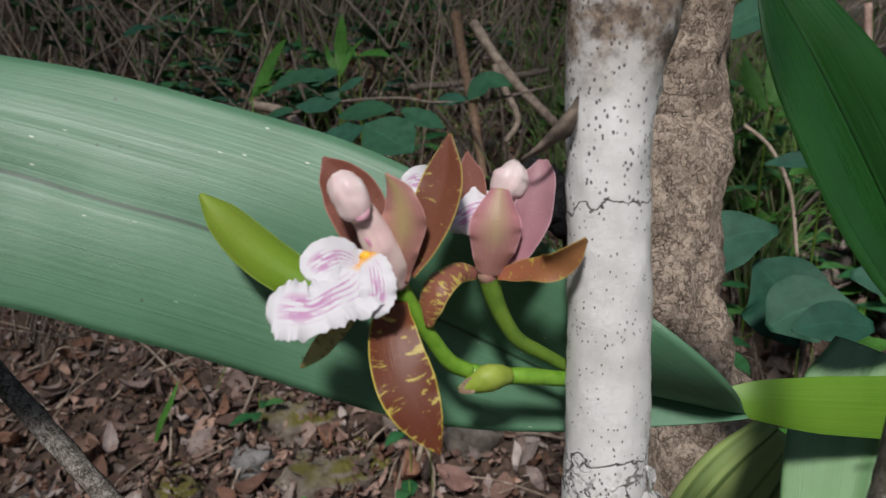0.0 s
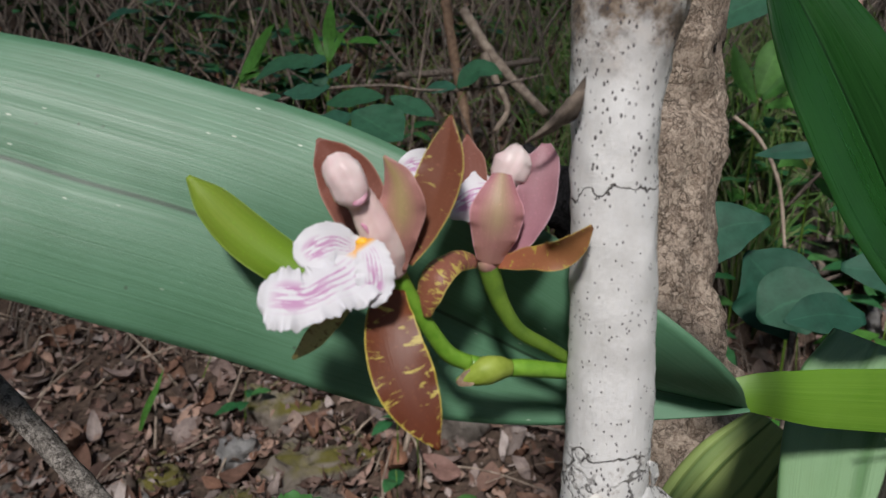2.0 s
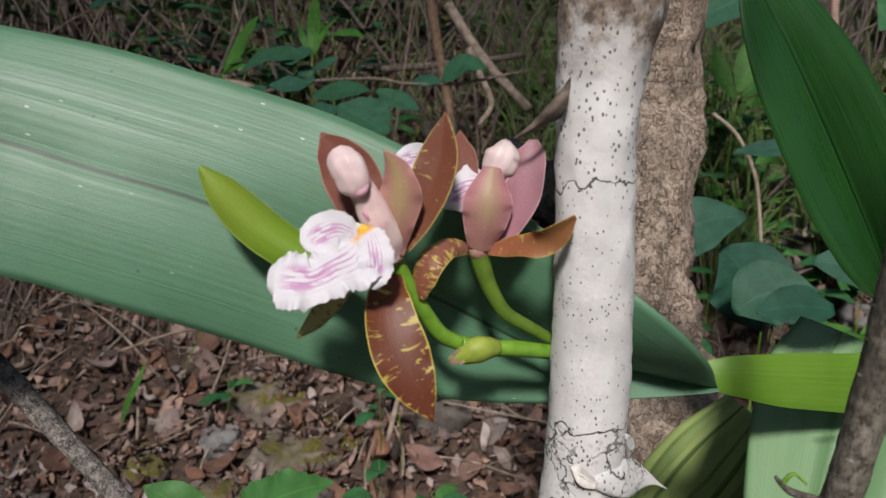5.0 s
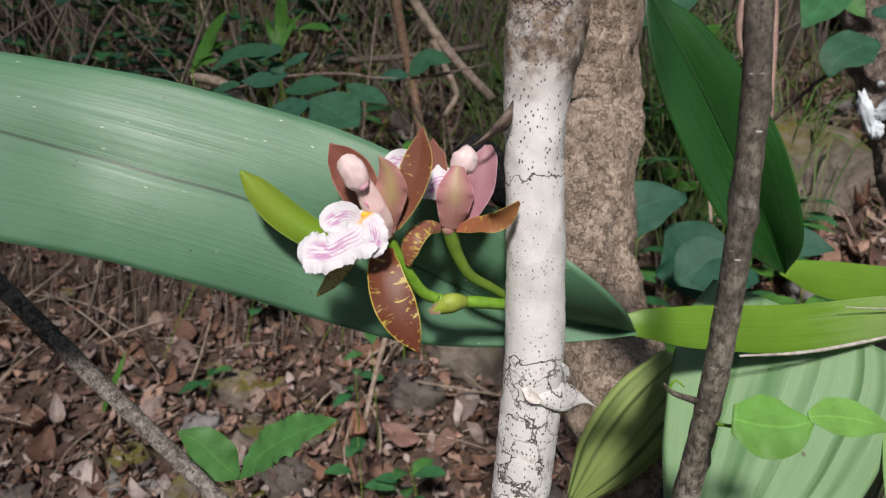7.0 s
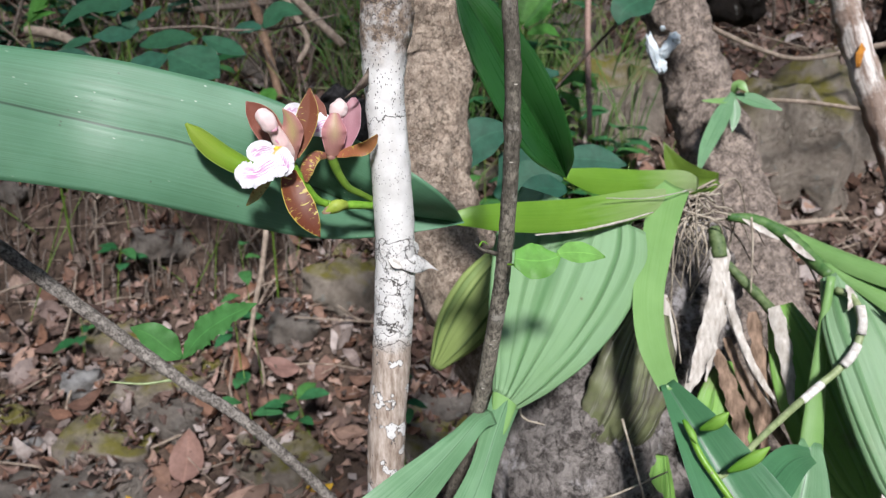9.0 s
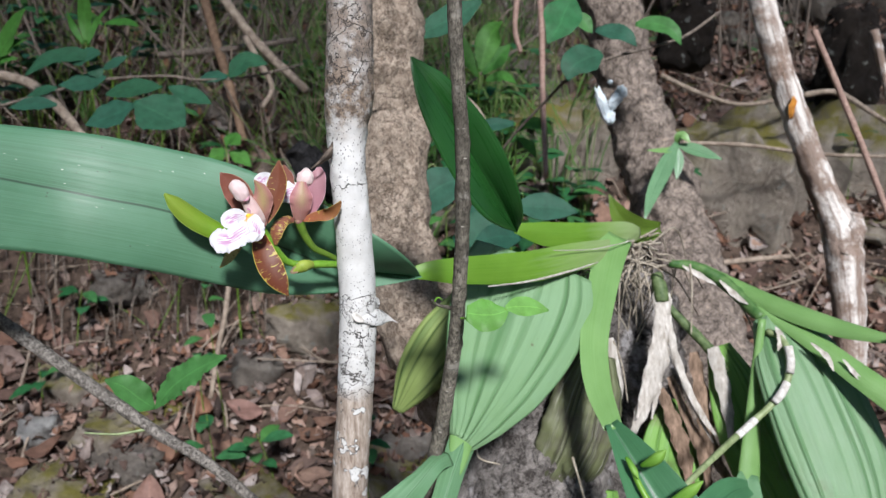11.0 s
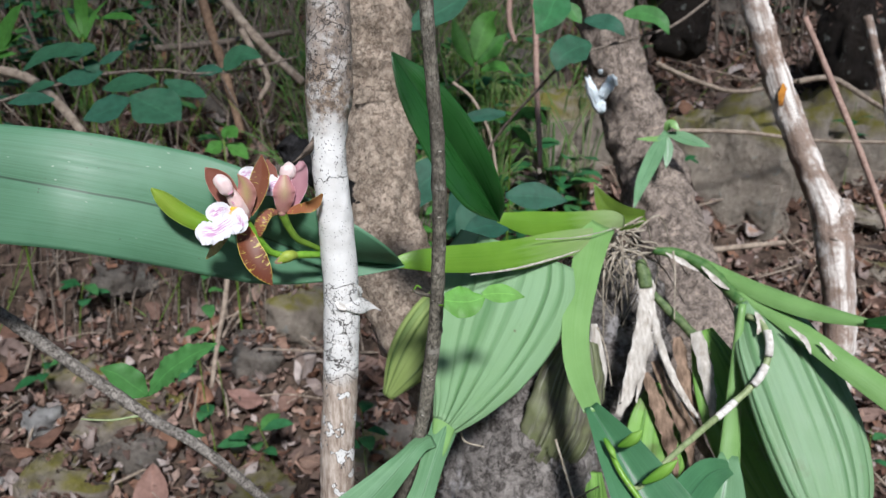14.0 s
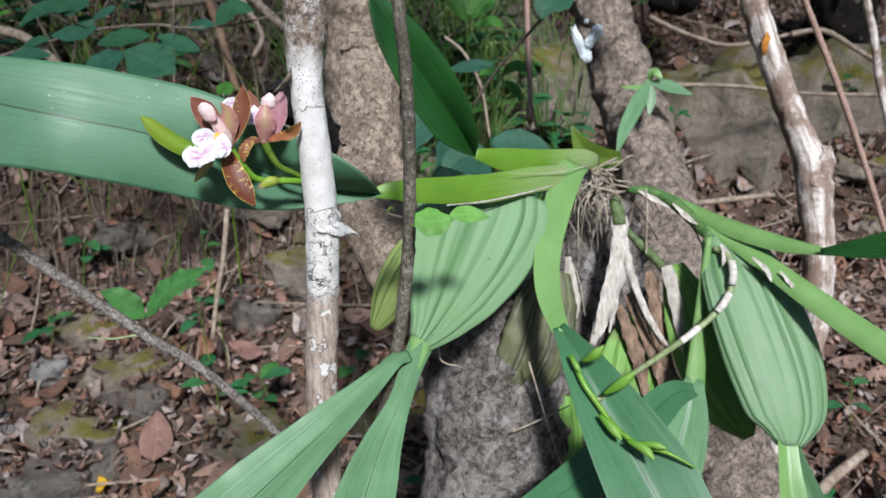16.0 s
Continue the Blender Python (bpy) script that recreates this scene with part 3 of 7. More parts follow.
def curve_through(points, n):
    """n places along a smooth curve through the points, evenly by length."""
    p = np.asarray(points, float)
    if len(p) == 2:
        return p[0] + (p[1] - p[0]) * np.linspace(0, 1, n)[:, None]
    q = np.vstack([2 * p[0] - p[1], p, 2 * p[-1] - p[-2]])
    out = []
    for i in range(len(p) - 1):
        a, b, c, d = q[i:i + 4]
        for s in np.linspace(0, 1, 24, endpoint=False):
            out.append(0.5 * (2 * b + (c - a) * s + (2 * a - 5 * b + 4 * c - d) * s * s + (3 * b - a - 3 * c + d) * s ** 3))
    out = np.array(out + [p[-1]])
    run = np.r_[0, np.cumsum(np.linalg.norm(np.diff(out, axis=0), axis=1))]
    at = np.linspace(0, run[-1], n)
    return np.stack([np.interp(at, run, out[:, k]) for k in range(3)], 1)


def smooth_values(values, n, points=None):
    """Eased values along the length, each at its control point where there are as many."""
    values = np.asarray(values, float)
    if len(values) == 1:
        return np.full(n, values[0])
    x = np.linspace(0, len(values) - 1, n)
    if points is not None and len(points) == len(values):
        gap = np.linalg.norm(np.diff(np.asarray([tuple(q) for q in points], float), axis=0), axis=1)
        x = np.interp(np.linspace(0, 1, n), np.r_[0, np.cumsum(gap)] / gap.sum(), np.arange(len(values)))
    i = np.minimum(x.astype(int), len(values) - 2)
    f = x - i
    m = np.gradient(values)
    h00, h10, h01, h11 = 2 * f ** 3 - 3 * f ** 2 + 1, f ** 3 - 2 * f ** 2 + f, -2 * f ** 3 + 3 * f ** 2, f ** 3 - f ** 2
    return np.maximum(h00 * values[i] + h10 * m[i] + h01 * values[i + 1] + h11 * m[i + 1], 0.00005)


def along(c, face):
    """Tangent, side and facing at each place of a curve."""
    t = np.gradient(c, axis=0)
    t /= np.linalg.norm(t, axis=1)[:, None] + 1e-12
    f = np.asarray(face, float)
    f = np.repeat(f[None], len(c), 0) if f.ndim == 1 else np.stack([np.interp(np.linspace(0, 1, len(c)), np.linspace(0, 1, len(f)), f[:, k]) for k in range(3)], 1)
    n = f - t * (t * f).sum(1)[:, None]
    n /= np.linalg.norm(n, axis=1)[:, None] + 1e-12
    return t, np.cross(t, n), n


def blade(spine, half, face, fold=0.0, cup=0.0, ruffle=0.0, waves=5, thick=0.0007, nu=10, nv=36, ribs=0.0, rib_count=6, seed=0, droop=0.0, frill=0.0):
    """A leaf or petal: a curved strip with thickness, folded at the midrib or cupped; widths follow half."""
    c = curve_through(spine, nv)
    t, s, n = along(c, face)
    w = smooth_values(half, nv, spine)[:, None, None]
    u = np.r_[-1, np.linspace(-0.985, 0.985, nu - 1), 1][None, :, None]
    v = np.linspace(0, 1, nv)[:, None, None]
    fo = smooth_values(np.atleast_1d(fold), nv)[:, None, None] if np.min(fold) > 0 else np.asarray(fold if np.isscalar(fold) else np.interp(v[:, 0, 0], np.linspace(0, 1, len(fold)), fold)).reshape(-1, 1, 1)
    w = w * (1 + frill * (np.sin(67 * v + seed) + 0.7 * np.sin(131 * v + 1.3 * seed) + 0.5 * np.sin(29 * v)) * np.abs(u) ** 4)
    lift = fo * (np.sqrt(u * u + 0.006) - 0.077) + cup * u * u + droop * u
    lift = lift + ruffle * np.sin(waves * 6.283 * v + seed + 1.7 * np.sign(u)) * np.abs(u) ** 3
    lift = lift + ruffle * 0.4 * np.sin(waves * 15.1 * v + 2.1 * seed) * np.abs(u) ** 4
    body = c[:, None, :] + s[:, None, :] * (u * w) + n[:, None, :] * (lift * w)
    body = body + n[:, None, :] * (ribs * np.cos(rib_count * 6.283 * (u * 0.5 + 0.5)) * (1 - np.abs(u) ** 6))
    th = thick * 0.5 * (1 - 0.75 * np.abs(u) ** 4)
    top, low = body + n[:, None, :] * th, body - n[:, None, :] * th
    verts = np.concatenate([top.reshape(-1, 3), low.reshape(-1, 3)])
    k, row = nv * (nu + 1), nu + 1
    faces = []
    for i in range(nv - 1):
        for j in range(nu):
            a = i * row + j
            faces.append((a, a + 1, a + row + 1, a + row))
            faces.append((k + a, k + a + row, k + a + row + 1, k + a + 1))
        a, b = i * row, i * row + nu
        faces.append((a, a + row, k + a + row, k + a))
        faces.append((b, k + b, k + b + row, b + row))
    for j in range(nu):
        a, b = j, (nv - 1) * row + j
        faces.append((a, k + a, k + a + 1, a + 1))
        faces.append((b, b + 1, k + b + 1, k + b))
    uv = np.stack([np.broadcast_to(u[..., 0] * 0.5 + 0.5, (nv, row)), np.broadcast_to(v[..., 0], (nv, row))], -1).reshape(-1, 2)
    return verts, faces, np.concatenate([uv, uv])


def loft_leaf(midrib, upper, lower, thick, nu, nv, wavy=0.0):
    """A leaf blade stretched between its midrib and its two margins, each half gently arched."""
    rows = [curve_through(c, nv) for c in (lower, midrib, upper)]
    lo, mid, up = rows
    t = np.gradient(mid, axis=0)
    n = np.cross(t, up - lo)
    n /= np.linalg.norm(n, axis=1)[:, None] + 1e-12
    n *= np.where((n * np.array([0.0, -1.0, 0.0])).sum(1) < 0, -1.0, 1.0)[:, None]
    verts, uvs = [], []
    for side in (0.5, -0.5):
        for i in range(nv):
            v = i / (nv - 1)
            for j in range(nu + 1):
                u = 2 * j / nu - 1
                a = abs(u)
                edge = up[i] if u > 0 else lo[i]
                width = np.linalg.norm(edge - mid[i])
                lift = 0.055 * width * 4 * a * (1 - a) + wavy * a ** 3 * (math.sin(21 * v + 2 * u) + 0.4 * math.sin(47 * v + u)) * min(1.0, width / 0.03)
                lift += side * thick * (1 - 0.75 * a ** 4)
                verts.append(mid[i] + (edge - mid[i]) * a + n[i] * lift)
                uvs.append((u * 0.5 + 0.5, v))
    k, row = nv * (nu + 1), nu + 1
    faces = []
    for i in range(nv - 1):
        for j in range(nu):
            a = i * row + j
            faces.append((a, a + 1, a + row + 1, a + row))
            faces.append((k + a, k + a + row, k + a + row + 1, k + a + 1))
        a, b = i * row, i * row + nu
        faces.append((a, a + row, k + a + row, k + a))
        faces.append((b, k + b, k + b + row, b + row))
    return verts, faces, uvs


def solid(spine, half, deep, face, nu=28, nv=30, ribs=0.0, rib_count=7, rough=0.0, scale=60.0, power=2.0):
    """A closed body with an oval section: pseudobulbs, buds, stubs."""
    c = curve_through(spine, nv)
    t, s, n = along(c, face)
    w, d = smooth_values(half, nv, spine), smooth_values(deep, nv, spine)
    verts, uvs = [], []
    for i in range(nv):
        for j in range(nu):
            a = 6.28318 * j / nu
            x, y = math.cos(a), math.sin(a)
            x, y = math.copysign(abs(x) ** (2 / power), x), math.copysign(abs(y) ** (2 / power), y)
            q = d[i] * y * (1 + ribs * math.cos(rib_count * 3.1416 * (x + 1)) * (1 - abs(x) ** 4))
            p = Vector(c[i] + s[i] * (w[i] * x) + n[i] * q)
            if rough:
                p += Vector(n[i] * y + s[i] * x) * (noise.fractal(p * scale, 0.9, 2.1, 4) * rough)
            verts.append(p)
            uvs.append(((x + 1) / 2, i / (nv - 1)))
    faces = [(i * nu + j, i * nu + (j + 1) % nu, (i + 1) * nu + (j + 1) % nu, (i + 1) * nu + j) for i in range(nv - 1) for j in range(nu)]
    faces += [tuple(range(nu))[::-1], tuple((nv - 1) * nu + j for j in range(nu))]
    return verts, faces, uvs


def tube(path, radii, nu=14, nv=40, rough=0.0, scale=40.0, knots=(), squash=1.0, seed=0.0):
    """A stem or trunk: tapering round section, uneven surface, knots as (v, angle, height, width)."""
    c = curve_through(path, nv)
    face = (0.31, -0.93, 0.2) if abs(np.asarray(c[-1] - c[0])[1]) < 0.9 * np.linalg.norm(c[-1] - c[0]) else (0.1, 0.2, 0.97)
    t, s, n = along(c, face)
    r = smooth_values(radii, nv, path)
    verts, uvs = [], []
    run = np.linalg.norm(c[-1] - c[0])
    for i in range(nv):
        v = i / (nv - 1)
        for j in range(nu):
            a = 6.28318 * j / nu
            e = Vector(s[i] * math.cos(a) + n[i] * (math.sin(a) * squash))
            q = Vector(c[i]) + e * r[i]
            k = r[i]
            if rough:
                k += rough * noise.fractal((q + Vector((seed, 0, 0))) * scale, 0.9, 2.1, 5)
            for kv, ka, kh, kw in knots:
                d = ((v - kv) * run / kw) ** 2 + ((math.remainder(a - ka, 6.28318)) * r[i] / kw) ** 2
                k += kh * math.exp(-d)
            verts.append(Vector(c[i]) + e * k)
            uvs.append((j / nu, v))
    faces = [(i * nu + j, i * nu + (j + 1) % nu, (i + 1) * nu + (j + 1) % nu, (i + 1) * nu + j) for i in range(nv - 1) for j in range(nu)]
    faces += [tuple(range(nu))[::-1], tuple((nv - 1) * nu + j for j in range(nu))]
    return verts, faces, uvs


def ball(centre, radii, nu=20, nv=14, rough=0.0, scale=300.0, turn=None):
    """A rounded lump."""
    m = turn if turn is not None else Matrix.Identity(3)
    verts, uvs, faces = [], [], []
    for i in range(nv + 1):
        b = math.pi * i / nv
        for j in range(nu):
            a = 6.28318 * j / nu
            e = Vector((math.sin(b) * math.cos(a), math.sin(b) * math.sin(a), math.cos(b)))
            k = 1 + (rough * noise.fractal((e + Vector(centre) * 7) * scale, 0.9, 2.1, 5) if rough else 0)
            verts.append(Vector(centre) + m @ Vector((e.x * radii[0] * k, e.y * radii[1] * k, e.z * radii[2] * k)))
            uvs.append((j / nu, i / nv))
    for i in range(nv):
        for j in range(nu):
            faces.append((i * nu + j, (i + 1) * nu + j, (i + 1) * nu + (j + 1) % nu, i * nu + (j + 1) % nu))
    return verts, faces, uvs


def joined(pieces):
    verts, faces, uvs = [], [], []
    for v, f, uv in pieces:
        k = len(verts)
        verts.extend([tuple(p) for p in v])
        faces.extend([tuple(q + k for q in g) for g in f])
        uvs.extend([tuple(p) for p in uv])
    return verts, faces, uvs


def ground_height(x, y):
    """Forest floor: level below the camera, a bank rising behind."""
    s = y + 0.18 * x
    z = float(np.interp(s, [-6, 0.5, 0.9, 1.25, 1.62, 1.70, 1.80, 2.3, 3.2, 5, 9, 30], [-0.25, -0.02, 0.08, 0.22, 0.42, 0.46, 0.63, 0.94, 1.45, 2.3, 3.6, 6.0]))
    z += 0.05 * noise.fractal(Vector((x * 1.3, y * 1.3, 0.3)), 0.9, 2.1, 5)
    return z + 0.012 * noise.fractal(Vector((x * 9, y * 9, 1.7)), 0.9, 2.1, 3)


# ---- ground ----
gx = np.r_[np.linspace(-30, -3, 12), np.linspace(-2.6, 4.5, 150), np.linspace(5, 30, 12)]
gy = np.r_[np.linspace(-30, -3, 10), np.linspace(-2.5, 0.4, 16), np.linspace(0.45, 4.5, 110), np.linspace(5, 30, 14)]
gv = [(x, y, ground_height(x, y)) for y in gy for x in gx]
gf = [(j * len(gx) + i, j * len(gx) + i + 1, (j + 1) * len(gx) + i + 1, (j + 1) * len(gx) + i) for j in range(len(gy) - 1) for i in range(len(gx) - 1)]
lone("ground", (gv, gf, [(v[0], v[1]) for v in gv]), "soil", "dark brown forest soil on a rising bank", "ground", (0, 0, 0), "", "structure")

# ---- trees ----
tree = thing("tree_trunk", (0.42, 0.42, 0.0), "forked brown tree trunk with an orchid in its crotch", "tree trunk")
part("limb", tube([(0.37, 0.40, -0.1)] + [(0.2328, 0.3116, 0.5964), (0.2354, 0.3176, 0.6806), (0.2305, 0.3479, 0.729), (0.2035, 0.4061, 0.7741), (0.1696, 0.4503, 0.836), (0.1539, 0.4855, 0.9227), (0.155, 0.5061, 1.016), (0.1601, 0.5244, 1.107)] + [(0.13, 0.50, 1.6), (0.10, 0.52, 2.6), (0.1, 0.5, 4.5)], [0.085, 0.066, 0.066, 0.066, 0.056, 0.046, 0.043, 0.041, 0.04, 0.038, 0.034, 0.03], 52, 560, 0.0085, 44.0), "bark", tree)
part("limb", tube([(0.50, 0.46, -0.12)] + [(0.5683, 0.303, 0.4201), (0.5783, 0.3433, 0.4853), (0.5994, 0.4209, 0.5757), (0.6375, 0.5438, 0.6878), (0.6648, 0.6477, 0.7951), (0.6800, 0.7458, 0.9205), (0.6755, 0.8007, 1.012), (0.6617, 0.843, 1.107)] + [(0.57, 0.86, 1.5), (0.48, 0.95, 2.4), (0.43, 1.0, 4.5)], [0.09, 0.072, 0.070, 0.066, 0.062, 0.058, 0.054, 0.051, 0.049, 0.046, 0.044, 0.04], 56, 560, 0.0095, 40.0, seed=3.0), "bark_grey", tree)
part("burnt_stub", tube([(0.150, 0.490, 0.945), (0.105, 0.492, 0.975), (0.072, 0.495, 1.002), (0.055, 0.497, 1.022)], [0.022, 0.020, 0.018, 0.011], 26, 50, 0.006, 70.0, seed=9.0), "charcoal", tree, "black charred broken branch stub")
part("crotch", tube([(0.44, 0.42, -0.12)] + [(0.3413, 0.3361, 0.5149), (0.372, 0.3702, 0.6448), (0.394, 0.3939, 0.7357), (0.4131, 0.4142, 0.8137), (0.4359, 0.4447, 0.8605)], [0.09, 0.068, 0.066, 0.062, 0.055, 0.035], 48, 240, 0.011, 42.0, seed=5.0), "stump", tree, "dark fibrous bark in the crotch")

part("old_stump", tube([(0.36, 0.40, -0.12)] + [(0.208, 0.2532, 0.5442), (0.2164, 0.2643, 0.6173), (0.2237, 0.2845, 0.6833), (0.2315, 0.3102, 0.7335), (0.2401, 0.3411, 0.7833), (0.2538, 0.3819, 0.8187)], [0.09, 0.080, 0.0735, 0.0725, 0.0715, 0.066, 0.05], 56, 260, 0.010, 38.0, seed=7.0), "stump", tree, "dark weathered stump beside the trunk")

stick = thing("sapling", (0.03, 0.19, -0.02), "slender sapling with white lichen bark, dark dashes and peeling flakes", "sapling")
sap = part("trunk", tube([(0.02, 0.195, -0.03), (0.03, 0.19, 0.6), (0.0345, 0.184, 0.8085), (0.0408, 0.184, 0.884), (0.0455, 0.184, 0.947), (0.0452, 0.184, 0.992), (0.0438, 0.184, 1.0225), (0.0428, 0.184, 1.0456), (0.0438, 0.186, 1.073), (0.0467, 0.186, 1.1016), (0.0487, 0.187, 1.133), (0.05, 0.195, 1.25), (0.045, 0.21, 1.7), (0.05, 0.22, 2.8)], [0.015, 0.0125, 0.0118, 0.0116, 0.0116, 0.0112, 0.0108, 0.0108, 0.0124, 0.0133, 0.0131, 0.013, 0.013, 0.011], 44, 1000, 0.0006, 170.0, [(0.3925, 0.1, 0.0035, 0.016), (0.3905, 1.1, 0.0014, 0.003), (0.3855, 0.2, 0.0014, 0.0025), (0.3895, 2.0, 0.001, 0.002), (0.40, 0.5, 0.0012, 0.003), (0.386, 1.3, 0.0011, 0.0016), (0.394, 0.7, 0.0012, 0.0018), (0.3985, 1.5, 0.001, 0.0018), (0.375, 0.0, 0.0008, 0.0012), (0.379, 0.15, 0.0007, 0.0012)]), "white_bark", stick)
part("bark_curl", loft_leaf([(0.0327, 0.1738, 1.0534), (0.0309, 0.1735, 1.0517), (0.0278, 0.1738, 1.0489), (0.0244, 0.175, 1.0451), (0.0199, 0.177, 1.0419)], [(0.033, 0.1745, 1.0575), (0.0311, 0.1745, 1.0545), (0.0276, 0.1745, 1.0503), (0.0239, 0.1755, 1.0457), (0.0199, 0.177, 1.042)], [(0.0322, 0.176, 1.048), (0.0311, 0.1765, 1.047), (0.0286, 0.177, 1.0457), (0.0252, 0.1775, 1.0436), (0.0201, 0.177, 1.0416)], 0.0006, 8, 30, 0.0009), "curl", stick, "curled strip of peeling brown bark")
part("bark_curl", loft_leaf([(0.0413, 0.1718, 0.9505), (0.0448, 0.1712, 0.9489), (0.0485, 0.1718, 0.9484), (0.0546, 0.1752, 0.9467), (0.06, 0.18, 0.9446), (0.0637, 0.183, 0.9427), (0.0683, 0.1855, 0.9402), (0.0723, 0.187, 0.9374)], [(0.0419, 0.1735, 0.9506), (0.0455, 0.1735, 0.9499), (0.0492, 0.1745, 0.9511), (0.0548, 0.178, 0.9521), (0.0603, 0.184, 0.9488), (0.0649, 0.185, 0.9447), (0.069, 0.186, 0.9405), (0.0723, 0.187, 0.9376)], [(0.0413, 0.1722, 0.9492), (0.0447, 0.171, 0.9475), (0.0485, 0.1715, 0.945), (0.055, 0.1745, 0.9418), (0.0599, 0.179, 0.9402), (0.063, 0.182, 0.9404), (0.0676, 0.185, 0.9398), (0.0724, 0.187, 0.9372)], 0.0009, 12, 44, 0.0002), "white_bark", stick, "curled flake of peeling white bark")
part("bark_curl", blade([(0.0400, 0.1735, 0.9525), (0.0430, 0.1716, 0.9495), (0.0462, 0.1708, 0.9478)], [0.0010, 0.0022, 0.0009], (-0.2, -0.95, 0.2), 0.0, 0.5, 0.1, 2, 0.0008, 8, 14), "flake", stick, "curled flake of peeling white bark")
part("bark_curl", blade([(0.0548, 0.1765, 0.9600), (0.0567, 0.1788, 0.9560), (0.0575, 0.1800, 0.9515)], [0.0006, 0.0020, 0.0008], (0.7, -0.65, 0.2), 0.0, 0.5, 0.1, 2, 0.0008, 8, 14), "white_bark", stick, "curled flake of peeling white bark")

thin = thing("thin_sapling", (0.0, 0.26, 0.0), "thin grey-brown upright sapling stem with small nodes", "sapling")
part("stem", tube([(-0.02, 0.30, -0.03), (0.03, 0.24, 0.5), (0.0768, 0.18, 0.7812), (0.0918, 0.165, 0.862), (0.0959, 0.157, 0.9024), (0.0984, 0.15, 0.9395), (0.0982, 0.142, 0.9744), (0.0979, 0.137, 1.006), (0.0968, 0.133, 1.0352), (0.0951, 0.13, 1.0626), (0.0925, 0.128, 1.0882), (0.087, 0.122, 1.18), (0.08, 0.12, 1.6), (0.1, 0.13, 2.4)], [0.0062, 0.0052, 0.0050, 0.0048, 0.0047, 0.0045, 0.0043, 0.0042, 0.0041, 0.0040, 0.0039, 0.0036, 0.003, 0.002], 18, 560, 0.0004, 260.0, [(0.441, 4.2, 0.0012, 0.003), (0.395, 4.7, 0.0012, 0.0025), (0.4385, 1.5, 0.0016, 0.003), (0.418, 2.2, 0.0010, 0.0022), (0.401, 0.6, 0.0009, 0.002), (0.407, 2.6, 0.0008, 0.002), (0.452, 1.0, 0.0010, 0.0025), (0.374, 1.6, 0.0012, 0.003), (0.362, 2.7, 0.0010, 0.0025)]), "young_bark", thin)
part("side_twig", tube([(0.0937, 0.1458, 0.958), (0.0849, 0.1445, 0.9617), (0.0813, 0.1447, 0.9652)], [0.0013, 0.0009, 0.0005], 8, 10), "young_bark", thin)
part("side_twig", tube([(0.0826, 0.1446, 0.9628), (0.085, 0.1439, 0.9665), (0.0867, 0.1407, 0.9655)], [0.0006, 0.0005, 0.0003], 6, 8), "stalk", thin)

diag = thing("fallen_branch", (-0.3, 0.27, 1.06), "thin grey dead branch slanting down to the ground", "branch")
part("stem", tube([(-0.33, 0.312, 1.10)] + [(-0.149, 0.2585, 0.9258)] + [(-0.085, 0.240, 0.864)] + [(-0.030, 0.2265, 0.8115)] + [(0.12, 0.22, 0.60), (0.36, 0.2, 0.30), (0.6, 0.18, 0.05)], [0.0046, 0.0042, 0.0038, 0.0036, 0.0034, 0.0032, 0.003], 16, 260, 0.0006, 220.0), "twig_grey", diag)
part("side_twig", tube([(-0.0892, 0.24, 0.8652), (-0.1049, 0.24, 0.8649), (-0.1142, 0.24, 0.8666), (-0.1259, 0.24, 0.8697)], [0.0010, 0.0008, 0.0007, 0.0005], 8, 16, 0.0003, 300.0), "stalk_grey", diag)
part("leaf", blade([(-0.0837, 0.2552, 0.872), (-0.0917, 0.2553, 0.8803), (-0.102, 0.257, 0.8911), (-0.1123, 0.2571, 0.8973)], [0.0008, 0.0095, 0.0085, 0.0005], (-0.2, -0.6, 0.8), 0.15, 0.0, 0.1, 3, 0.0004, 8, 18), "herb_leaf", diag)
part("leaf", blade([(-0.0837, 0.2552, 0.872), (-0.0702, 0.2507, 0.8883), (-0.0522, 0.2435, 0.9018), (-0.0337, 0.235, 0.9118)], [0.0008, 0.0100, 0.0092, 0.0005], (-0.2, -0.6, 0.8), 0.15, 0.0, 0.15, 4, 0.0004, 10, 60, frill=0.07), "herb_leaf", diag)

# ---- the orchid plant ----
orchid = thing("orchid_plant", (0.38, 0.40, 0.90), "epiphytic orchid with strap leaves and ribbed green pseudobulbs on a trunk", "orchid")
midrib = [(-0.32, 0.135, 1.070), (-0.23, 0.158, 1.066), (-0.162, 0.172, 1.053), (-0.117, 0.188, 1.038), (-0.091, 0.189, 1.030), (-0.065, 0.192, 1.022), (-0.029, 0.198, 1.007), (0.003, 0.208, 0.990), (0.038, 0.216, 0.971), (0.067, 0.218, 0.964), (0.097, 0.2145, 0.9585)]
upper = [(-0.32, 0.136, 1.071), (-0.238, 0.178, 1.084), (-0.176, 0.190, 1.077), (-0.121, 0.200, 1.069), (-0.094, 0.203, 1.064), (-0.068, 0.205, 1.057), (-0.029, 0.205, 1.046), (0.003, 0.200, 1.032), (0.037, 0.1985, 1.012), (0.064, 0.186, 0.994), (0.082, 0.191, 0.978), (0.097, 0.2135, 0.9592)]
lower = [(-0.32, 0.134, 1.069), (-0.225, 0.146, 1.030), (-0.160, 0.164, 1.016), (-0.116, 0.180, 1.003), (-0.091, 0.183, 0.995), (-0.066, 0.187, 0.986), (-0.029, 0.192, 0.972), (0.003, 0.200, 0.9610), (0.038, 0.207, 0.9560), (0.067, 0.211, 0.9555), (0.097, 0.2115, 0.9585)]
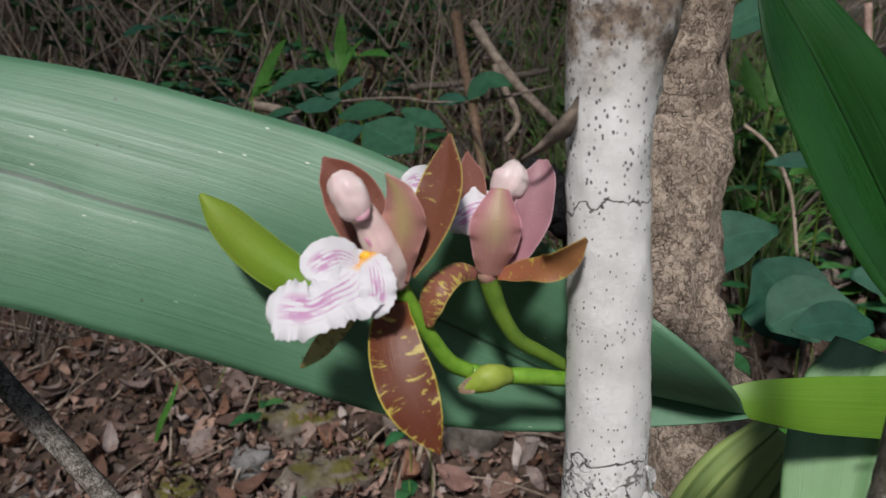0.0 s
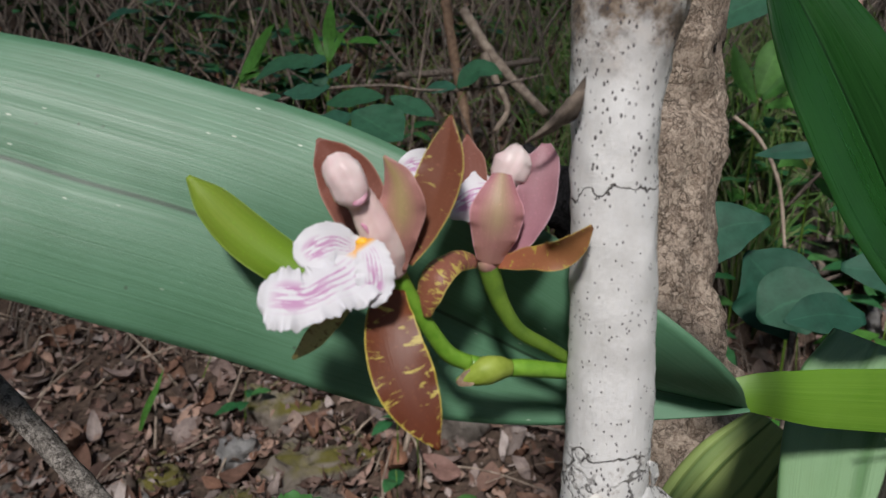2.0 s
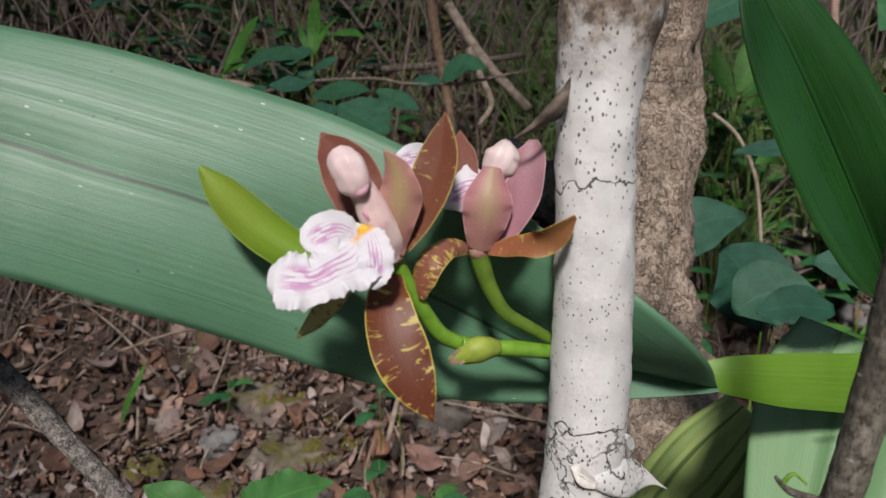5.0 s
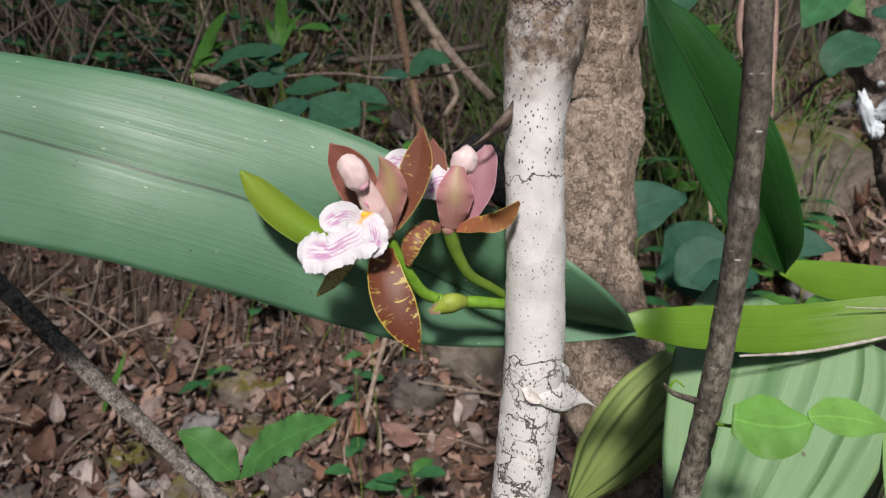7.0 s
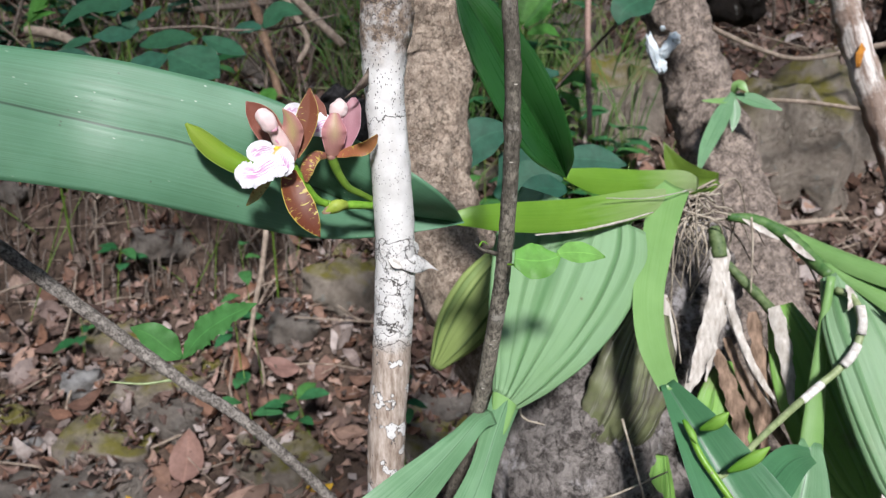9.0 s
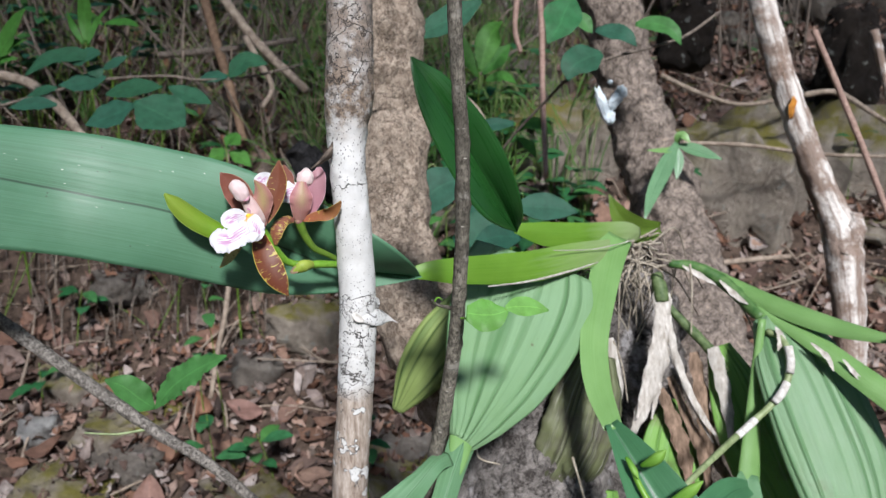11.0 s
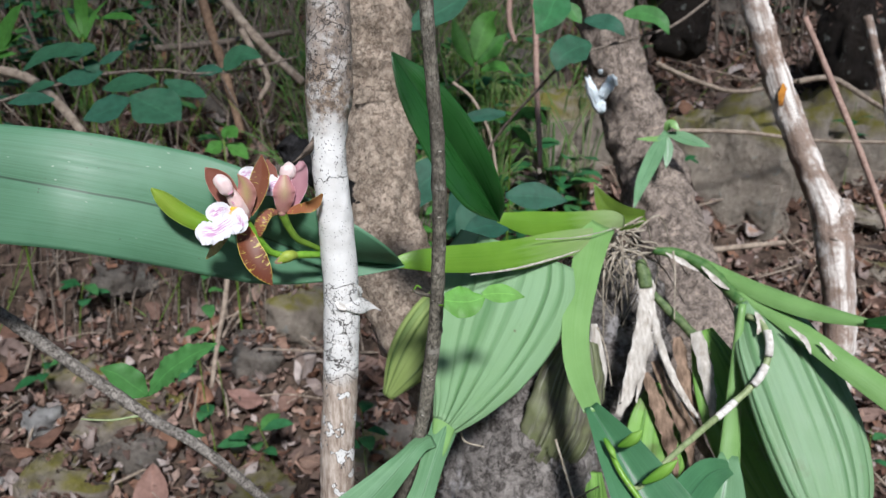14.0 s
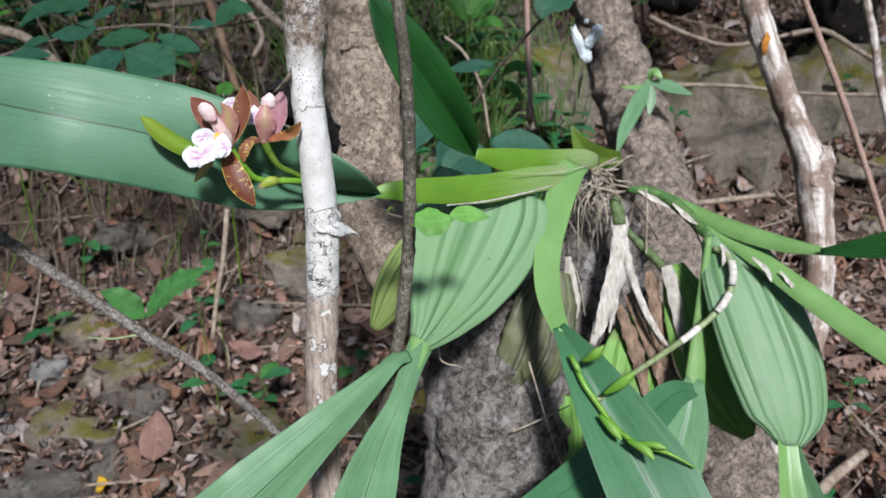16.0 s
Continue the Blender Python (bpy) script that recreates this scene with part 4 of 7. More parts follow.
big = part("leaf", loft_leaf(midrib, upper, lower, 0.0008, 26, 130, 0.0011), "leaf", orchid, "broad dull green strap leaf with fine parallel veins")
part("leaf_base", blade([(0.0863, 0.233, 0.9552), (0.1082, 0.2295, 0.9572), (0.1328, 0.2342, 0.9536), (0.2012, 0.2572, 0.9434), (0.2679, 0.2811, 0.941), (0.3416, 0.325, 0.9355)], [0.0015, 0.0068, 0.0100, 0.0126, 0.0116, 0.0035], (-0.3, -0.92, 0.3), -0.08, -0.03, 0.0, 3, 0.0012, 14, 40), "sheath", orchid, "glossy yellow-green folded leaf base")
part("sheath_rim", tube([(0.1561, 0.2334, 0.939), (0.1967, 0.2468, 0.9347), (0.2419, 0.2631, 0.9337), (0.2746, 0.2736, 0.9354)], [0.0005, 0.0009, 0.0010, 0.0005], 8, 24, 0.0003, 300.0), "husk", orchid, "dry papery rim of the leaf base")
part("leaf_base", blade([(0.1983, 0.2776, 0.9709), (0.2292, 0.2839, 0.962), (0.2773, 0.2999, 0.9532), (0.3402, 0.3287, 0.9448), (0.3667, 0.3448, 0.9373)], [0.0040, 0.0102, 0.0112, 0.0098, 0.006], (-0.3, -0.92, 0.3), -0.10, -0.03, 0.0, 3, 0.0012, 14, 30), "sheath", orchid, "glossy yellow-green folded leaf base")
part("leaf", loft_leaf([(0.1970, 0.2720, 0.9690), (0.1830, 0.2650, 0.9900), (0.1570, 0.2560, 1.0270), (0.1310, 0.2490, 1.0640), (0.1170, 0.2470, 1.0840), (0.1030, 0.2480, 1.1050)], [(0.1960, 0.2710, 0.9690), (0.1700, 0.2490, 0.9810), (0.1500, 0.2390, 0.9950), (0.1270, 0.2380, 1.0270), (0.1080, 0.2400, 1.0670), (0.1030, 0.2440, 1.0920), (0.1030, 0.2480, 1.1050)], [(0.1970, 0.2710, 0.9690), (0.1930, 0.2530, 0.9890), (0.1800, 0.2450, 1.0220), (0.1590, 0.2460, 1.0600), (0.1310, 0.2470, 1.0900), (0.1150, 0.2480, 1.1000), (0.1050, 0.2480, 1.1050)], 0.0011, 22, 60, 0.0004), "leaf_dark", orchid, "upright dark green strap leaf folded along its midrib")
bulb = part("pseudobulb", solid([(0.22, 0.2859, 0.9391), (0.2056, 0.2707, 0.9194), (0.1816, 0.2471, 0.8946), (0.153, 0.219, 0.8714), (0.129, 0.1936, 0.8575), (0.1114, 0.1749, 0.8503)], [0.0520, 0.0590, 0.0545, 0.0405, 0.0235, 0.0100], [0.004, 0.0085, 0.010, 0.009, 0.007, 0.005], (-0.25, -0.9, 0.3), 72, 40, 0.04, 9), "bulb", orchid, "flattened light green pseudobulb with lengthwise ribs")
part("pseudobulb_neck", solid([(0.1127, 0.1772, 0.8519), (0.1075, 0.1690, 0.8452), (0.1030, 0.1612, 0.8395), (0.0985, 0.1545, 0.8345)], [0.0088, 0.0070, 0.0045, 0.0010], [0.0030, 0.0022, 0.0016, 0.0008], (-0.25, -0.9, 0.3), 24, 20), "strip", orchid)
part("leaf", blade([(0.0980, 0.1640, 0.8500), (0.0860, 0.1560, 0.8500), (0.0690, 0.1470, 0.8410), (0.0380, 0.1310, 0.8270), (0.0030, 0.1130, 0.8130), (-0.0320, 0.0940, 0.8000), (-0.0670, 0.0750, 0.7880)], [0.0070, 0.0062, 0.0085, 0.0135, 0.0190, 0.0240, 0.0250], (-0.35, -0.62, 0.7), [-0.6, 0.3, 0.5, 0.35, 0.25, 0.18], 0.0, 0.03, 3, 0.001, 18, 64), "leaf_low", orchid, "light green strap leaf hanging from the pseudobulb tip")
part("leaf", blade([(0.1150, 0.1760, 0.8530), (0.1080, 0.1680, 0.8480), (0.0970, 0.1550, 0.8390), (0.0830, 0.1390, 0.8240), (0.0630, 0.1180, 0.8060), (0.0460, 0.0950, 0.7900), (0.0290, 0.0700, 0.7740)], [0.0100, 0.0092, 0.0082, 0.0085, 0.0135, 0.0185, 0.0200], (-0.1, -0.8, 0.55), [-0.6, -0.6, -0.4, 0.3, 0.55, 0.45, 0.35], 0.0, 0.03, 3, 0.001, 18, 64), "leaf_low", orchid, "light green strap leaf hanging from the pseudobulb tip")
part("leaf_strip", blade([(0.3164, 0.3131, 0.9468), (0.2991, 0.2947, 0.9341), (0.2752, 0.2662, 0.9145), (0.2489, 0.2337, 0.8842), (0.2343, 0.2027, 0.8603), (0.2287, 0.1697, 0.8398)], [0.0165, 0.0150, 0.0130, 0.0118, 0.0105, 0.007], (-0.3, -0.9, 0.3), 0.12, 0.0, 0.0, 3, 0.0010, 12, 40), "strip", orchid, "pale green strap leaf bent down over the pseudobulb")
part("sheath_rim", tube([(0.224, 0.259, 0.954), (0.272, 0.280, 0.9455), (0.312, 0.2965, 0.9432), (0.332, 0.305, 0.9435)], [0.0003, 0.0004, 0.0005, 0.0003], 8, 30, 0.0003, 300.0), "husk", orchid, "dry papery rim of the leaf base")
part("sheath_rim", tube([(0.2878, 0.3008, 0.934), (0.2628, 0.2692, 0.9142), (0.243, 0.2441, 0.8924)], [0.0004, 0.0005, 0.0003], 8, 20, 0.0003, 300.0), "husk", orchid, "dry papery rim of the leaf")
part("leaf", blade([(0.2288, 0.1738, 0.8421), (0.2344, 0.1441, 0.8194), (0.2419, 0.1089, 0.7893), (0.2483, 0.0678, 0.7573), (0.2521, 0.0273, 0.7242)], [0.005, 0.0165, 0.027, 0.034, 0.032], (-0.3, -0.75, 0.6), [0.9, 0.45, 0.3, 0.2], 0.0, 0.0, 3, 0.0011, 18, 50), "leaf_mid", orchid, "dark green strap leaf drooping below the pseudobulbs")
part("young_leaf", blade([(0.4193, 0.3849, 0.9288), (0.3909, 0.3839, 0.9296), (0.3697, 0.3852, 0.9445), (0.3587, 0.3919, 0.9693)], [0.007, 0.0135, 0.011, 0.0005], (-0.3, -0.9, 0.3), 0.5, 0.0, 0.0, 3, 0.001, 10, 20), "sheath_dark", orchid)
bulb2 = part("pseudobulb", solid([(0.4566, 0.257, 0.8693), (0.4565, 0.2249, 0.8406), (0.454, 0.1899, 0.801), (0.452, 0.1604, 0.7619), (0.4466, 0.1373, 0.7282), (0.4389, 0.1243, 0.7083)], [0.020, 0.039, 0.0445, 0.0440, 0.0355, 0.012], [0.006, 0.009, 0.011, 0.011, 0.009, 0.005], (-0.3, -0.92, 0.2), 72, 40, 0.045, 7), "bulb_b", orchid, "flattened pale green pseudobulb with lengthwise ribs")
part("leaf", blade([(0.4366, 0.1267, 0.7132), (0.4278, 0.1108, 0.6903), (0.4201, 0.0915, 0.6589), (0.4043, 0.059, 0.6133)], [0.009, 0.0105, 0.014, 0.02], (-0.3, -0.9, 0.2), 0.4, 0.0, 0.0, 3, 0.001, 12, 24), "strip", orchid)
part("leaf", blade([(0.4469, 0.126, 0.7052), (0.4563, 0.117, 0.6724), (0.4719, 0.1023, 0.6291)], [0.005, 0.009, 0.012], (-0.6, -0.7, 0.2), 0.4, 0.0, 0.0, 3, 0.001, 10, 20), "leaf_low", orchid)
part("pseudobulb", solid([(0.4344, 0.2997, 0.8256), (0.4411, 0.2696, 0.7773), (0.4441, 0.2365, 0.7327), (0.4501, 0.205, 0.6956), (0.4535, 0.1861, 0.6764)], [0.012, 0.030, 0.034, 0.027, 0.006], [0.004, 0.008, 0.009, 0.007, 0.003], (-0.3, -0.92, 0.2), 36, 30, 0.04, 6), "bulb_shade", orchid, "olive-green ribbed pseudobulb")
part("pseudobulb", solid([(0.1949, 0.3751, 0.8761), (0.1704, 0.3747, 0.8442), (0.1446, 0.3739, 0.8095), (0.1212, 0.3729, 0.777)], [0.018, 0.027, 0.0235, 0.006], [0.004, 0.008, 0.008, 0.003], (-0.2, -0.9, 0.3), 36, 30, 0.05, 6), "bulb_olive", orchid, "old olive pseudobulb with brown stains")
part("pseudobulb", solid([(0.2744, 0.2677, 0.8537), (0.2625, 0.258, 0.825), (0.246, 0.2490, 0.7875), (0.230, 0.2500, 0.7558), (0.218, 0.2590, 0.7287)], [0.016, 0.030, 0.034, 0.029, 0.018], [0.004, 0.010, 0.012, 0.010, 0.004], (-0.2, -0.95, 0.1), 60, 44, 0.16, 8, 0.0022, 70.0), "bulb_old", orchid, "withered grey-brown ribbed pseudobulb")
part("leaf_base", blade([(0.4335, 0.3314, 0.9008), (0.4486, 0.2884, 0.888), (0.4604, 0.2428, 0.8803), (0.4778, 0.2015, 0.8747), (0.4971, 0.1612, 0.874)], [0.004, 0.0085, 0.0105, 0.009, 0.0035], (-0.3, -0.7, 0.65), 0.0, -0.4, 0.0, 3, 0.001, 12, 34), "strip", orchid)
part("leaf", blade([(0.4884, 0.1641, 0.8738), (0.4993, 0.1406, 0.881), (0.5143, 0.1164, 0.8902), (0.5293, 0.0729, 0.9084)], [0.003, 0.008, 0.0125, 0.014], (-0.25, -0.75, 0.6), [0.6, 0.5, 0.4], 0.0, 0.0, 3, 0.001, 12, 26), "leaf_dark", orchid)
part("leaf_base", blade([(0.4449, 0.2691, 0.8765), (0.4621, 0.2187, 0.8604), (0.4765, 0.1674, 0.839), (0.491, 0.1223, 0.8194), (0.5088, 0.0641, 0.7975)], [0.004, 0.009, 0.0115, 0.0125, 0.013], (-0.35, -0.7, 0.6), 0.0, -0.3, 0.0, 3, 0.001, 12, 34), "strip", orchid)
part("leaf_petiole", solid([(0.4355, 0.2484, 0.8715), (0.4239, 0.2378, 0.8292), (0.4125, 0.2235, 0.7763), (0.3987, 0.2072, 0.7313)], [0.0035, 0.0045, 0.008, 0.011], [0.003, 0.003, 0.003, 0.003], (-0.3, -0.9, 0.2), 14, 20), "strip", orchid)
part("leaf", blade([(0.4001, 0.2104, 0.7418), (0.3793, 0.1911, 0.7133), (0.3494, 0.1692, 0.6846), (0.3067, 0.1406, 0.6557)], [0.008, 0.019, 0.025, 0.024], (-0.4, -0.75, 0.5), 0.4, 0.0, 0.0, 3, 0.001, 14, 26), "leaf_low", orchid)
part("leaf", blade([(0.4081, 0.2086, 0.7286), (0.3576, 0.1871, 0.7446), (0.3023, 0.1593, 0.7379), (0.2368, 0.1334, 0.7263), (0.1694, 0.1099, 0.7196)], [0.004, 0.013, 0.017, 0.018, 0.014], (-0.3, -0.65, 0.7), 0.3, 0.0, 0.0, 3, 0.001, 14, 34), "leaf_mid", orchid)
part("pseudobulb", solid([(0.3984, 0.3141, 0.7668), (0.3853, 0.2969, 0.736), (0.3716, 0.2782, 0.7003), (0.3679, 0.265, 0.6741)], [0.012, 0.030, 0.034, 0.01], [0.004, 0.008, 0.008, 0.003], (-0.2, -0.95, 0.1), 32, 26, 0.04, 5), "bulb_shade", orchid)
part("pseudobulb", solid([(0.2813, 0.2519, 0.7271), (0.2743, 0.2433, 0.6953), (0.2684, 0.2344, 0.6636), (0.269, 0.2251, 0.6369)], [0.010, 0.020, 0.022, 0.008], [0.004, 0.008, 0.008, 0.003], (-0.2, -0.95, 0.1), 32, 26, 0.06, 4), "bulb_shade", orchid)
# dry sheaths and rhizome
part("rhizome_cap", solid([(0.3816, 0.3368, 0.8966), (0.3818, 0.3296, 0.8858), (0.3809, 0.3228, 0.8715)], [0.005, 0.0072, 0.0070], [0.005, 0.007, 0.007], (-0.2, -0.95, 0.1), 16, 12), "rhizome", orchid)
for pts, hw in (
    ([(0.3816, 0.3236, 0.8811), (0.3763, 0.3121, 0.8551), (0.3662, 0.3, 0.8228), (0.3515, 0.2926, 0.7931), (0.3315, 0.2868, 0.7561)], (0.0085, 0.0088, 0.0095, 0.0085, 0.004)),
    ([(0.3752, 0.3204, 0.8716), (0.3657, 0.307, 0.8394), (0.3489, 0.2945, 0.8023), (0.3334, 0.2865, 0.77)], (0.003, 0.0045, 0.005, 0.001)),
    ([(0.3804, 0.3126, 0.8607), (0.381, 0.2957, 0.8252), (0.3859, 0.2775, 0.7932), (0.3932, 0.2642, 0.7718), (0.4008, 0.254, 0.7563)], (0.004, 0.0038, 0.0034, 0.003, 0.001)),
    ([(0.3777, 0.3018, 0.8331), (0.3834, 0.2901, 0.8047), (0.392, 0.2744, 0.7742), (0.4025, 0.259, 0.7466)], (0.003, 0.0022, 0.0018, 0.0008)),
    ([(0.3681, 0.3033, 0.8277), (0.3623, 0.2956, 0.7933), (0.3529, 0.2893, 0.7653)], (0.004, 0.0034, 0.0008)),
):
    part("dry_sheath", blade(pts, hw, (-0.25, -0.95, 0.1), 0.0, -0.25, 0.35, 5, 0.0007, 12, 40, 0.0003, 5, hw[0] * 900), "husk", orchid, "torn pale dry leaf sheath")
for pts, hw in (
    ([(0.3721, 0.303, 0.7889), (0.3779, 0.2881, 0.7612), (0.3825, 0.2747, 0.7334), (0.3839, 0.2586, 0.6944)], (0.004, 0.0075, 0.008, 0.003)),
    ([(0.3827, 0.3042, 0.7997), (0.3931, 0.2846, 0.7599), (0.4015, 0.2679, 0.7262), (0.4022, 0.252, 0.6871)], (0.004, 0.005, 0.006, 0.002)),
    ([(0.4097, 0.3045, 0.8212), (0.4108, 0.2862, 0.7758), (0.4119, 0.2681, 0.7307), (0.4246, 0.248, 0.6979)], (0.006, 0.008, 0.007, 0.002)),
):
    part("dry_sheath", blade(pts, hw, (-0.1, -0.95, 0.1), 0.0, -0.3, 0.35, 5, 0.0007, 12, 36, 0.0003, 5), "husk_brown", orchid, "torn brown dry leaf sheath")
part("dry_sheath", blade([(0.3016, 0.2895, 0.8569), (0.301, 0.2815, 0.833), (0.3019, 0.2729, 0.809), (0.2952, 0.2689, 0.7905)], [0.003, 0.006, 0.005, 0.002], (-0.4, -0.9, 0.1), 0.0, -0.4, 0.3, 4, 0.0008, 8, 20), "husk", orchid)
part("rhizome", tube([(0.3858, 0.3258, 0.8689), (0.4025, 0.3069, 0.8469), (0.4209, 0.2929, 0.8246), (0.4308, 0.2831, 0.8061)], [0.004, 0.0046, 0.005, 0.0045], 12, 20, 0.0008, 120.0), "rhizome", orchid)
part("dry_sheath", blade([(0.4208, 0.2895, 0.8308), (0.4217, 0.2745, 0.8043), (0.4215, 0.261, 0.7713), (0.4184, 0.2476, 0.7391)], [0.007, 0.008, 0.006, 0.002], (-0.1, -0.95, 0.1), 0.0, -0.5, 0.2, 4, 0.0008, 10, 26), "husk", orchid)
part("rhizome", tube([(0.405, 0.3473, 0.9023), (0.423, 0.3317, 0.9006), (0.437, 0.3107, 0.8926), (0.4446, 0.2868, 0.8792), (0.446, 0.2598, 0.8669)], [0.004, 0.0056, 0.0064, 0.0066, 0.0055], 14, 30, 0.0009, 120.0), "rhizome_green", orchid)
for pts, hw in (([(0.4059, 0.3278, 0.9045), (0.4165, 0.3171, 0.8971), (0.4284, 0.3036, 0.8891)], 0.003), ([(0.4293, 0.3007, 0.8946), (0.4349, 0.2836, 0.8829), (0.4409, 0.2729, 0.8772)], 0.0032), ([(0.4397, 0.2366, 0.8673), (0.4398, 0.2292, 0.8591), (0.4344, 0.2255, 0.8494)], 0.0036), ([(0.4522, 0.2078, 0.861), (0.4588, 0.1954, 0.8511), (0.4608, 0.1889, 0.8405)], 0.0026), ([(0.4667, 0.1863, 0.8518), (0.4711, 0.1755, 0.8408), (0.4732, 0.1705, 0.8384)], 0.0022)):
    part("papery_scale", blade(pts, [0.0008, hw, 0.0006], (-0.3, -0.8, 0.5), 0.0, 0.4, 0.3, 3, 0.0005, 8, 14), "husk", orchid)
rng = random.Random(5)
for k in range(80):
    a = Vector((0.325 + rng.uniform(0, 0.07), 0.345 + rng.uniform(-0.01, 0.03), 0.905 + rng.uniform(-0.01, 0.025)))
    b = a + Vector((rng.uniform(-0.035, 0.045), rng.uniform(-0.02, 0.02), rng.uniform(-0.02, 0.012)))
    c = b + Vector((rng.uniform(-0.03, 0.03), rng.uniform(-0.005, 0.025), rng.uniform(-0.08, -0.015)))
    part("root", tube([a, b, c], [0.0011, 0.0009, 0.0005], 7, 14, 0.0003, 200.0, (), 1.0, k), "root", orchid)
for pts in ([(0.4123, 0.324, 0.9065), (0.407, 0.3119, 0.8822), (0.3976, 0.2966, 0.8444)], [(0.4306, 0.3023, 0.8941), (0.4457, 0.2821, 0.8668), (0.4517, 0.2635, 0.8347)], [(0.3038, 0.2878, 0.8542), (0.3113, 0.2828, 0.8309), (0.3146, 0.2754, 0.7967)], [(0.2046, 0.2117, 0.7276), (0.2249, 0.2074, 0.7352), (0.2594, 0.2048, 0.7462)], [(0.2232, 0.2165, 0.7924), (0.2365, 0.1854, 0.7153), (0.2473, 0.1778, 0.6879)], [(0.1406, 0.2211, 0.8198), (0.1422, 0.2166, 0.8084), (0.1565, 0.2099, 0.8034)]):
    part("root", tube(pts, [0.0011, 0.0009, 0.0006], 7, 16, 0.0003, 200.0), "root", orchid)
# flower stem of the second growth, with buds
hook = part("flower_stem", tube([(0.4377, 0.2439, 0.8608), (0.4422, 0.2304, 0.8584), (0.4385, 0.2154, 0.8435), (0.4282, 0.207, 0.8249), (0.4108, 0.2044, 0.8097), (0.3839, 0.2012, 0.796), (0.3268, 0.1714, 0.7975), (0.2823, 0.1443, 0.8034), (0.2385, 0.1204, 0.8033), (0.2282, 0.1201, 0.8082)], [0.0030, 0.0032, 0.0032, 0.0031, 0.0030, 0.0029, 0.0026, 0.0022, 0.0018, 0.0014], 12, 90, 0.0002, 300.0), "stalk_grey", orchid)
part("node_sheath", tube([(0.4384, 0.2185, 0.8557), (0.4363, 0.2122, 0.8449), (0.4325, 0.208, 0.8354)], [0.0036, 0.0037, 0.0036], 12, 10), "flake", hook, "papery white node sheath")
part("node_sheath", tube([(0.4275, 0.2052, 0.8286), (0.4199, 0.2027, 0.8203), (0.4122, 0.202, 0.8138)], [0.0035, 0.0037, 0.0034], 12, 10), "flake", hook, "papery white node sheath")
part("node_sheath", tube([(0.3911, 0.1998, 0.8022), (0.3808, 0.1975, 0.7982), (0.3659, 0.191, 0.7968)], [0.0033, 0.0034, 0.0031], 12, 10), "flake", hook, "papery white node sheath")
rachis = part("flower_stem", tube([(0.2255, 0.1451, 0.8295), (0.2259, 0.1292, 0.8161), (0.2306, 0.1181, 0.8048), (0.2365, 0.1005, 0.7919), (0.2453, 0.0836, 0.784), (0.2602, 0.0669, 0.7826), (0.2749, 0.0536, 0.775)], [0.0018, 0.0022, 0.0022, 0.0021, 0.0019, 0.0015, 0.0007], 10, 50), "stalk", orchid)
for pts, wide in (([(0.2278, 0.1335, 0.8306), (0.2341, 0.1279, 0.8368), (0.2399, 0.1236, 0.8461)], 0.0058), ([(0.2352, 0.1132, 0.8113), (0.2456, 0.1073, 0.8207), (0.2544, 0.1024, 0.8316)], 0.0058), ([(0.2275, 0.1061, 0.7991), (0.2326, 0.0967, 0.7931), (0.2358, 0.0877, 0.7863)], 0.0055), ([(0.2371, 0.0826, 0.789), (0.2452, 0.0731, 0.7857), (0.2483, 0.0648, 0.7808)], 0.0048), ([(0.243, 0.0771, 0.7886), (0.2514, 0.07, 0.7894), (0.2577, 0.0641, 0.7882)], 0.0036), ([(0.2227, 0.1438, 0.8326), (0.224, 0.137, 0.8273), (0.2251, 0.1316, 0.8224)], 0.0035)):
    part("bud", solid(pts, [0.0012, wide * 0.62, wide * 0.7, 0.0005], [0.001, wide * 0.5, wide * 0.55, 0.0005], (0, -1, 0.3), 14, 16), "bud", rachis)

# ---- flowers ----
spike = thing("orchid_spike", (0.045, 0.205, 0.977), "two open brown and white orchid flowers on a green stalk", "orchid flowers")
part("stalk", tube([(0.0409, 0.1903, 0.9791), (0.0315, 0.1866, 0.9811), (0.0225, 0.1838, 0.9828), (0.0147, 0.1819, 0.9835), (0.0078, 0.1802, 0.9855)], [0.0021, 0.0022, 0.0024, 0.0022, 0.0021], 12, 30), "stalk", spike)
part("bract", solid([(0.0185, 0.1819, 0.9838), (0.0137, 0.1794, 0.9841), (0.0092, 0.1787, 0.9828), (0.0047, 0.1783, 0.981)], [0.0022, 0.0036, 0.0030, 0.0006], [0.002, 0.0034, 0.0028, 0.0006], (0, -1, 0), 16, 20, 0.0, 5, 0.0003, 300.0), "bract", spike, "green bract with a dry brown tip")
part("bract_tip", blade([(0.0099, 0.1779, 0.9843), (0.0072, 0.1771, 0.9824), (0.0046, 0.1773, 0.9811)], [0.0012, 0.0020, 0.0005], (0, -1, 0.2), 0.0, 0.4, 0.3, 3, 0.0004, 6, 10), "dry", spike)
part("ovary", tube([(0.0078, 0.1801, 0.9854), (0.0025, 0.1786, 0.9884), (-0.002, 0.1767, 0.9949), (-0.006, 0.1751, 1.002), (-0.0093, 0.174, 1.008), (-0.011, 0.1736, 1.012)], [0.0021, 0.0022, 0.0021, 0.0021, 0.0023, 0.0024], 12, 36), "stalk", spike)
part("ovary", tube([(0.0361, 0.1909, 0.9825), (0.0285, 0.1887, 0.9874), (0.0211, 0.1865, 0.9922), (0.0166, 0.1856, 0.9988), (0.014, 0.1848, 1.005), (0.0124, 0.1847, 1.011)], [0.0017, 0.0019, 0.0021, 0.0023, 0.0026, 0.0030], 12, 36), "stalk_olive", spike)
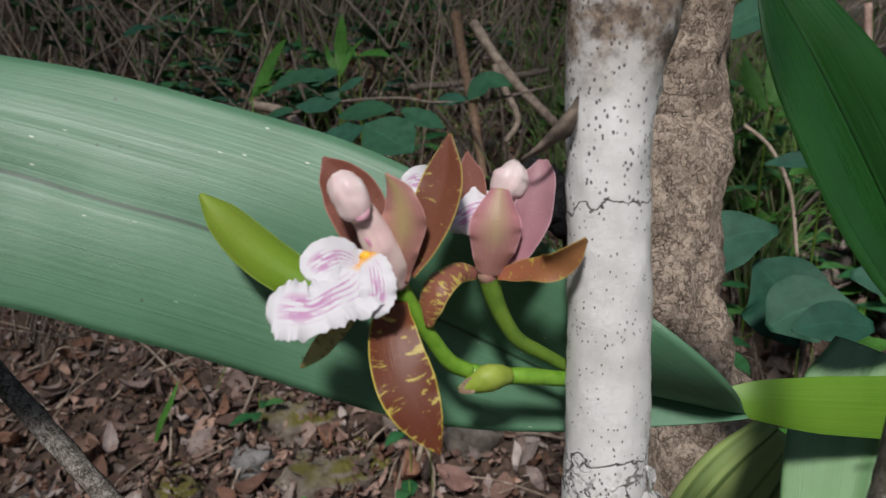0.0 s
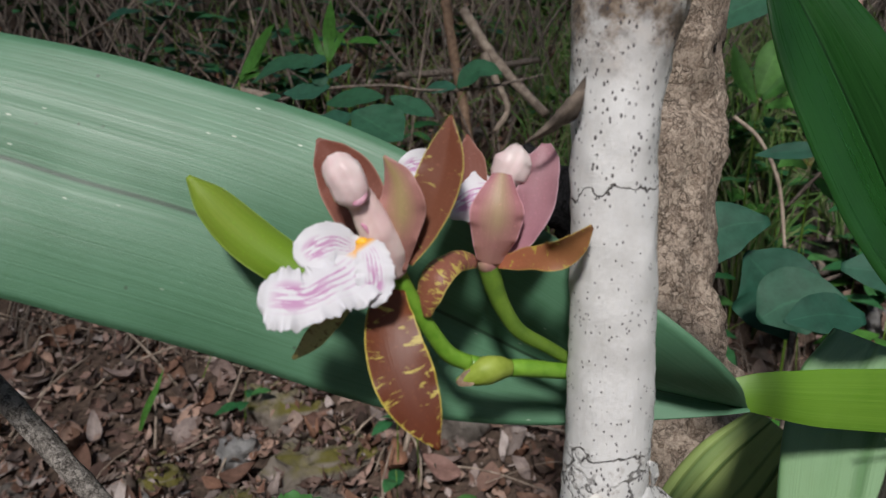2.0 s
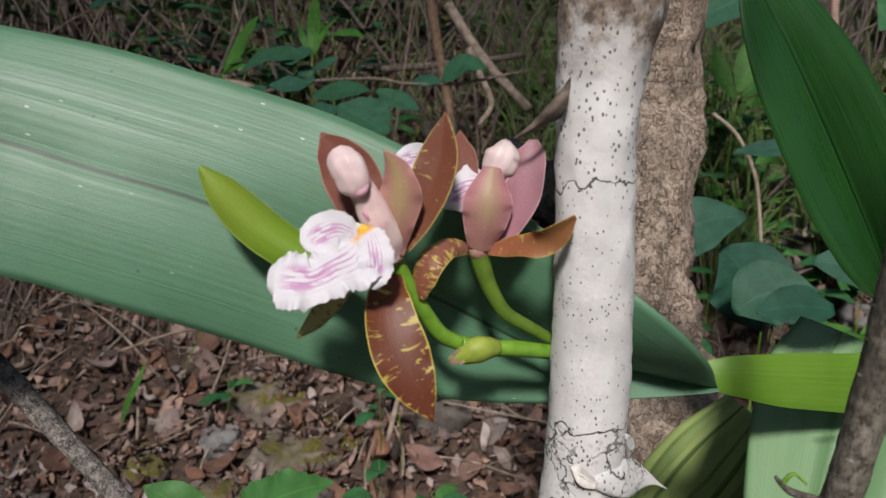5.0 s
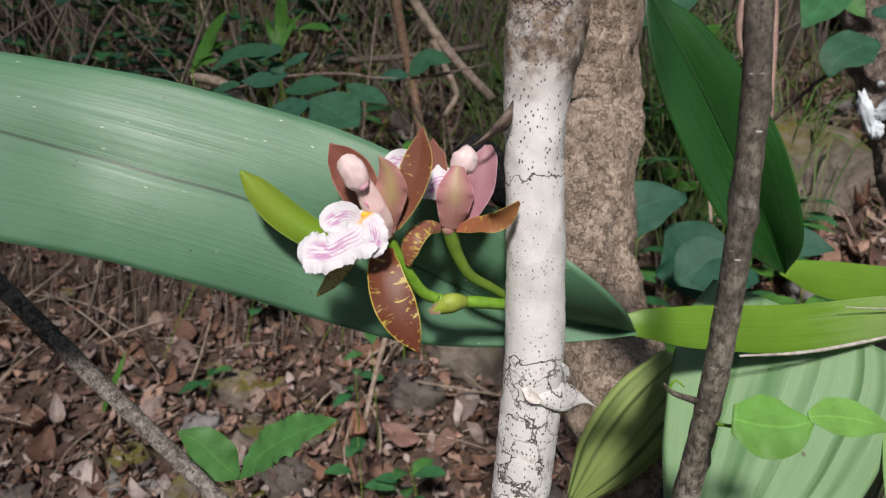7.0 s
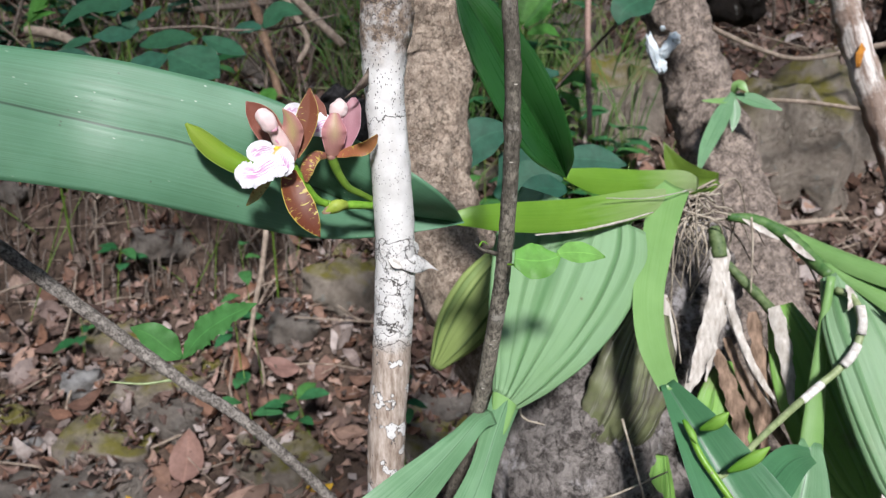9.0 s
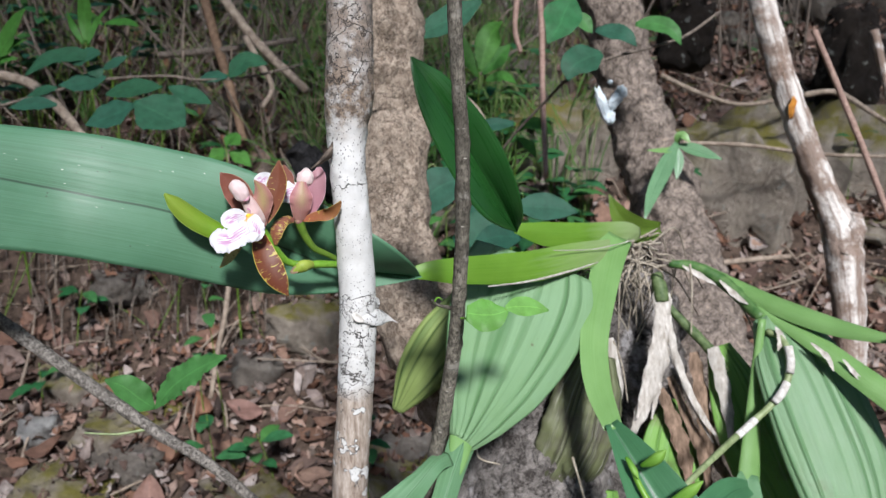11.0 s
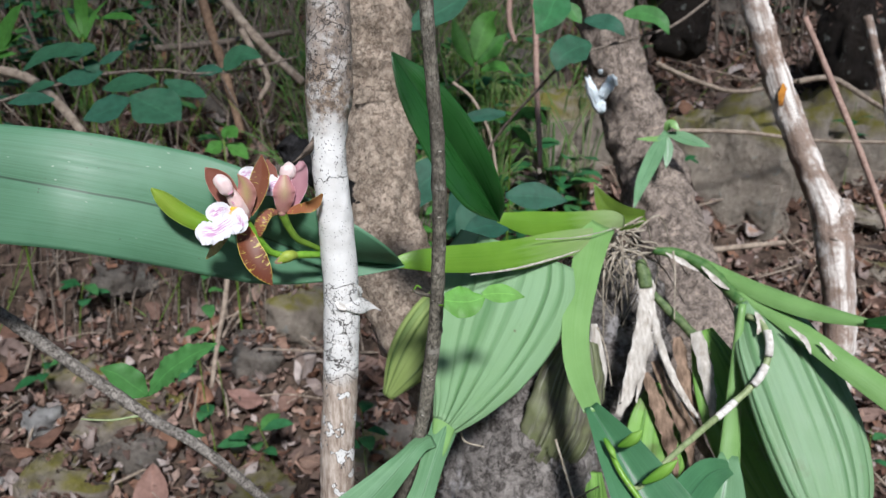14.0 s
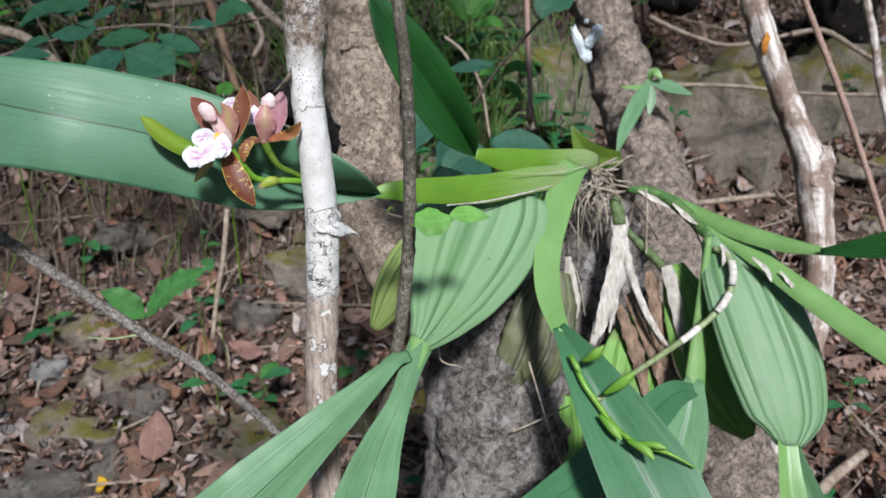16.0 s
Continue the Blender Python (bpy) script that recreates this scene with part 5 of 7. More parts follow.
# front flower
one = part("flower", ball([(-0.0119, 0.1737, 1.012)][0], (0.0024, 0.0024, 0.0026)), "petal", spike, "open flower with brown sepals and a white lip")
part("sepal", blade([(-0.0113, 0.1708, 1.007), (-0.0117, 0.1657, 1.002), (-0.0104, 0.1616, 0.9957), (-0.0076, 0.1583, 0.9885), (-0.0041, 0.1561, 0.9817), (0, 0.1547, 0.9742)], [0.0030, 0.0054, 0.0067, 0.0070, 0.0050, 0.0003], (0.15, -0.95, 0.25), 0.0, 0.22, 0.05, 3, 0.0009, 16, 50), "sepal", one, "brown sepal with yellow flecks and rim")
part("sepal", blade([(-0.013, 0.1744, 1.013), (-0.0177, 0.177, 1.022), (-0.0228, 0.1792, 1.032), (-0.027, 0.1799, 1.038), (-0.0298, 0.1801, 1.042)], [0.0036, 0.0066, 0.0072, 0.0046, 0.0004], (0.15, -0.97, 0.1), 0.0, 0.35, 0.04, 3, 0.0008, 14, 36), "sepal_plain", one)
part("sepal", blade([(-0.0207, 0.1759, 1.007), (-0.0322, 0.1758, 1.01), (-0.0406, 0.1757, 1.015), (-0.048, 0.1753, 1.021), (-0.0547, 0.1749, 1.028), (-0.0597, 0.1752, 1.033)], [0.0034, 0.0050, 0.0060, 0.0058, 0.0043, 0.0007], (0.1, -0.8, 0.5), 0.0, -0.5, 0.03, 3, 0.0012, 14, 36), "bud_green", one, "lime-green sepal spread sideways")
part("sepal", blade([(-0.0204, 0.1725, 1.005), (-0.0259, 0.1702, 0.9987), (-0.0299, 0.1685, 0.9948), (-0.0347, 0.1678, 0.9907)], [0.002, 0.0028, 0.0027, 0.0004], (-0.4, -0.8, 0.5), 0.0, 0.4, 0.05, 3, 0.0008, 10, 22), "sepal_olive", one, "olive-brown sepal behind the lip")
part("petal", blade([(-0.0107, 0.1696, 1.012), (-0.0094, 0.1672, 1.021), (-0.009, 0.1664, 1.028), (-0.01, 0.1664, 1.034), (-0.0129, 0.1663, 1.039)], [0.0026, 0.0042, 0.0055, 0.0034, 0.0003], [(0.1, -0.98, 0.1), (-0.1, -0.98, 0.1), (-0.5, -0.85, 0.1)], -0.25, 0.1, 0.12, 3, 0.0008, 14, 32), "petal", one)
part("petal", blade([(-0.0086, 0.1719, 1.014), (-0.0044, 0.1725, 1.022), (-0.0011, 0.1728, 1.03), (0.0011, 0.1738, 1.038), (0.0022, 0.1751, 1.048)], [0.0028, 0.0048, 0.0057, 0.0050, 0.0004], (-0.35, -0.92, 0.1), 0.2, 0.15, 0.03, 3, 0.0009, 14, 36), "petal_brown", one, "brown petal with yellow flecks and rim")
part("column", solid([(-0.0109, 0.1721, 1.011), (-0.0124, 0.1698, 1.016), (-0.0143, 0.1677, 1.021), (-0.0166, 0.167, 1.026), (-0.0188, 0.1663, 1.03), (-0.0207, 0.1663, 1.033)], [0.0030, 0.0044, 0.0043, 0.0038, 0.0031, 0.0026], [0.0030, 0.0036, 0.0035, 0.0032, 0.0029, 0.0026], (-0.1, -0.97, 0.2), 36, 34, 0.05, 3, 0.0004, 160.0), "column", one, "pale blush column")
part("anther_cap", solid([(-0.0191, 0.1654, 1.029), (-0.0198, 0.1643, 1.031), (-0.0212, 0.1642, 1.034), (-0.0226, 0.1653, 1.036), (-0.0235, 0.1666, 1.038), (-0.024, 0.1673, 1.039)], [0.0026, 0.0041, 0.0045, 0.0042, 0.0029, 0.0006], [0.0024, 0.0037, 0.0041, 0.0038, 0.0024, 0.0006], (-0.1, -0.97, 0.2), 32, 30, 0.05, 3, 0.0005, 190.0), "cap", one)
part("stigma", solid([(-0.0167, 0.1631, 1.032), (-0.0173, 0.1618, 1.03), (-0.0186, 0.1616, 1.029), (-0.0203, 0.1625, 1.029)], [0.0003, 0.0010, 0.0009, 0.0003], [0.0003, 0.0007, 0.0006, 0.0003], (0, -1, 0), 12, 12), "cap_pink", one)
part("column_streak", solid([(-0.0179, 0.1639, 1.024), (-0.0169, 0.1639, 1.023), (-0.0159, 0.1644, 1.021)], [0.0002, 0.0005, 0.0002], [0.0002, 0.0004, 0.0002], (0, -1, 0), 10, 10), "cap_pink", one)
part("callus", ball([(-0.0175, 0.1625, 1.02)][0], (0.0016, 0.0008, 0.0010), 14, 10, 0.2, 2.0), "callus", one, "yellow callus at the throat")
lip = part("lip", blade([(-0.016, 0.162, 1.018), (-0.0195, 0.1579, 1.014), (-0.0238, 0.1549, 1.012), (-0.0283, 0.153, 1.01), (-0.033, 0.1524, 1.01), (-0.0366, 0.1528, 1.01), (-0.039, 0.1539, 1.009)], [0.0058, 0.0078, 0.0068, 0.0064, 0.0074, 0.0062, 0.0022], (-0.08, -0.80, 0.6), 0.0, -0.14, 0.11, 6, 0.0006, 32, 150, frill=0.035), "lip", one, "white ruffled lip with magenta veins")
part("side_lobe", blade([(-0.0166, 0.1633, 1.019), (-0.02, 0.1626, 1.019), (-0.0236, 0.1618, 1.02), (-0.0271, 0.1609, 1.019), (-0.0301, 0.1597, 1.017), (-0.0315, 0.159, 1.016)], [0.0018, 0.0030, 0.0045, 0.0050, 0.0038, 0.0012], (-0.1, -0.95, 0.25), 0.0, 0.10, 0.08, 2, 0.0007, 16, 34, frill=0.02), "lip", lip)
part("side_lobe", blade([(-0.0173, 0.1624, 1.02), (-0.0155, 0.16, 1.018), (-0.0145, 0.1577, 1.015), (-0.0143, 0.1567, 1.012), (-0.0148, 0.1559, 1.009), (-0.0153, 0.1558, 1.007)], [0.0018, 0.0036, 0.0042, 0.0042, 0.0030, 0.0010], (0.1, -0.95, 0.25), 0.0, 0.10, 0.14, 3, 0.0007, 16, 40, frill=0.04), "lip", lip)
# rear flower
two = part("flower", ball([(0.0122, 0.1838, 1.011)][0], (0.0028, 0.0026, 0.0028)), "petal_b", spike, "open flower seen from behind with mauve petals")
part("petal", blade([(0.0122, 0.1818, 1.011), (0.0134, 0.179, 1.019), (0.0141, 0.1783, 1.026), (0.0151, 0.1817, 1.034)], [0.0030, 0.0060, 0.0066, 0.0024], (0.0, -0.98, 0.15), -0.2, -0.12, 0.08, 3, 0.0009, 14, 32), "petal_b", two)
part("petal", blade([(0.0167, 0.1839, 1.012), (0.021, 0.1843, 1.019), (0.0243, 0.1847, 1.027), (0.0258, 0.186, 1.035), (0.0265, 0.1872, 1.038), (0.0268, 0.1882, 1.041)], [0.0020, 0.0042, 0.0052, 0.0046, 0.0034, 0.0012], (-0.35, -0.92, 0.1), 0.0, 0.45, 0.08, 3, 0.0008, 14, 34), "petal_pink", two, "mauve-pink petal")
part("sepal", blade([(0.0151, 0.1828, 1.011), (0.0212, 0.1781, 1.013), (0.0264, 0.1724, 1.015), (0.0311, 0.169, 1.019), (0.0352, 0.1698, 1.023)], [0.0014, 0.0030, 0.0036, 0.0034, 0.0008], [(0.1, -0.85, 0.5), (0.1, -0.85, 0.5), (0.5, -0.8, -0.3)], 0.0, 0.3, 0.05, 2, 0.0009, 12, 32), "sepal_rust", two, "rust-brown sepal with a curled tip")
part("sepal", blade([(0.0091, 0.1829, 1.012), (0.0035, 0.1779, 1.013), (-0.0012, 0.1743, 1.01), (-0.0034, 0.1734, 1.004), (-0.0031, 0.1735, 0.9995)], [0.0020, 0.0034, 0.0042, 0.0036, 0.0010], (-0.5, -0.8, 0.35), 0.0, -0.3, 0.04, 2, 0.0009, 12, 32), "sepal_arch", two, "arched pinkish-brown sepal with yellow flecks")
part("sepal", blade([(0.0093, 0.1894, 1.02), (0.0086, 0.1915, 1.029), (0.008, 0.1928, 1.036), (0.0073, 0.1934, 1.039), (0.0069, 0.1941, 1.043)], [0.002, 0.0036, 0.0036, 0.0024, 0.0003], (0.0, -1, 0.05), 0.0, 0.3, 0.03, 2, 0.0008, 10, 24), "sepal_plain", two)
part("anther_cap", solid([(0.0162, 0.1878, 1.03), (0.0167, 0.1869, 1.033), (0.0179, 0.187, 1.035), (0.0188, 0.188, 1.037), (0.0192, 0.1893, 1.039), (0.0193, 0.1899, 1.039)], [0.0022, 0.0042, 0.0052, 0.0046, 0.0026, 0.0006], [0.0020, 0.0036, 0.0044, 0.0042, 0.0024, 0.0006], (0.0, -0.98, 0.2), 30, 26, 0.06, 3, 0.0004, 170.0), "cap", two)
part("stigma", ball([(0.0164, 0.188, 1.032)][0], (0.0034, 0.0024, 0.0014), 14, 10), "cap_pink", two)
part("column", tube([(0.0147, 0.1889, 1.017), (0.0169, 0.1893, 1.025), (0.0182, 0.1896, 1.032)], [0.0042, 0.004, 0.0036], 16, 16), "column", two)
lip2 = part("lip", blade([(0.0153, 0.1893, 1.028), (0.0115, 0.1886, 1.028), (0.0078, 0.1877, 1.027), (0.0042, 0.1865, 1.025), (0.0018, 0.1862, 1.023)], [0.004, 0.0066, 0.0066, 0.0050, 0.0016], (-0.2, -0.88, 0.45), 0.0, -0.15, 0.13, 3, 0.0007, 18, 34), "lip", two, "white ruffled lip")
part("side_lobe", blade([(0.0009, 0.1923, 1.033), (-0.0029, 0.1926, 1.035), (-0.0065, 0.1926, 1.035), (-0.0092, 0.1924, 1.034), (-0.0104, 0.1922, 1.033)], [0.002, 0.0038, 0.0040, 0.0028, 0.0010], (-0.1, -0.98, 0.15), 0.0, 0.15, 0.12, 2, 0.0007, 10, 20), "lip", lip2)

# ---- vine on the thin sapling ----
vine = thing("vine_seedling", [(0.0975, 0.1374, 0.9601)][0], "light green vine leaves on the thin sapling", "vine")
part("leaf", blade([(0.1208, 0.1229, 0.9609), (0.1129, 0.1229, 0.9592), (0.1044, 0.1237, 0.9597), (0.0957, 0.1251, 0.9615)], [0.001, 0.0082, 0.0098, 0.0045], (-0.25, -0.75, 0.6), 0.08, -0.1, 0.06, 3, 0.0004, 12, 20), "vine_leaf", vine)
part("leaf", blade([(0.1196, 0.1237, 0.962), (0.1273, 0.1243, 0.9617), (0.137, 0.1238, 0.9603), (0.1467, 0.1218, 0.9577)], [0.0015, 0.0058, 0.0052, 0.0005], (-0.25, -0.75, 0.6), 0.1, 0.0, 0.06, 3, 0.0004, 12, 20), "vine_leaf", vine)
part("stalk", tube([(0.0955, 0.1342, 0.9553), (0.1063, 0.1265, 0.9568), (0.1202, 0.1233, 0.9613)], [0.0006, 0.0006, 0.0005], 6, 12), "stalk", vine)

# ---- plants on and near the second trunk ----
sprout = thing("orchid_seedling", [(0.658, 0.6746, 0.9755)][0], "small green orchid seedling on the grey trunk", "orchid")
for pts, hw in (([(0.653, 0.6684, 0.9849), (0.6198, 0.647, 0.9542), (0.5766, 0.6162, 0.9182), (0.5486, 0.5926, 0.8862)], 0.0115), ([(0.6541, 0.6666, 0.9806), (0.6661, 0.6494, 0.9752), (0.6794, 0.6316, 0.9689), (0.693, 0.6136, 0.9628)], 0.0105), ([(0.6502, 0.6665, 0.9765), (0.6286, 0.6619, 0.9738), (0.5965, 0.6625, 0.9756)], 0.0045), ([(0.6488, 0.6616, 0.977), (0.6445, 0.6505, 0.9566), (0.6348, 0.6399, 0.9324)], 0.0075), ([(0.6514, 0.669, 0.985), (0.6548, 0.6603, 0.9956), (0.6619, 0.6489, 0.9857)], 0.007)):
    part("leaf", blade(pts, [0.003, hw, hw * 0.8, 0.0006], (-0.3, -0.75, 0.6), 0.3, 0.0, 0.0, 3, 0.0008, 8, 18), "strip" if hw in (0.0045, 0.007) else "leaf_low", sprout)
for at, r, lean in (((0.584, 0.770, 1.036), (0.0085, 0.005, 0.029), 0.40), ((0.606, 0.768, 1.045), (0.0095, 0.005, 0.018), -0.75), ((0.616, 0.768, 1.057), (0.010, 0.005, 0.010), 0.2), ((0.597, 0.768, 1.018), (0.009, 0.005, 0.011), 0.0), ((0.596, 0.770, 1.073), (0.004, 0.003, 0.004), 0.0)):
    lone("lichen_patch", ball(at, r, 34, 24, 0.35, 2.6, Euler((0, -lean, 0)).to_matrix()), "lichen", "white lichen patch on grey bark", "lichen", None, "lichen patches")

dead = thing("dead_snag", (1.0, 0.6, 0.0), "weathered white forked dead stem with rust spot", "dead wood")
part("stem", tube([(0.8681, 0.7882, 1.264), (0.8898, 0.7543, 1.155), (0.915, 0.7271, 1.052), (0.9416, 0.6968, 0.9577), (0.963, 0.6619, 0.8727), (0.9707, 0.6345, 0.8171), (0.9632, 0.5999, 0.7251), (0.9525, 0.5716, 0.6322), (0.9267, 0.5439, 0.5419), (0.8114, 0.469, 0.4349), (0.7485, 0.4342, 0.3679)] + [(0.86, 0.50, 0.30), (0.85, 0.5, 0.05)], [0.019, 0.0205, 0.0215, 0.0225, 0.0245, 0.0295, 0.0265, 0.0245, 0.021, 0.018, 0.017, 0.018, 0.02], 28, 200, 0.003, 45.0), "deadwood", dead)
part("stub", tube([(0.9666, 0.6211, 0.7902), (0.9805, 0.6201, 0.8335), (0.9833, 0.6224, 0.8592)], [0.026, 0.018, 0.010], 18, 20, 0.004, 60.0), "deadwood", dead)
part("rust_spot", ball([(0.9059, 0.7022, 1.028)][0], (0.008, 0.0016, 0.015), 18, 12, 0.5, 2.0), "rust", dead, "orange rust stain")
lone("dry_sapling", tube([(1.041, 0.8053, 1.157), (1.066, 0.7622, 1.058), (1.095, 0.6869, 0.8999), (1.117, 0.6115, 0.7348), (1.135, 0.5314, 0.5532), (1.138, 0.4454, 0.3707)], [0.0054, 0.0054, 0.0054, 0.0052, 0.005, 0.005], 12, 60, 0.0008, 120.0), "pink_stem", "thin pinkish leaning dry sapling", "sapling")
lone("leaning_branch", tube([(1.524, 1.09, 1.175), (1.534, 1.032, 1.02), (1.536, 0.9875, 0.8904), (1.557, 0.9042, 0.6699)], [0.010, 0.0095, 0.009, 0.009], 12, 40, 0.002, 60.0), "deadwood", "grey-white leaning branch with lichen", "branch")

climber = thing("climber", [(0.7362, 0.7082, 1.173)][0], "thin dark climbing twig with heart-shaped green leaves", "climber")
part("stem", tube([(0.7093, 0.663, 1.174), (0.6516, 0.6625, 1.14), (0.6048, 0.664, 1.126), (0.5275, 0.6747, 1.107), (0.4893, 0.7039, 1.085), (0.4692, 0.7443, 1.048), (0.449, 0.8125, 0.9923), (0.4287, 0.8589, 0.9375)], [0.0022, 0.0022, 0.0022, 0.0023, 0.0023, 0.0023, 0.0022, 0.002], 8, 60, 0.0004, 150.0), "twig_dark", climber)
for k, (pts, hw) in enumerate((([(0.4961, 0.722, 1.196), (0.4769, 0.7109, 1.172), (0.4622, 0.6995, 1.152), (0.4398, 0.6899, 1.129)], 0.027), ([(0.5222, 0.6788, 1.115), (0.4955, 0.6755, 1.109), (0.4702, 0.6702, 1.097), (0.4622, 0.6676, 1.078)], 0.024), ([(0.5165, 0.6902, 1.148), (0.5336, 0.6725, 1.145), (0.5461, 0.6552, 1.138), (0.5574, 0.6473, 1.124)], 0.014), ([(0.5709, 0.673, 1.155), (0.5917, 0.6549, 1.155), (0.607, 0.6357, 1.145), (0.6161, 0.6268, 1.125)], 0.014), ([(0.5117, 0.7321, 1.174), (0.5183, 0.7263, 1.161), (0.5284, 0.7181, 1.145)], 0.012))):
    part("leaf", blade(pts, [0.004, hw, hw * 0.8, 0.0008], (-0.3, -0.75, 0.55), 0.12, 0.0, 0.05, 3, 0.0006, 10, 20), "shrub_leaf" if k in (1, 2) else "herb_leaf", climber)

mid = thing("understory_shrub", [(0.2429, 0.6448, 0.8606)][0], "blue-green broad leaves between the trunks", "shrub")
for pts, hw in (([(0.3041, 0.4844, 0.9085), (0.2747, 0.4844, 0.9114), (0.2448, 0.4819, 0.9065)], 0.016), ([(0.3544, 0.6057, 0.9195), (0.397, 0.5901, 0.9172), (0.4321, 0.576, 0.9107)], 0.02), ([(0.278, 0.5874, 0.8767), (0.304, 0.5832, 0.894), (0.3428, 0.5714, 0.9003)], 0.03), ([(0.309, 0.6491, 0.9527), (0.2702, 0.6511, 0.9465), (0.2342, 0.649, 0.9229), (0.1951, 0.6452, 0.8905)], 0.028), ([(0.2998, 0.673, 0.9179), (0.3212, 0.6657, 0.8938), (0.3333, 0.6579, 0.8635), (0.3423, 0.651, 0.8363)], 0.042), ([(0.3994, 0.8329, 1.197), (0.3554, 0.8413, 1.172), (0.2898, 0.855, 1.14)], 0.024), ([(0.4508, 0.8168, 1.01), (0.416, 0.8284, 1.008), (0.3765, 0.8407, 1.002)], 0.012)):
    part("leaf", blade(pts, [0.004, hw, hw * 0.85, 0.001], (-0.2, -0.7, 0.6), 0.1, 0.0, 0.04, 3, 0.0006, 10, 20), "shrub_leaf", mid)
part("stem", tube([(0.3697, 0.6295, 0.9062), (0.3501, 0.6529, 0.8874), (0.3361, 0.6405, 0.8259), (0.3354, 0.6506, 0.6668)] + [(0.36, 0.85, 0.05)], [0.002, 0.0022, 0.0025, 0.003, 0.003], 8, 30), "twig_dark", mid)

# ---- shrub behind the large leaf ----
shrub = thing("shrub", [(-0.1806, 1.223, 1.082)][0], "low shrub with blue-green oval leaves on thin twigs", "shrub")
part("stem", tube([(-0.4218, 1.29, 1.021), (-0.3009, 1.257, 1.054), (-0.1806, 1.223, 1.082), (-0.0724, 1.187, 1.088), (-0.0193, 1.166, 1.081), (0.0658, 1.159, 1.084), (0.1737, 1.171, 1.107)], [0.003, 0.003, 0.0028, 0.0026, 0.0024, 0.0022, 0.0018], 8, 60, 0.0005, 90.0), "twig_dark", shrub)
for pts, hw in (([(-0.1855, 1.224, 1.117), (-0.2234, 1.239, 1.126), (-0.2658, 1.242, 1.12), (-0.3084, 1.237, 1.09)], 0.017), ([(-0.2342, 1.24, 1.115), (-0.2043, 1.232, 1.122), (-0.1785, 1.213, 1.127)], 0.020), ([(-0.1785, 1.228, 1.102), (-0.1579, 1.223, 1.111), (-0.1351, 1.218, 1.123)], 0.011), ([(-0.1752, 1.222, 1.087), (-0.2091, 1.221, 1.077), (-0.2544, 1.224, 1.074)], 0.019), ([(-0.2569, 1.224, 1.069), (-0.2814, 1.231, 1.064), (-0.3094, 1.238, 1.055)], 0.011), ([(-0.2583, 1.205, 1.04), (-0.2942, 1.208, 1.043), (-0.3351, 1.21, 1.037)], 0.014), ([(-0.1751, 1.181, 1.058), (-0.1264, 1.167, 1.067), (-0.0784, 1.15, 1.069)], 0.020), ([(-0.1279, 1.138, 1.04), (-0.1625, 1.145, 1.024), (-0.2101, 1.146, 1.007)], 0.026), ([(-0.1266, 1.128, 1.046), (-0.0956, 1.113, 1.03), (-0.0471, 1.077, 1.004)], 0.038), ([(-0.0687, 1.147, 1.07), (-0.0369, 1.132, 1.055), (-0.0006, 1.104, 1.04)], 0.016), ([(0.0335, 1.16, 1.085), (0.006, 1.169, 1.085), (-0.0194, 1.176, 1.079)], 0.013), ([(0.0355, 1.159, 1.085), (0.068, 1.155, 1.112), (0.1049, 1.141, 1.107)], 0.020), ([(-0.1849, 1.226, 1.087), (-0.1934, 1.232, 1.099), (-0.2074, 1.239, 1.105)], 0.012)):
    part("leaf", blade(pts, [0.004, hw * 1.15, hw * 1.05, 0.001], (-0.1, -0.6, 0.75), 0.12, 0.0, 0.05, 3, 0.0006, 10, 18), "shrub_leaf", shrub)

# ---- stones ----
STONES = []


def stone(x, y, size, skin="stone", sink=0.35, seed=0.0, z=None, label="grey-brown stone lying on the forest floor"):
    c = Vector((x, y, z if z is not None else ground_height(x, y) + size[2] * (1 - 2 * sink) * 0.5))
    verts, uvs, faces = [], [], []
    nu, nv = 28, 18
    turn = Euler((0.1 * math.sin(seed), 0.15 * math.cos(seed), seed)).to_matrix()
    for i in range(nv + 1):
        b = math.pi * i / nv
        for j in range(nu):
            a = 6.28318 * j / nu
            e = Vector((math.sin(b) * math.cos(a), math.sin(b) * math.sin(a), math.cos(b)))
            q = Vector([math.copysign(abs(v) ** 0.65, v) for v in e])
            k = 1 + 0.32 * noise.fractal(e * 2.0 + Vector((seed, 0, 0)), 0.9, 2.1, 5)
            verts.append(c + turn @ Vector((q.x * size[0], q.y * size[1], q.z * size[2])) * k)
            uvs.append((j / nu, i / nv))
    for i in range(nv):
        for j in range(nu):
            faces.append((i * nu + j, (i + 1) * nu + j, (i + 1) * nu + (j + 1) % nu, i * nu + (j + 1) % nu))
    STONES.append((c, size))
    return lone("stone", (verts, faces, uvs), skin, label, "stone", c, "forest stones")


for (x, y, z), size, seed in (([(1.73, 1.682, 0.6801)][0], (0.26, 0.22, 0.27), 0.3), ([(2.214, 1.727, 0.6469)][0], (0.26, 0.24, 0.28), 1.4), ([(1.142, 1.876, 0.8146)][0], (0.22, 0.18, 0.16), 3.3)):
    stone(x, y, size, "stone_moss", 0.2, seed, z, "large brown boulder with mossy top")
stone(1.05, 2.2, (0.20, 0.15, 0.10), "stone", 0.3, 2.2)
stone(0.25, 1.62, (0.13, 0.10, 0.08), "stone_moss", 0.5, 0.9)
stone(-0.35, 1.28, (0.10, 0.08, 0.06), "stone_moss", 0.5, 2.9)
stone(-0.22, 1.42, (0.12, 0.08, 0.05), "stone_moss", 0.5, 4.0)
stone(0.0, 1.15, (0.10, 0.08, 0.08), "stone_moss", 0.5, 5.1)
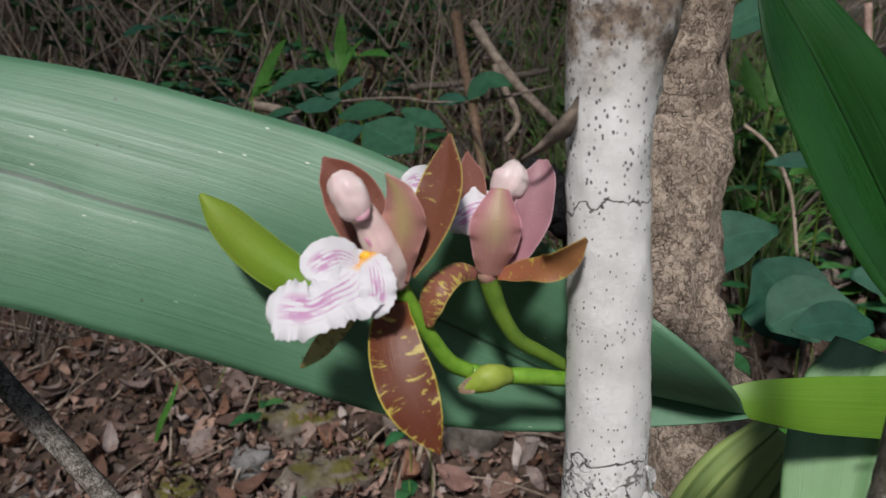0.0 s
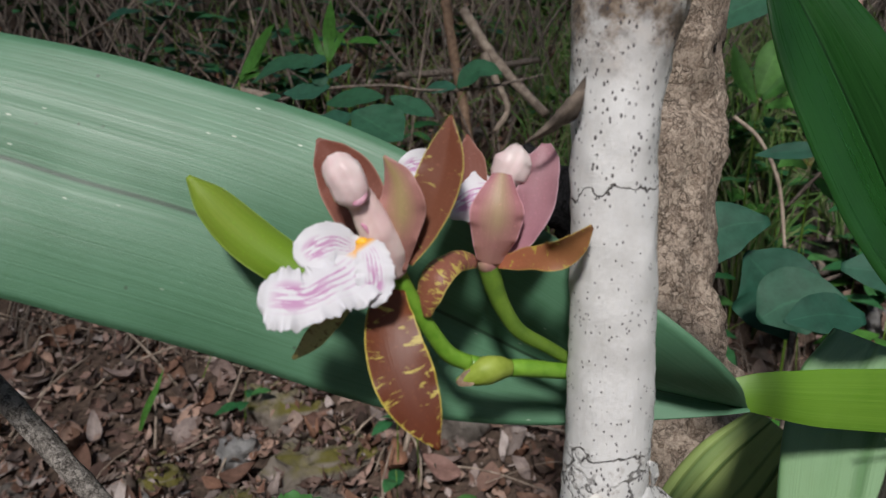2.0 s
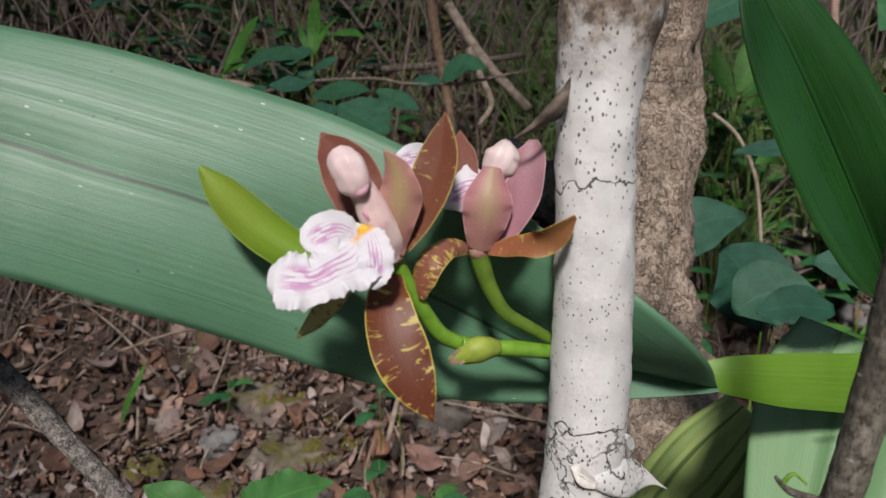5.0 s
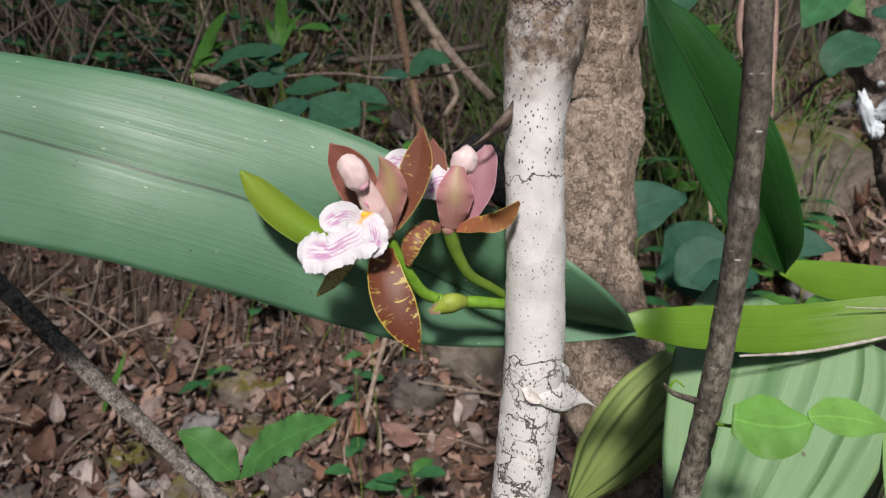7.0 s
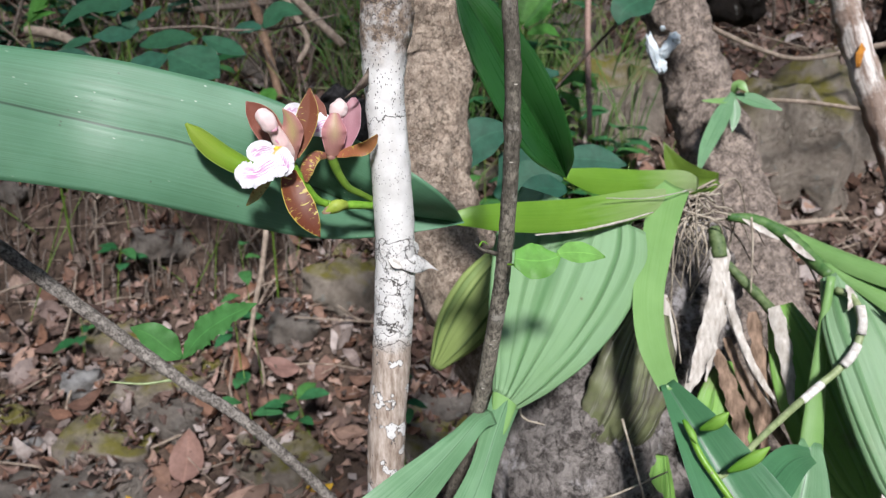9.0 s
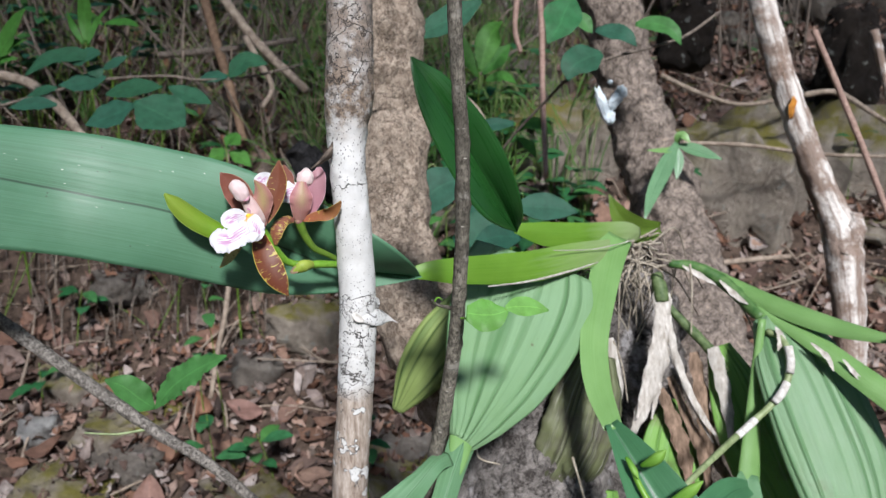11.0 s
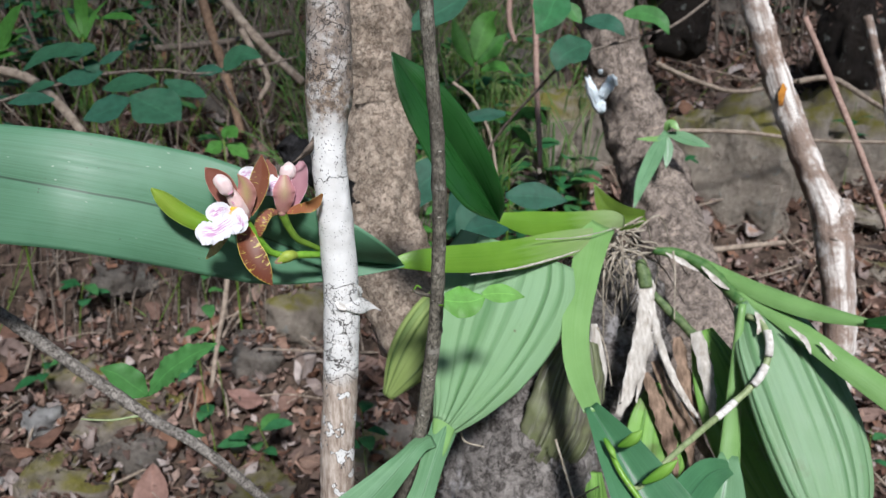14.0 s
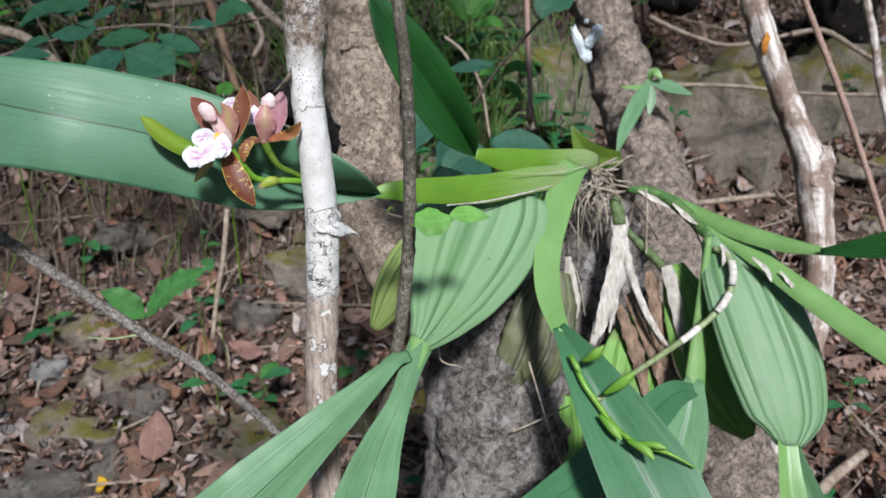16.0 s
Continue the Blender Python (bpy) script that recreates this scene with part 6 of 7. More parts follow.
stone(0.32, 1.12, (0.11, 0.08, 0.05), "stone_moss", 0.5, 6.0)
# lumps added for dark hollows; the hollow's shade is their near-black colour
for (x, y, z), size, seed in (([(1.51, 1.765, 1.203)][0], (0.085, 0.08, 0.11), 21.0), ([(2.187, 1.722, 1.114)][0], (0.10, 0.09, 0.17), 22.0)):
    stone(x, y, size, "stone_dark", 0.2, seed, z, "near-black round lump standing in for a dark hollow in the bank")
stone(2.0, 2.9, (0.7, 0.4, 0.4), "stone", 0.25, 7.0, None, "dark boulder under the bank")
stone(2.9, 2.7, (0.5, 0.4, 0.45), "stone", 0.25, 8.0, None, "dark boulder under the bank")
stone(1.25, 2.75, (0.4, 0.3, 0.25), "stone", 0.25, 9.0)
stone(0.62, 1.75, (0.14, 0.1, 0.07), "stone_moss", 0.5, 10.0)
for x, y, w, seed, skin in ((-0.43, 1.49, 0.050, 30.0, "stone_pale"), (-0.22, 1.32, 0.065, 31.0, "stone"), (-0.35, 1.58, 0.075, 32.0, "stone_moss"), (0.06, 1.52, 0.07, 33.0, "stone"), (0.14, 1.76, 0.10, 34.0, "stone_moss"), (-0.37, 1.17, 0.085, 35.0, "stone"), (-0.55, 1.35, 0.05, 38.0, "stone_pale")):
    stone(x, y, (w * 1.15, w * 0.9, w * 0.75), skin, 0.45, seed)
rng = random.Random(11)
for k in range(52):
    y = rng.uniform(0.75, 2.9)
    x = rng.uniform(-1.1, 2.6)
    if x > 0.2 and y < 1.0:
        continue
    s = rng.uniform(0.025, 0.08)
    stone(x, y, (s * rng.uniform(0.9, 1.5), s, s * rng.uniform(0.5, 0.8)), ("stone", "stone_moss", "stone", "stone_pale", "stone", "stone_moss", "stone")[k % 7], 0.42, 12.0 + k)


# ---- fallen leaves ----
def small_leaf(centre, length, wide, turn, curl, nv=6, nu=4):
    """Verts, faces and uvs of one thin curled leaf."""
    verts, uvs, faces = [], [], []
    for i in range(nv + 1):
        v = i / nv
        w = wide * (math.sin(math.pi * min(1.0, v ** 0.8 * 0.97 + 0.02)) ** 0.8)
        for j in range(nu + 1):
            u = 2 * j / nu - 1
            p = Vector((u * w, (v - 0.5) * length, curl * length * ((v - 0.5) ** 2 * 1.6 + 0.5 * u * u * wide / length) + 0.004 * math.sin(7 * v + 3 * u)))
            verts.append(centre + turn @ p)
            uvs.append((j / nu, v))
    for i in range(nv):
        for j in range(nu):
            a = i * (nu + 1) + j
            faces.append((a, a + 1, a + nu + 2, a + nu + 1))
    return verts, faces, uvs


def slope_turn(x, y, spin, tip):
    e = 0.05
    n = Vector((ground_height(x - e, y) - ground_height(x + e, y), ground_height(x, y - e) - ground_height(x, y + e), 2 * e)).normalized()
    return (n.to_track_quat("Z", "Y").to_matrix()) @ Euler((tip[0], tip[1], spin)).to_matrix()


def on_scarp(x, y):
    """The steep strip of the bank, thinned of leaves so that dark soil stands in for shade."""
    return 1.68 < y + 0.18 * x < 1.83 and x < 0.9


rng = random.Random(21)
pieces = []
for k in range(12500):
    y = 0.35 + 3.0 * rng.random() ** 1.1
    x = rng.uniform(-1.5, 1.2 + 0.9 * y)
    # fewer leaves here: the bared dark soil imitates the shaded recess
    if on_scarp(x, y) and rng.random() < 0.75:
        continue
    L = 0.022 + 0.075 * rng.random() ** 2.0
    t = slope_turn(x, y, rng.uniform(0, 6.28), (rng.gauss(0, 0.38), rng.gauss(0, 0.38)))
    pieces.append(small_leaf(Vector((x, y, ground_height(x, y) + rng.uniform(0.004, 0.03))), L, L * rng.uniform(0.10, 0.34), t, rng.gauss(0.15, 0.6), 5, 3))
for k in range(24000):
    y = 0.5 + 2.6 * rng.random() ** 1.2
    x = rng.uniform(-1.4, 1.0 + 0.9 * y)
    L = rng.uniform(0.006, 0.034)
    t = slope_turn(x, y, rng.uniform(0, 6.28), (rng.gauss(0, 0.5), rng.gauss(0, 0.5)))
    pieces.append(small_leaf(Vector((x, y, ground_height(x, y) + rng.uniform(0.003, 0.038))), L, L * rng.uniform(0.06, 0.4), t, rng.gauss(0.2, 0.9), 2, 1))
for c, size in STONES:
    if size[0] < 0.2:
        for k in range(int(24 + 620 * size[0])):
            a, d = rng.uniform(0, 6.28), 0.95 * rng.random() ** 0.5
            x, y, L = c.x + size[0] * d * math.cos(a), c.y + size[1] * d * math.sin(a), rng.uniform(0.010, 0.05)
            z = c.z + size[2] * (1 - d ** 3) ** 0.5 * 1.0 + 0.006
            t = Euler((rng.gauss(0, 0.4) - 0.5 * d * math.sin(a), rng.gauss(0, 0.4) + 0.5 * d * math.cos(a), rng.uniform(0, 6.28))).to_matrix()
            pieces.append(small_leaf(Vector((x, y, z)), L, L * rng.uniform(0.12, 0.32), t, rng.gauss(0.2, 0.9), 3, 2))
for k in range(5200):
    x, y = rng.uniform(-4.5, 5.5), rng.uniform(-4.0, 4.0)
    if -1.4 < x < 1.5 + 0.9 * y and y > 0.4:
        continue
    L = rng.uniform(0.04, 0.11)
    t = slope_turn(x, y, rng.uniform(0, 6.28), (rng.gauss(0, 0.4), rng.gauss(0, 0.4)))
    pieces.append(small_leaf(Vector((x, y, ground_height(x, y) + rng.uniform(0.004, 0.03))), L, L * rng.uniform(0.12, 0.32), t, rng.gauss(0.2, 0.9), 3, 2))
lone("leaf_litter", joined(pieces), "litter", "layer of dead brown leaves covering the forest floor", "leaf litter", (0, 0, 0), "", "stuff")
for k in range(80):
    y = rng.uniform(0.8, 2.0)
    x = rng.uniform(-0.8, 1.3)
    L = rng.uniform(0.045, 0.10)
    t = slope_turn(x, y, rng.uniform(0, 6.28), (rng.gauss(0, 0.2), rng.gauss(0, 0.2)))
    lone("fallen_leaf", small_leaf(Vector((x, y, ground_height(x, y) + 0.03)), L, L * rng.uniform(0.2, 0.3), t, rng.uniform(-0.2, 0.7), 8, 4), "litter_one", "dry tan fallen leaf on the forest floor", "fallen leaf", None, "fallen leaves")
for x, y, L, spin in ((-0.19, 1.17, 0.115, 0.15), (0.02, 1.36, 0.09, 1.2)):
    lone("fallen_leaf", small_leaf(Vector((x, y, ground_height(x, y) + 0.045)), L, L * 0.30, slope_turn(x, y, spin, (0.15, 0.1)), 0.25, 10, 6), "litter_big", "broad pinkish-brown fallen leaf on the forest floor", "fallen leaf", None, "fallen leaves")
for x, y in ((0.06, 1.04), (0.1, 1.5), (-0.3, 1.1)):
    lone("fallen_leaf", small_leaf(Vector((x, y, ground_height(x, y) + 0.035)), 0.055, 0.013, slope_turn(x, y, x * 30, (0.3, 0.2)), 0.5, 8, 4), "yellow_leaf", "yellow fallen leaf on the forest floor", "fallen leaf", None, "fallen leaves")

# dry twigs on the ground
pieces = []
for k in range(800):
    y = 0.5 + 2.8 * rng.random()
    x = rng.uniform(-1.4, 2.8)
    a = rng.uniform(0, 6.28)
    L = rng.uniform(0.06, 0.4)
    z = ground_height(x, y) + 0.012
    x2, y2 = x + L * math.cos(a), y + 0.6 * L * math.sin(a)
    z2 = ground_height(x2, y2) + rng.uniform(0.01, 0.10)
    xm, ym = (x + x2) / 2 + rng.gauss(0, 0.02), (y + y2) / 2
    r = rng.uniform(0.0010, 0.0040)
    pieces.append(tube([(x, y, z), (xm, ym, (z + z2) / 2 + rng.gauss(0.01, 0.012)), (x2, y2, z2)], [r, r * 0.9, r * 0.5], 6, 7))
lone("dead_twigs", joined(pieces), "dry_twig", "scattered thin dry twigs on the ground", "twigs", (0, 0, 0), "", "stuff")

# brush of thin dry stems and green stems at the top of the bank
def brush(n, x0, x1, y0, y1, seed, high=(0.3, 1.1), lean=0.5, r0=0.0012, r1=0.005):
    rr = random.Random(seed)
    out = []
    for k in range(n):
        x, y = rr.uniform(x0, x1), rr.uniform(y0, y1)
        z = ground_height(x, y)
        h, dx, r = rr.uniform(*high), rr.gauss(0, lean), rr.uniform(r0, r1)
        out.append(tube([(x, y, z - 0.02), (x + 0.4 * dx * h + rr.gauss(0, 0.02), y + rr.gauss(0, 0.05), z + 0.5 * h), (x + dx * h, y + rr.gauss(0, 0.1), z + h)], [r, r * 0.9, r * 0.5], 6, 9))
    return joined(out)


pieces = []
rr = random.Random(77)
for k in range(420):
    x = rr.uniform(-1.3, 0.9)
    y = rr.uniform(1.66, 1.98) - 0.18 * x
    z = ground_height(x, y)
    drop, side = rr.uniform(0.04, 0.20), rr.gauss(0, 0.035)
    r = rr.uniform(0.0008, 0.0032)
    pieces.append(tube([(x, y, z + 0.01), (x + 0.5 * side, y - 0.06, z + rr.uniform(-0.01, 0.04)), (x + side, y - rr.uniform(0.08, 0.14), z - drop)], [r, r * 0.9, r * 0.5], 6, 8))
lone("hanging_roots", joined(pieces), "twig_dark", "thin dark roots and dead stems hanging over the bare bank", "roots", (0, 0, 0), "", "stuff")

for k in range(110):
    lone("dry_stem_plant", brush(1, -1.4, 0.8, 1.7, 2.9, 500 + k, (0.25, 1.0), 0.6, 0.0012, 0.0045), "dry_twig" if k % 2 else "twig_dark", "thin leaning dry plant stem on the bank", "dry plant", None, "dry plant stems")
lone("dark_brush", brush(700, -2.2, 3.4, 2.1, 3.4, 32, (0.3, 1.3), 0.5, 0.0015, 0.006), "twig_dark", "tangle of dark thin stems on the bank", "brush", (0, 0, 0), "", "stuff")
lone("green_stems", brush(310, -0.6, 1.6, 1.6, 3.0, 33, (0.1, 0.6), 0.7, 0.0006, 0.0016), "stalk_olive", "thin green stems rising from the bank", "stems", (0, 0, 0), "", "stuff")

# a few named sticks on the bank
for pts, r, skin, label in (
    ([(0.0271, 1.99, 1.337), (0.0499, 1.942, 1.198), (0.0743, 1.899, 1.074), (0.0978, 1.789, 0.9084)], 0.014, "orange_stem", "orange-brown leaning dry stem"),
    ([(0.0706, 1.853, 1.295), (0.1254, 1.809, 1.206), (0.1755, 1.772, 1.139), (0.2572, 1.662, 1.043)], 0.013, "dry_twig", "pale bent dry branch on the bank"),
    ([(0.1146, 1.695, 1.179), (0.1417, 1.668, 1.116), (0.1662, 1.642, 1.054), (0.1394, 1.637, 1.005)], 0.008, "dry_twig", "pale bent dry branch on the bank"),
    ([(-0.4799, 1.211, 0.1643), (-0.403, 1.255, 0.2075), (-0.2971, 1.315, 0.2627)], 0.012, "dry_twig", "pale dead stick on the leaf litter"),
    ([(1.067, 0.6094, 0.1298), (1.157, 0.6388, 0.1432), (1.261, 0.6632, 0.1571)], 0.012, "dry_twig", "pale dead stick on the leaf litter"),
    ([(1.287, 1.581, 1.071), (1.39, 1.526, 1.017), (1.512, 1.473, 0.9845), (1.707, 1.418, 1.018)], 0.007, "dry_twig", "pale bent dry branch on the bank"),
    ([(1.593, 1.344, 1.015), (1.684, 1.315, 1.02), (1.767, 1.267, 0.9641), (1.822, 1.234, 0.9244)], 0.008, "dry_twig", "pale bent dry branch on the bank"),
    ([(1.244, 1.421, 0.8886), (1.424, 1.356, 0.8801), (1.601, 1.286, 0.855), (1.823, 1.206, 0.8437)], 0.006, "dry_twig", "thin dry twig across the boulders"),
    ([(1.211, 1.22, 0.594), (1.312, 1.188, 0.6025), (1.413, 1.156, 0.6095)], 0.008, "dry_twig", "thin dry twig on the bank"),
    ([(-0.0993, 1.978, 1.139), (0.0828, 1.919, 1.154), (0.266, 1.861, 1.178)], 0.010, "twig_dark", "dark thin dry branch over the bank"),
    ([(-0.5297, 2.006, 1.094), (-0.4322, 1.966, 1.07), (-0.3461, 1.86, 0.9978), (-0.2911, 1.767, 0.9303)], 0.014, "dry_twig", "pale bent dry branch on the bank"),
    ([(0.7266, 1.395, 1.262), (0.7144, 1.377, 1.183), (0.7216, 1.359, 1.131)], 0.007, "pink_stem", "thin pinkish hanging dry stem"),
    ([(0.7296, 1.281, 1.251), (0.724, 1.255, 1.153), (0.7147, 1.23, 1.054), (0.679, 1.134, 0.8642)], 0.007, "pink_stem", "thin pinkish upright dry stem"),
    ([(0.5356, 1.29, 1.045), (0.5737, 1.266, 1.007), (0.6019, 1.236, 0.9326), (0.6081, 1.202, 0.8214)], 0.0036, "dry_twig", "thin drooping dry stem"),
    ([(0.0185, 1.331, 0.6894), (-0.0019, 1.304, 0.5926), (-0.0266, 1.284, 0.5082), (-0.0506, 1.259, 0.4116)], 0.006, "dry_twig", "thin upright dry stem"),
):
    lone("dry_branch", tube(pts, [r, r * 0.95, r * 0.8], 10, 36, r * 0.12, 60.0), skin, label, "branch", None, "dry branches")


# ---- small herbs on the bank ----
def herb(x, y, high, count, size, seed, skin="herb_leaf"):
    rr = random.Random(seed)
    z = ground_height(x, y)
    h = thing("herb", (x, y, z), "small green herb with oval leaves growing through litter", "herb", "ground herbs")
    top = Vector((x + rr.gauss(0, 0.02), y + rr.gauss(0, 0.02), z + high))
    part("stem", tube([(x, y, z - 0.01), ((x + top.x) / 2, (y + top.y) / 2 + 0.005, z + high * 0.55), top], [0.0014, 0.0012, 0.0008], 6, 10), "stalk_olive", h)
    for k in range(count):
        a = 6.283 * k / count + rr.uniform(-0.4, 0.4)
        at = top - Vector((0, 0, high * rr.uniform(0, 0.5)))
        d = Vector((math.cos(a), math.sin(a), rr.uniform(-0.2, 0.35)))
        L = size * rr.uniform(0.75, 1.2)
        part("leaf", blade([at + d * 0.01, at + d * (0.01 + L * 0.35) + Vector((0, 0, 0.004)), at + d * (0.01 + L * 0.7), at + d * (0.01 + L) - Vector((0, 0, 0.12 * L))], [0.0015, L * 0.24, L * 0.2, 0.0006], (0.05, -0.25, 0.97), 0.12, 0.0, 0.05, 2, 0.0006, 6, 10), skin, h)
    return h


for k, (px, n, s, hi) in enumerate((([(0.0718, 1.139, 0.3487)][0], 6, 0.065, 0.05), ([(-0.051, 1.147, 0.408)][0], 4, 0.06, 0.06), ([(-0.069, 1.387, 0.4411)][0], 5, 0.055, 0.06), ([(-0.3649, 1.69, 0.541)][0], 7, 0.05, 0.07), ([(-0.0236, 1.371, 0.6031)][0], 4, 0.05, 0.08), ([(0.2221, 0.9502, 0.4342)][0], 5, 0.055, 0.05), ([(0.295, 0.8271, 0.3112)][0], 4, 0.05, 0.04), ([(1.316, 0.7396, 0.2728)][0], 4, 0.05, 0.04), ([(1.392, 1.554, 0.7764)][0], 4, 0.06, 0.08), ([(1.997, 1.503, 0.9122)][0], 5, 0.06, 0.08), ([(0.8374, 1.54, 0.7506)][0], 6, 0.06, 0.12), ([(0.0593, 1.959, 0.8784)][0], 7, 0.06, 0.1), ([(-0.1748, 2.366, 1.252)][0], 6, 0.09, 0.15), ([(1.109, 0.6481, 0.1219)][0], 4, 0.05, 0.03), ([(-0.4226, 1.506, 0.4325)][0], 4, 0.05, 0.05))):
    x, y, z = px
    herb(x, y, max(0.03, min(0.5, z - ground_height(x, y) + 0.02)) if z > ground_height(x, y) else hi, n, s, 40 + k)
rng = random.Random(71)
for k in range(34):
    y = rng.uniform(1.7, 3.4)
    herb(rng.uniform(-1.3, 2.6), y, rng.uniform(0.05, 0.35), rng.randint(5, 9), rng.uniform(0.05, 0.10), 100 + k)

for k in range(16):
    herb(rng.uniform(0.45, 1.15), rng.uniform(1.5, 2.3), rng.uniform(0.15, 0.55), rng.randint(6, 10), rng.uniform(0.06, 0.10), 300 + k)
for k in range(10):
    herb(rng.uniform(-1.0, 0.1), rng.uniform(2.0, 2.7), rng.uniform(0.15, 0.6), rng.randint(6, 10), rng.uniform(0.07, 0.11), 340 + k)

rng = random.Random(72)
for k in range(26):
    herb(rng.uniform(-1.9, 0.15), rng.uniform(1.95, 2.9), rng.uniform(0.15, 0.65), rng.randint(6, 10), rng.uniform(0.08, 0.15), 400 + k, "shrub_leaf" if k % 3 else "herb_leaf")
for k in range(18):
    herb(rng.uniform(0.42, 0.95), rng.uniform(1.25, 1.9), rng.uniform(0.10, 0.45), rng.randint(5, 9), rng.uniform(0.06, 0.11), 440 + k, "bank_leaf" if k % 2 else "herb_leaf")

# broad-bladed plants at the top of the bank
for blades in (
    (([(-0.4718, 1.771, 1.111), (-0.4342, 1.772, 1.163), (-0.4031, 1.752, 1.207), (-0.3721, 1.73, 1.243)], 0.024), ([(-0.482, 1.8, 1.125), (-0.4427, 1.77, 1.143), (-0.4154, 1.765, 1.16), (-0.3817, 1.734, 1.171)], 0.016), ([(-0.4913, 1.796, 1.098), (-0.4449, 1.765, 1.124), (-0.4059, 1.753, 1.129)], 0.014)),
    (([(-0.2665, 1.825, 1.168), (-0.2624, 1.837, 1.218), (-0.2573, 1.827, 1.264), (-0.2536, 1.817, 1.31)], 0.016), ([(-0.2617, 1.821, 1.162), (-0.2354, 1.828, 1.217), (-0.1953, 1.803, 1.256)], 0.009), ([(-0.2722, 1.826, 1.165), (-0.2909, 1.844, 1.204), (-0.301, 1.837, 1.245)], 0.009)),
    (([(-0.2204, 1.877, 1.217), (-0.1922, 1.869, 1.221), (-0.1638, 1.847, 1.218), (-0.1366, 1.824, 1.208)], 0.013), ([(-0.2277, 1.879, 1.214), (-0.2466, 1.891, 1.232), (-0.2571, 1.889, 1.251)], 0.010)),
    (([(0.7034, 1.571, 1.086), (0.7241, 1.581, 1.144), (0.746, 1.585, 1.188), (0.7663, 1.564, 1.215)], 0.030), ([(0.7097, 1.567, 1.079), (0.753, 1.564, 1.122), (0.7898, 1.561, 1.158)], 0.026), ([(0.6989, 1.569, 1.072), (0.6725, 1.595, 1.131), (0.6592, 1.621, 1.204)], 0.022), ([(0.7152, 1.561, 1.064), (0.7591, 1.548, 1.073), (0.7841, 1.512, 1.056)], 0.020)),
    (([(0.6505, 1.224, 0.9577), (0.6766, 1.22, 0.9756), (0.7013, 1.198, 0.9696), (0.7157, 1.176, 0.9494)], 0.016), ([(0.6445, 1.226, 0.9578), (0.6218, 1.237, 0.9706), (0.5949, 1.233, 0.9596)], 0.014), ([(0.6492, 1.22, 0.9454), (0.6712, 1.207, 0.9264), (0.6817, 1.185, 0.9002)], 0.014)),
    (([(0.0383, 1.538, 0.9233), (0.0454, 1.537, 0.9297), (0.0557, 1.524, 0.9357), (0.0691, 1.506, 0.926)], 0.022), ([(0.0338, 1.538, 0.9169), (0.0168, 1.539, 0.9015), (-0.0072, 1.535, 0.8954)], 0.022), ([(0.0433, 1.532, 0.9101), (0.0674, 1.52, 0.8965), (0.0897, 1.495, 0.8751)], 0.020)),
):
    foot = Vector(blades[0][0][0])
    low = ground_height(foot.x, foot.y + 0.05)
    plant = thing("bank_plant", (foot.x, foot.y + 0.05, low), "leafy bright green plant growing on the bank", "plant", "bank plants")
    part("stem", tube([(foot.x, foot.y + 0.05, low - 0.02), foot * 0.5 + Vector((foot.x, foot.y + 0.05, low)) * 0.5, foot], [0.003, 0.0025, 0.002], 6, 10), "stalk_olive", plant)
    for pts, hw in blades:
        part("leaf", blade(pts, [0.003] + [hw] * (len(pts) - 2) + [0.0006], (-0.1, -0.7, 0.7), 0.15, 0.0, 0.05, 3, 0.0006, 8, 16), "bank_leaf", plant)

lone("grass_blade", blade([(-0.673, 1.540, 0.309), (-0.642, 1.510, 0.375), (-0.613, 1.500, 0.429), (-0.596, 1.510, 0.477)], [0.004, 0.008, 0.007, 0.0006], (-0.2, -0.9, 0.3), 0.3, 0.0, 0.0, 1, 0.0006, 6, 16), "bank_leaf", "broad light green grass blade rising from the litter", "grass")

# grass tufts
pieces = []
for k in range(135):
    y = rng.uniform(2.0, 3.2) if k % 3 == 0 else rng.uniform(1.6, 2.5)
    x = rng.uniform(-1.4, 2.4) if k % 3 == 0 else rng.uniform(0.3, 1.15)
    for j in range(14):
        a = rng.uniform(0, 6.28)
        L = rng.uniform(0.08, 0.34) if k % 3 == 0 else rng.uniform(0.12, 0.48)
        z = ground_height(x, y)
        d = Vector((math.cos(a), math.sin(a), 0)) * L * rng.uniform(0.2, 0.7)
        pieces.append(blade([(x, y, z), (x + d.x * 0.4, y + d.y * 0.4, z + L * 0.7), (x + d.x, y + d.y, z + L * rng.uniform(0.6, 1.0))], [0.0016, 0.0022, 0.0004], (0.1, -0.9, 0.4), 0.0, 0.1, 0.0, 1, 0.0004, 2, 5))
lone("grass", joined(pieces), "grass", "thin tufts of grass among the litter", "grass", (0, 0, 0), "", "stuff")


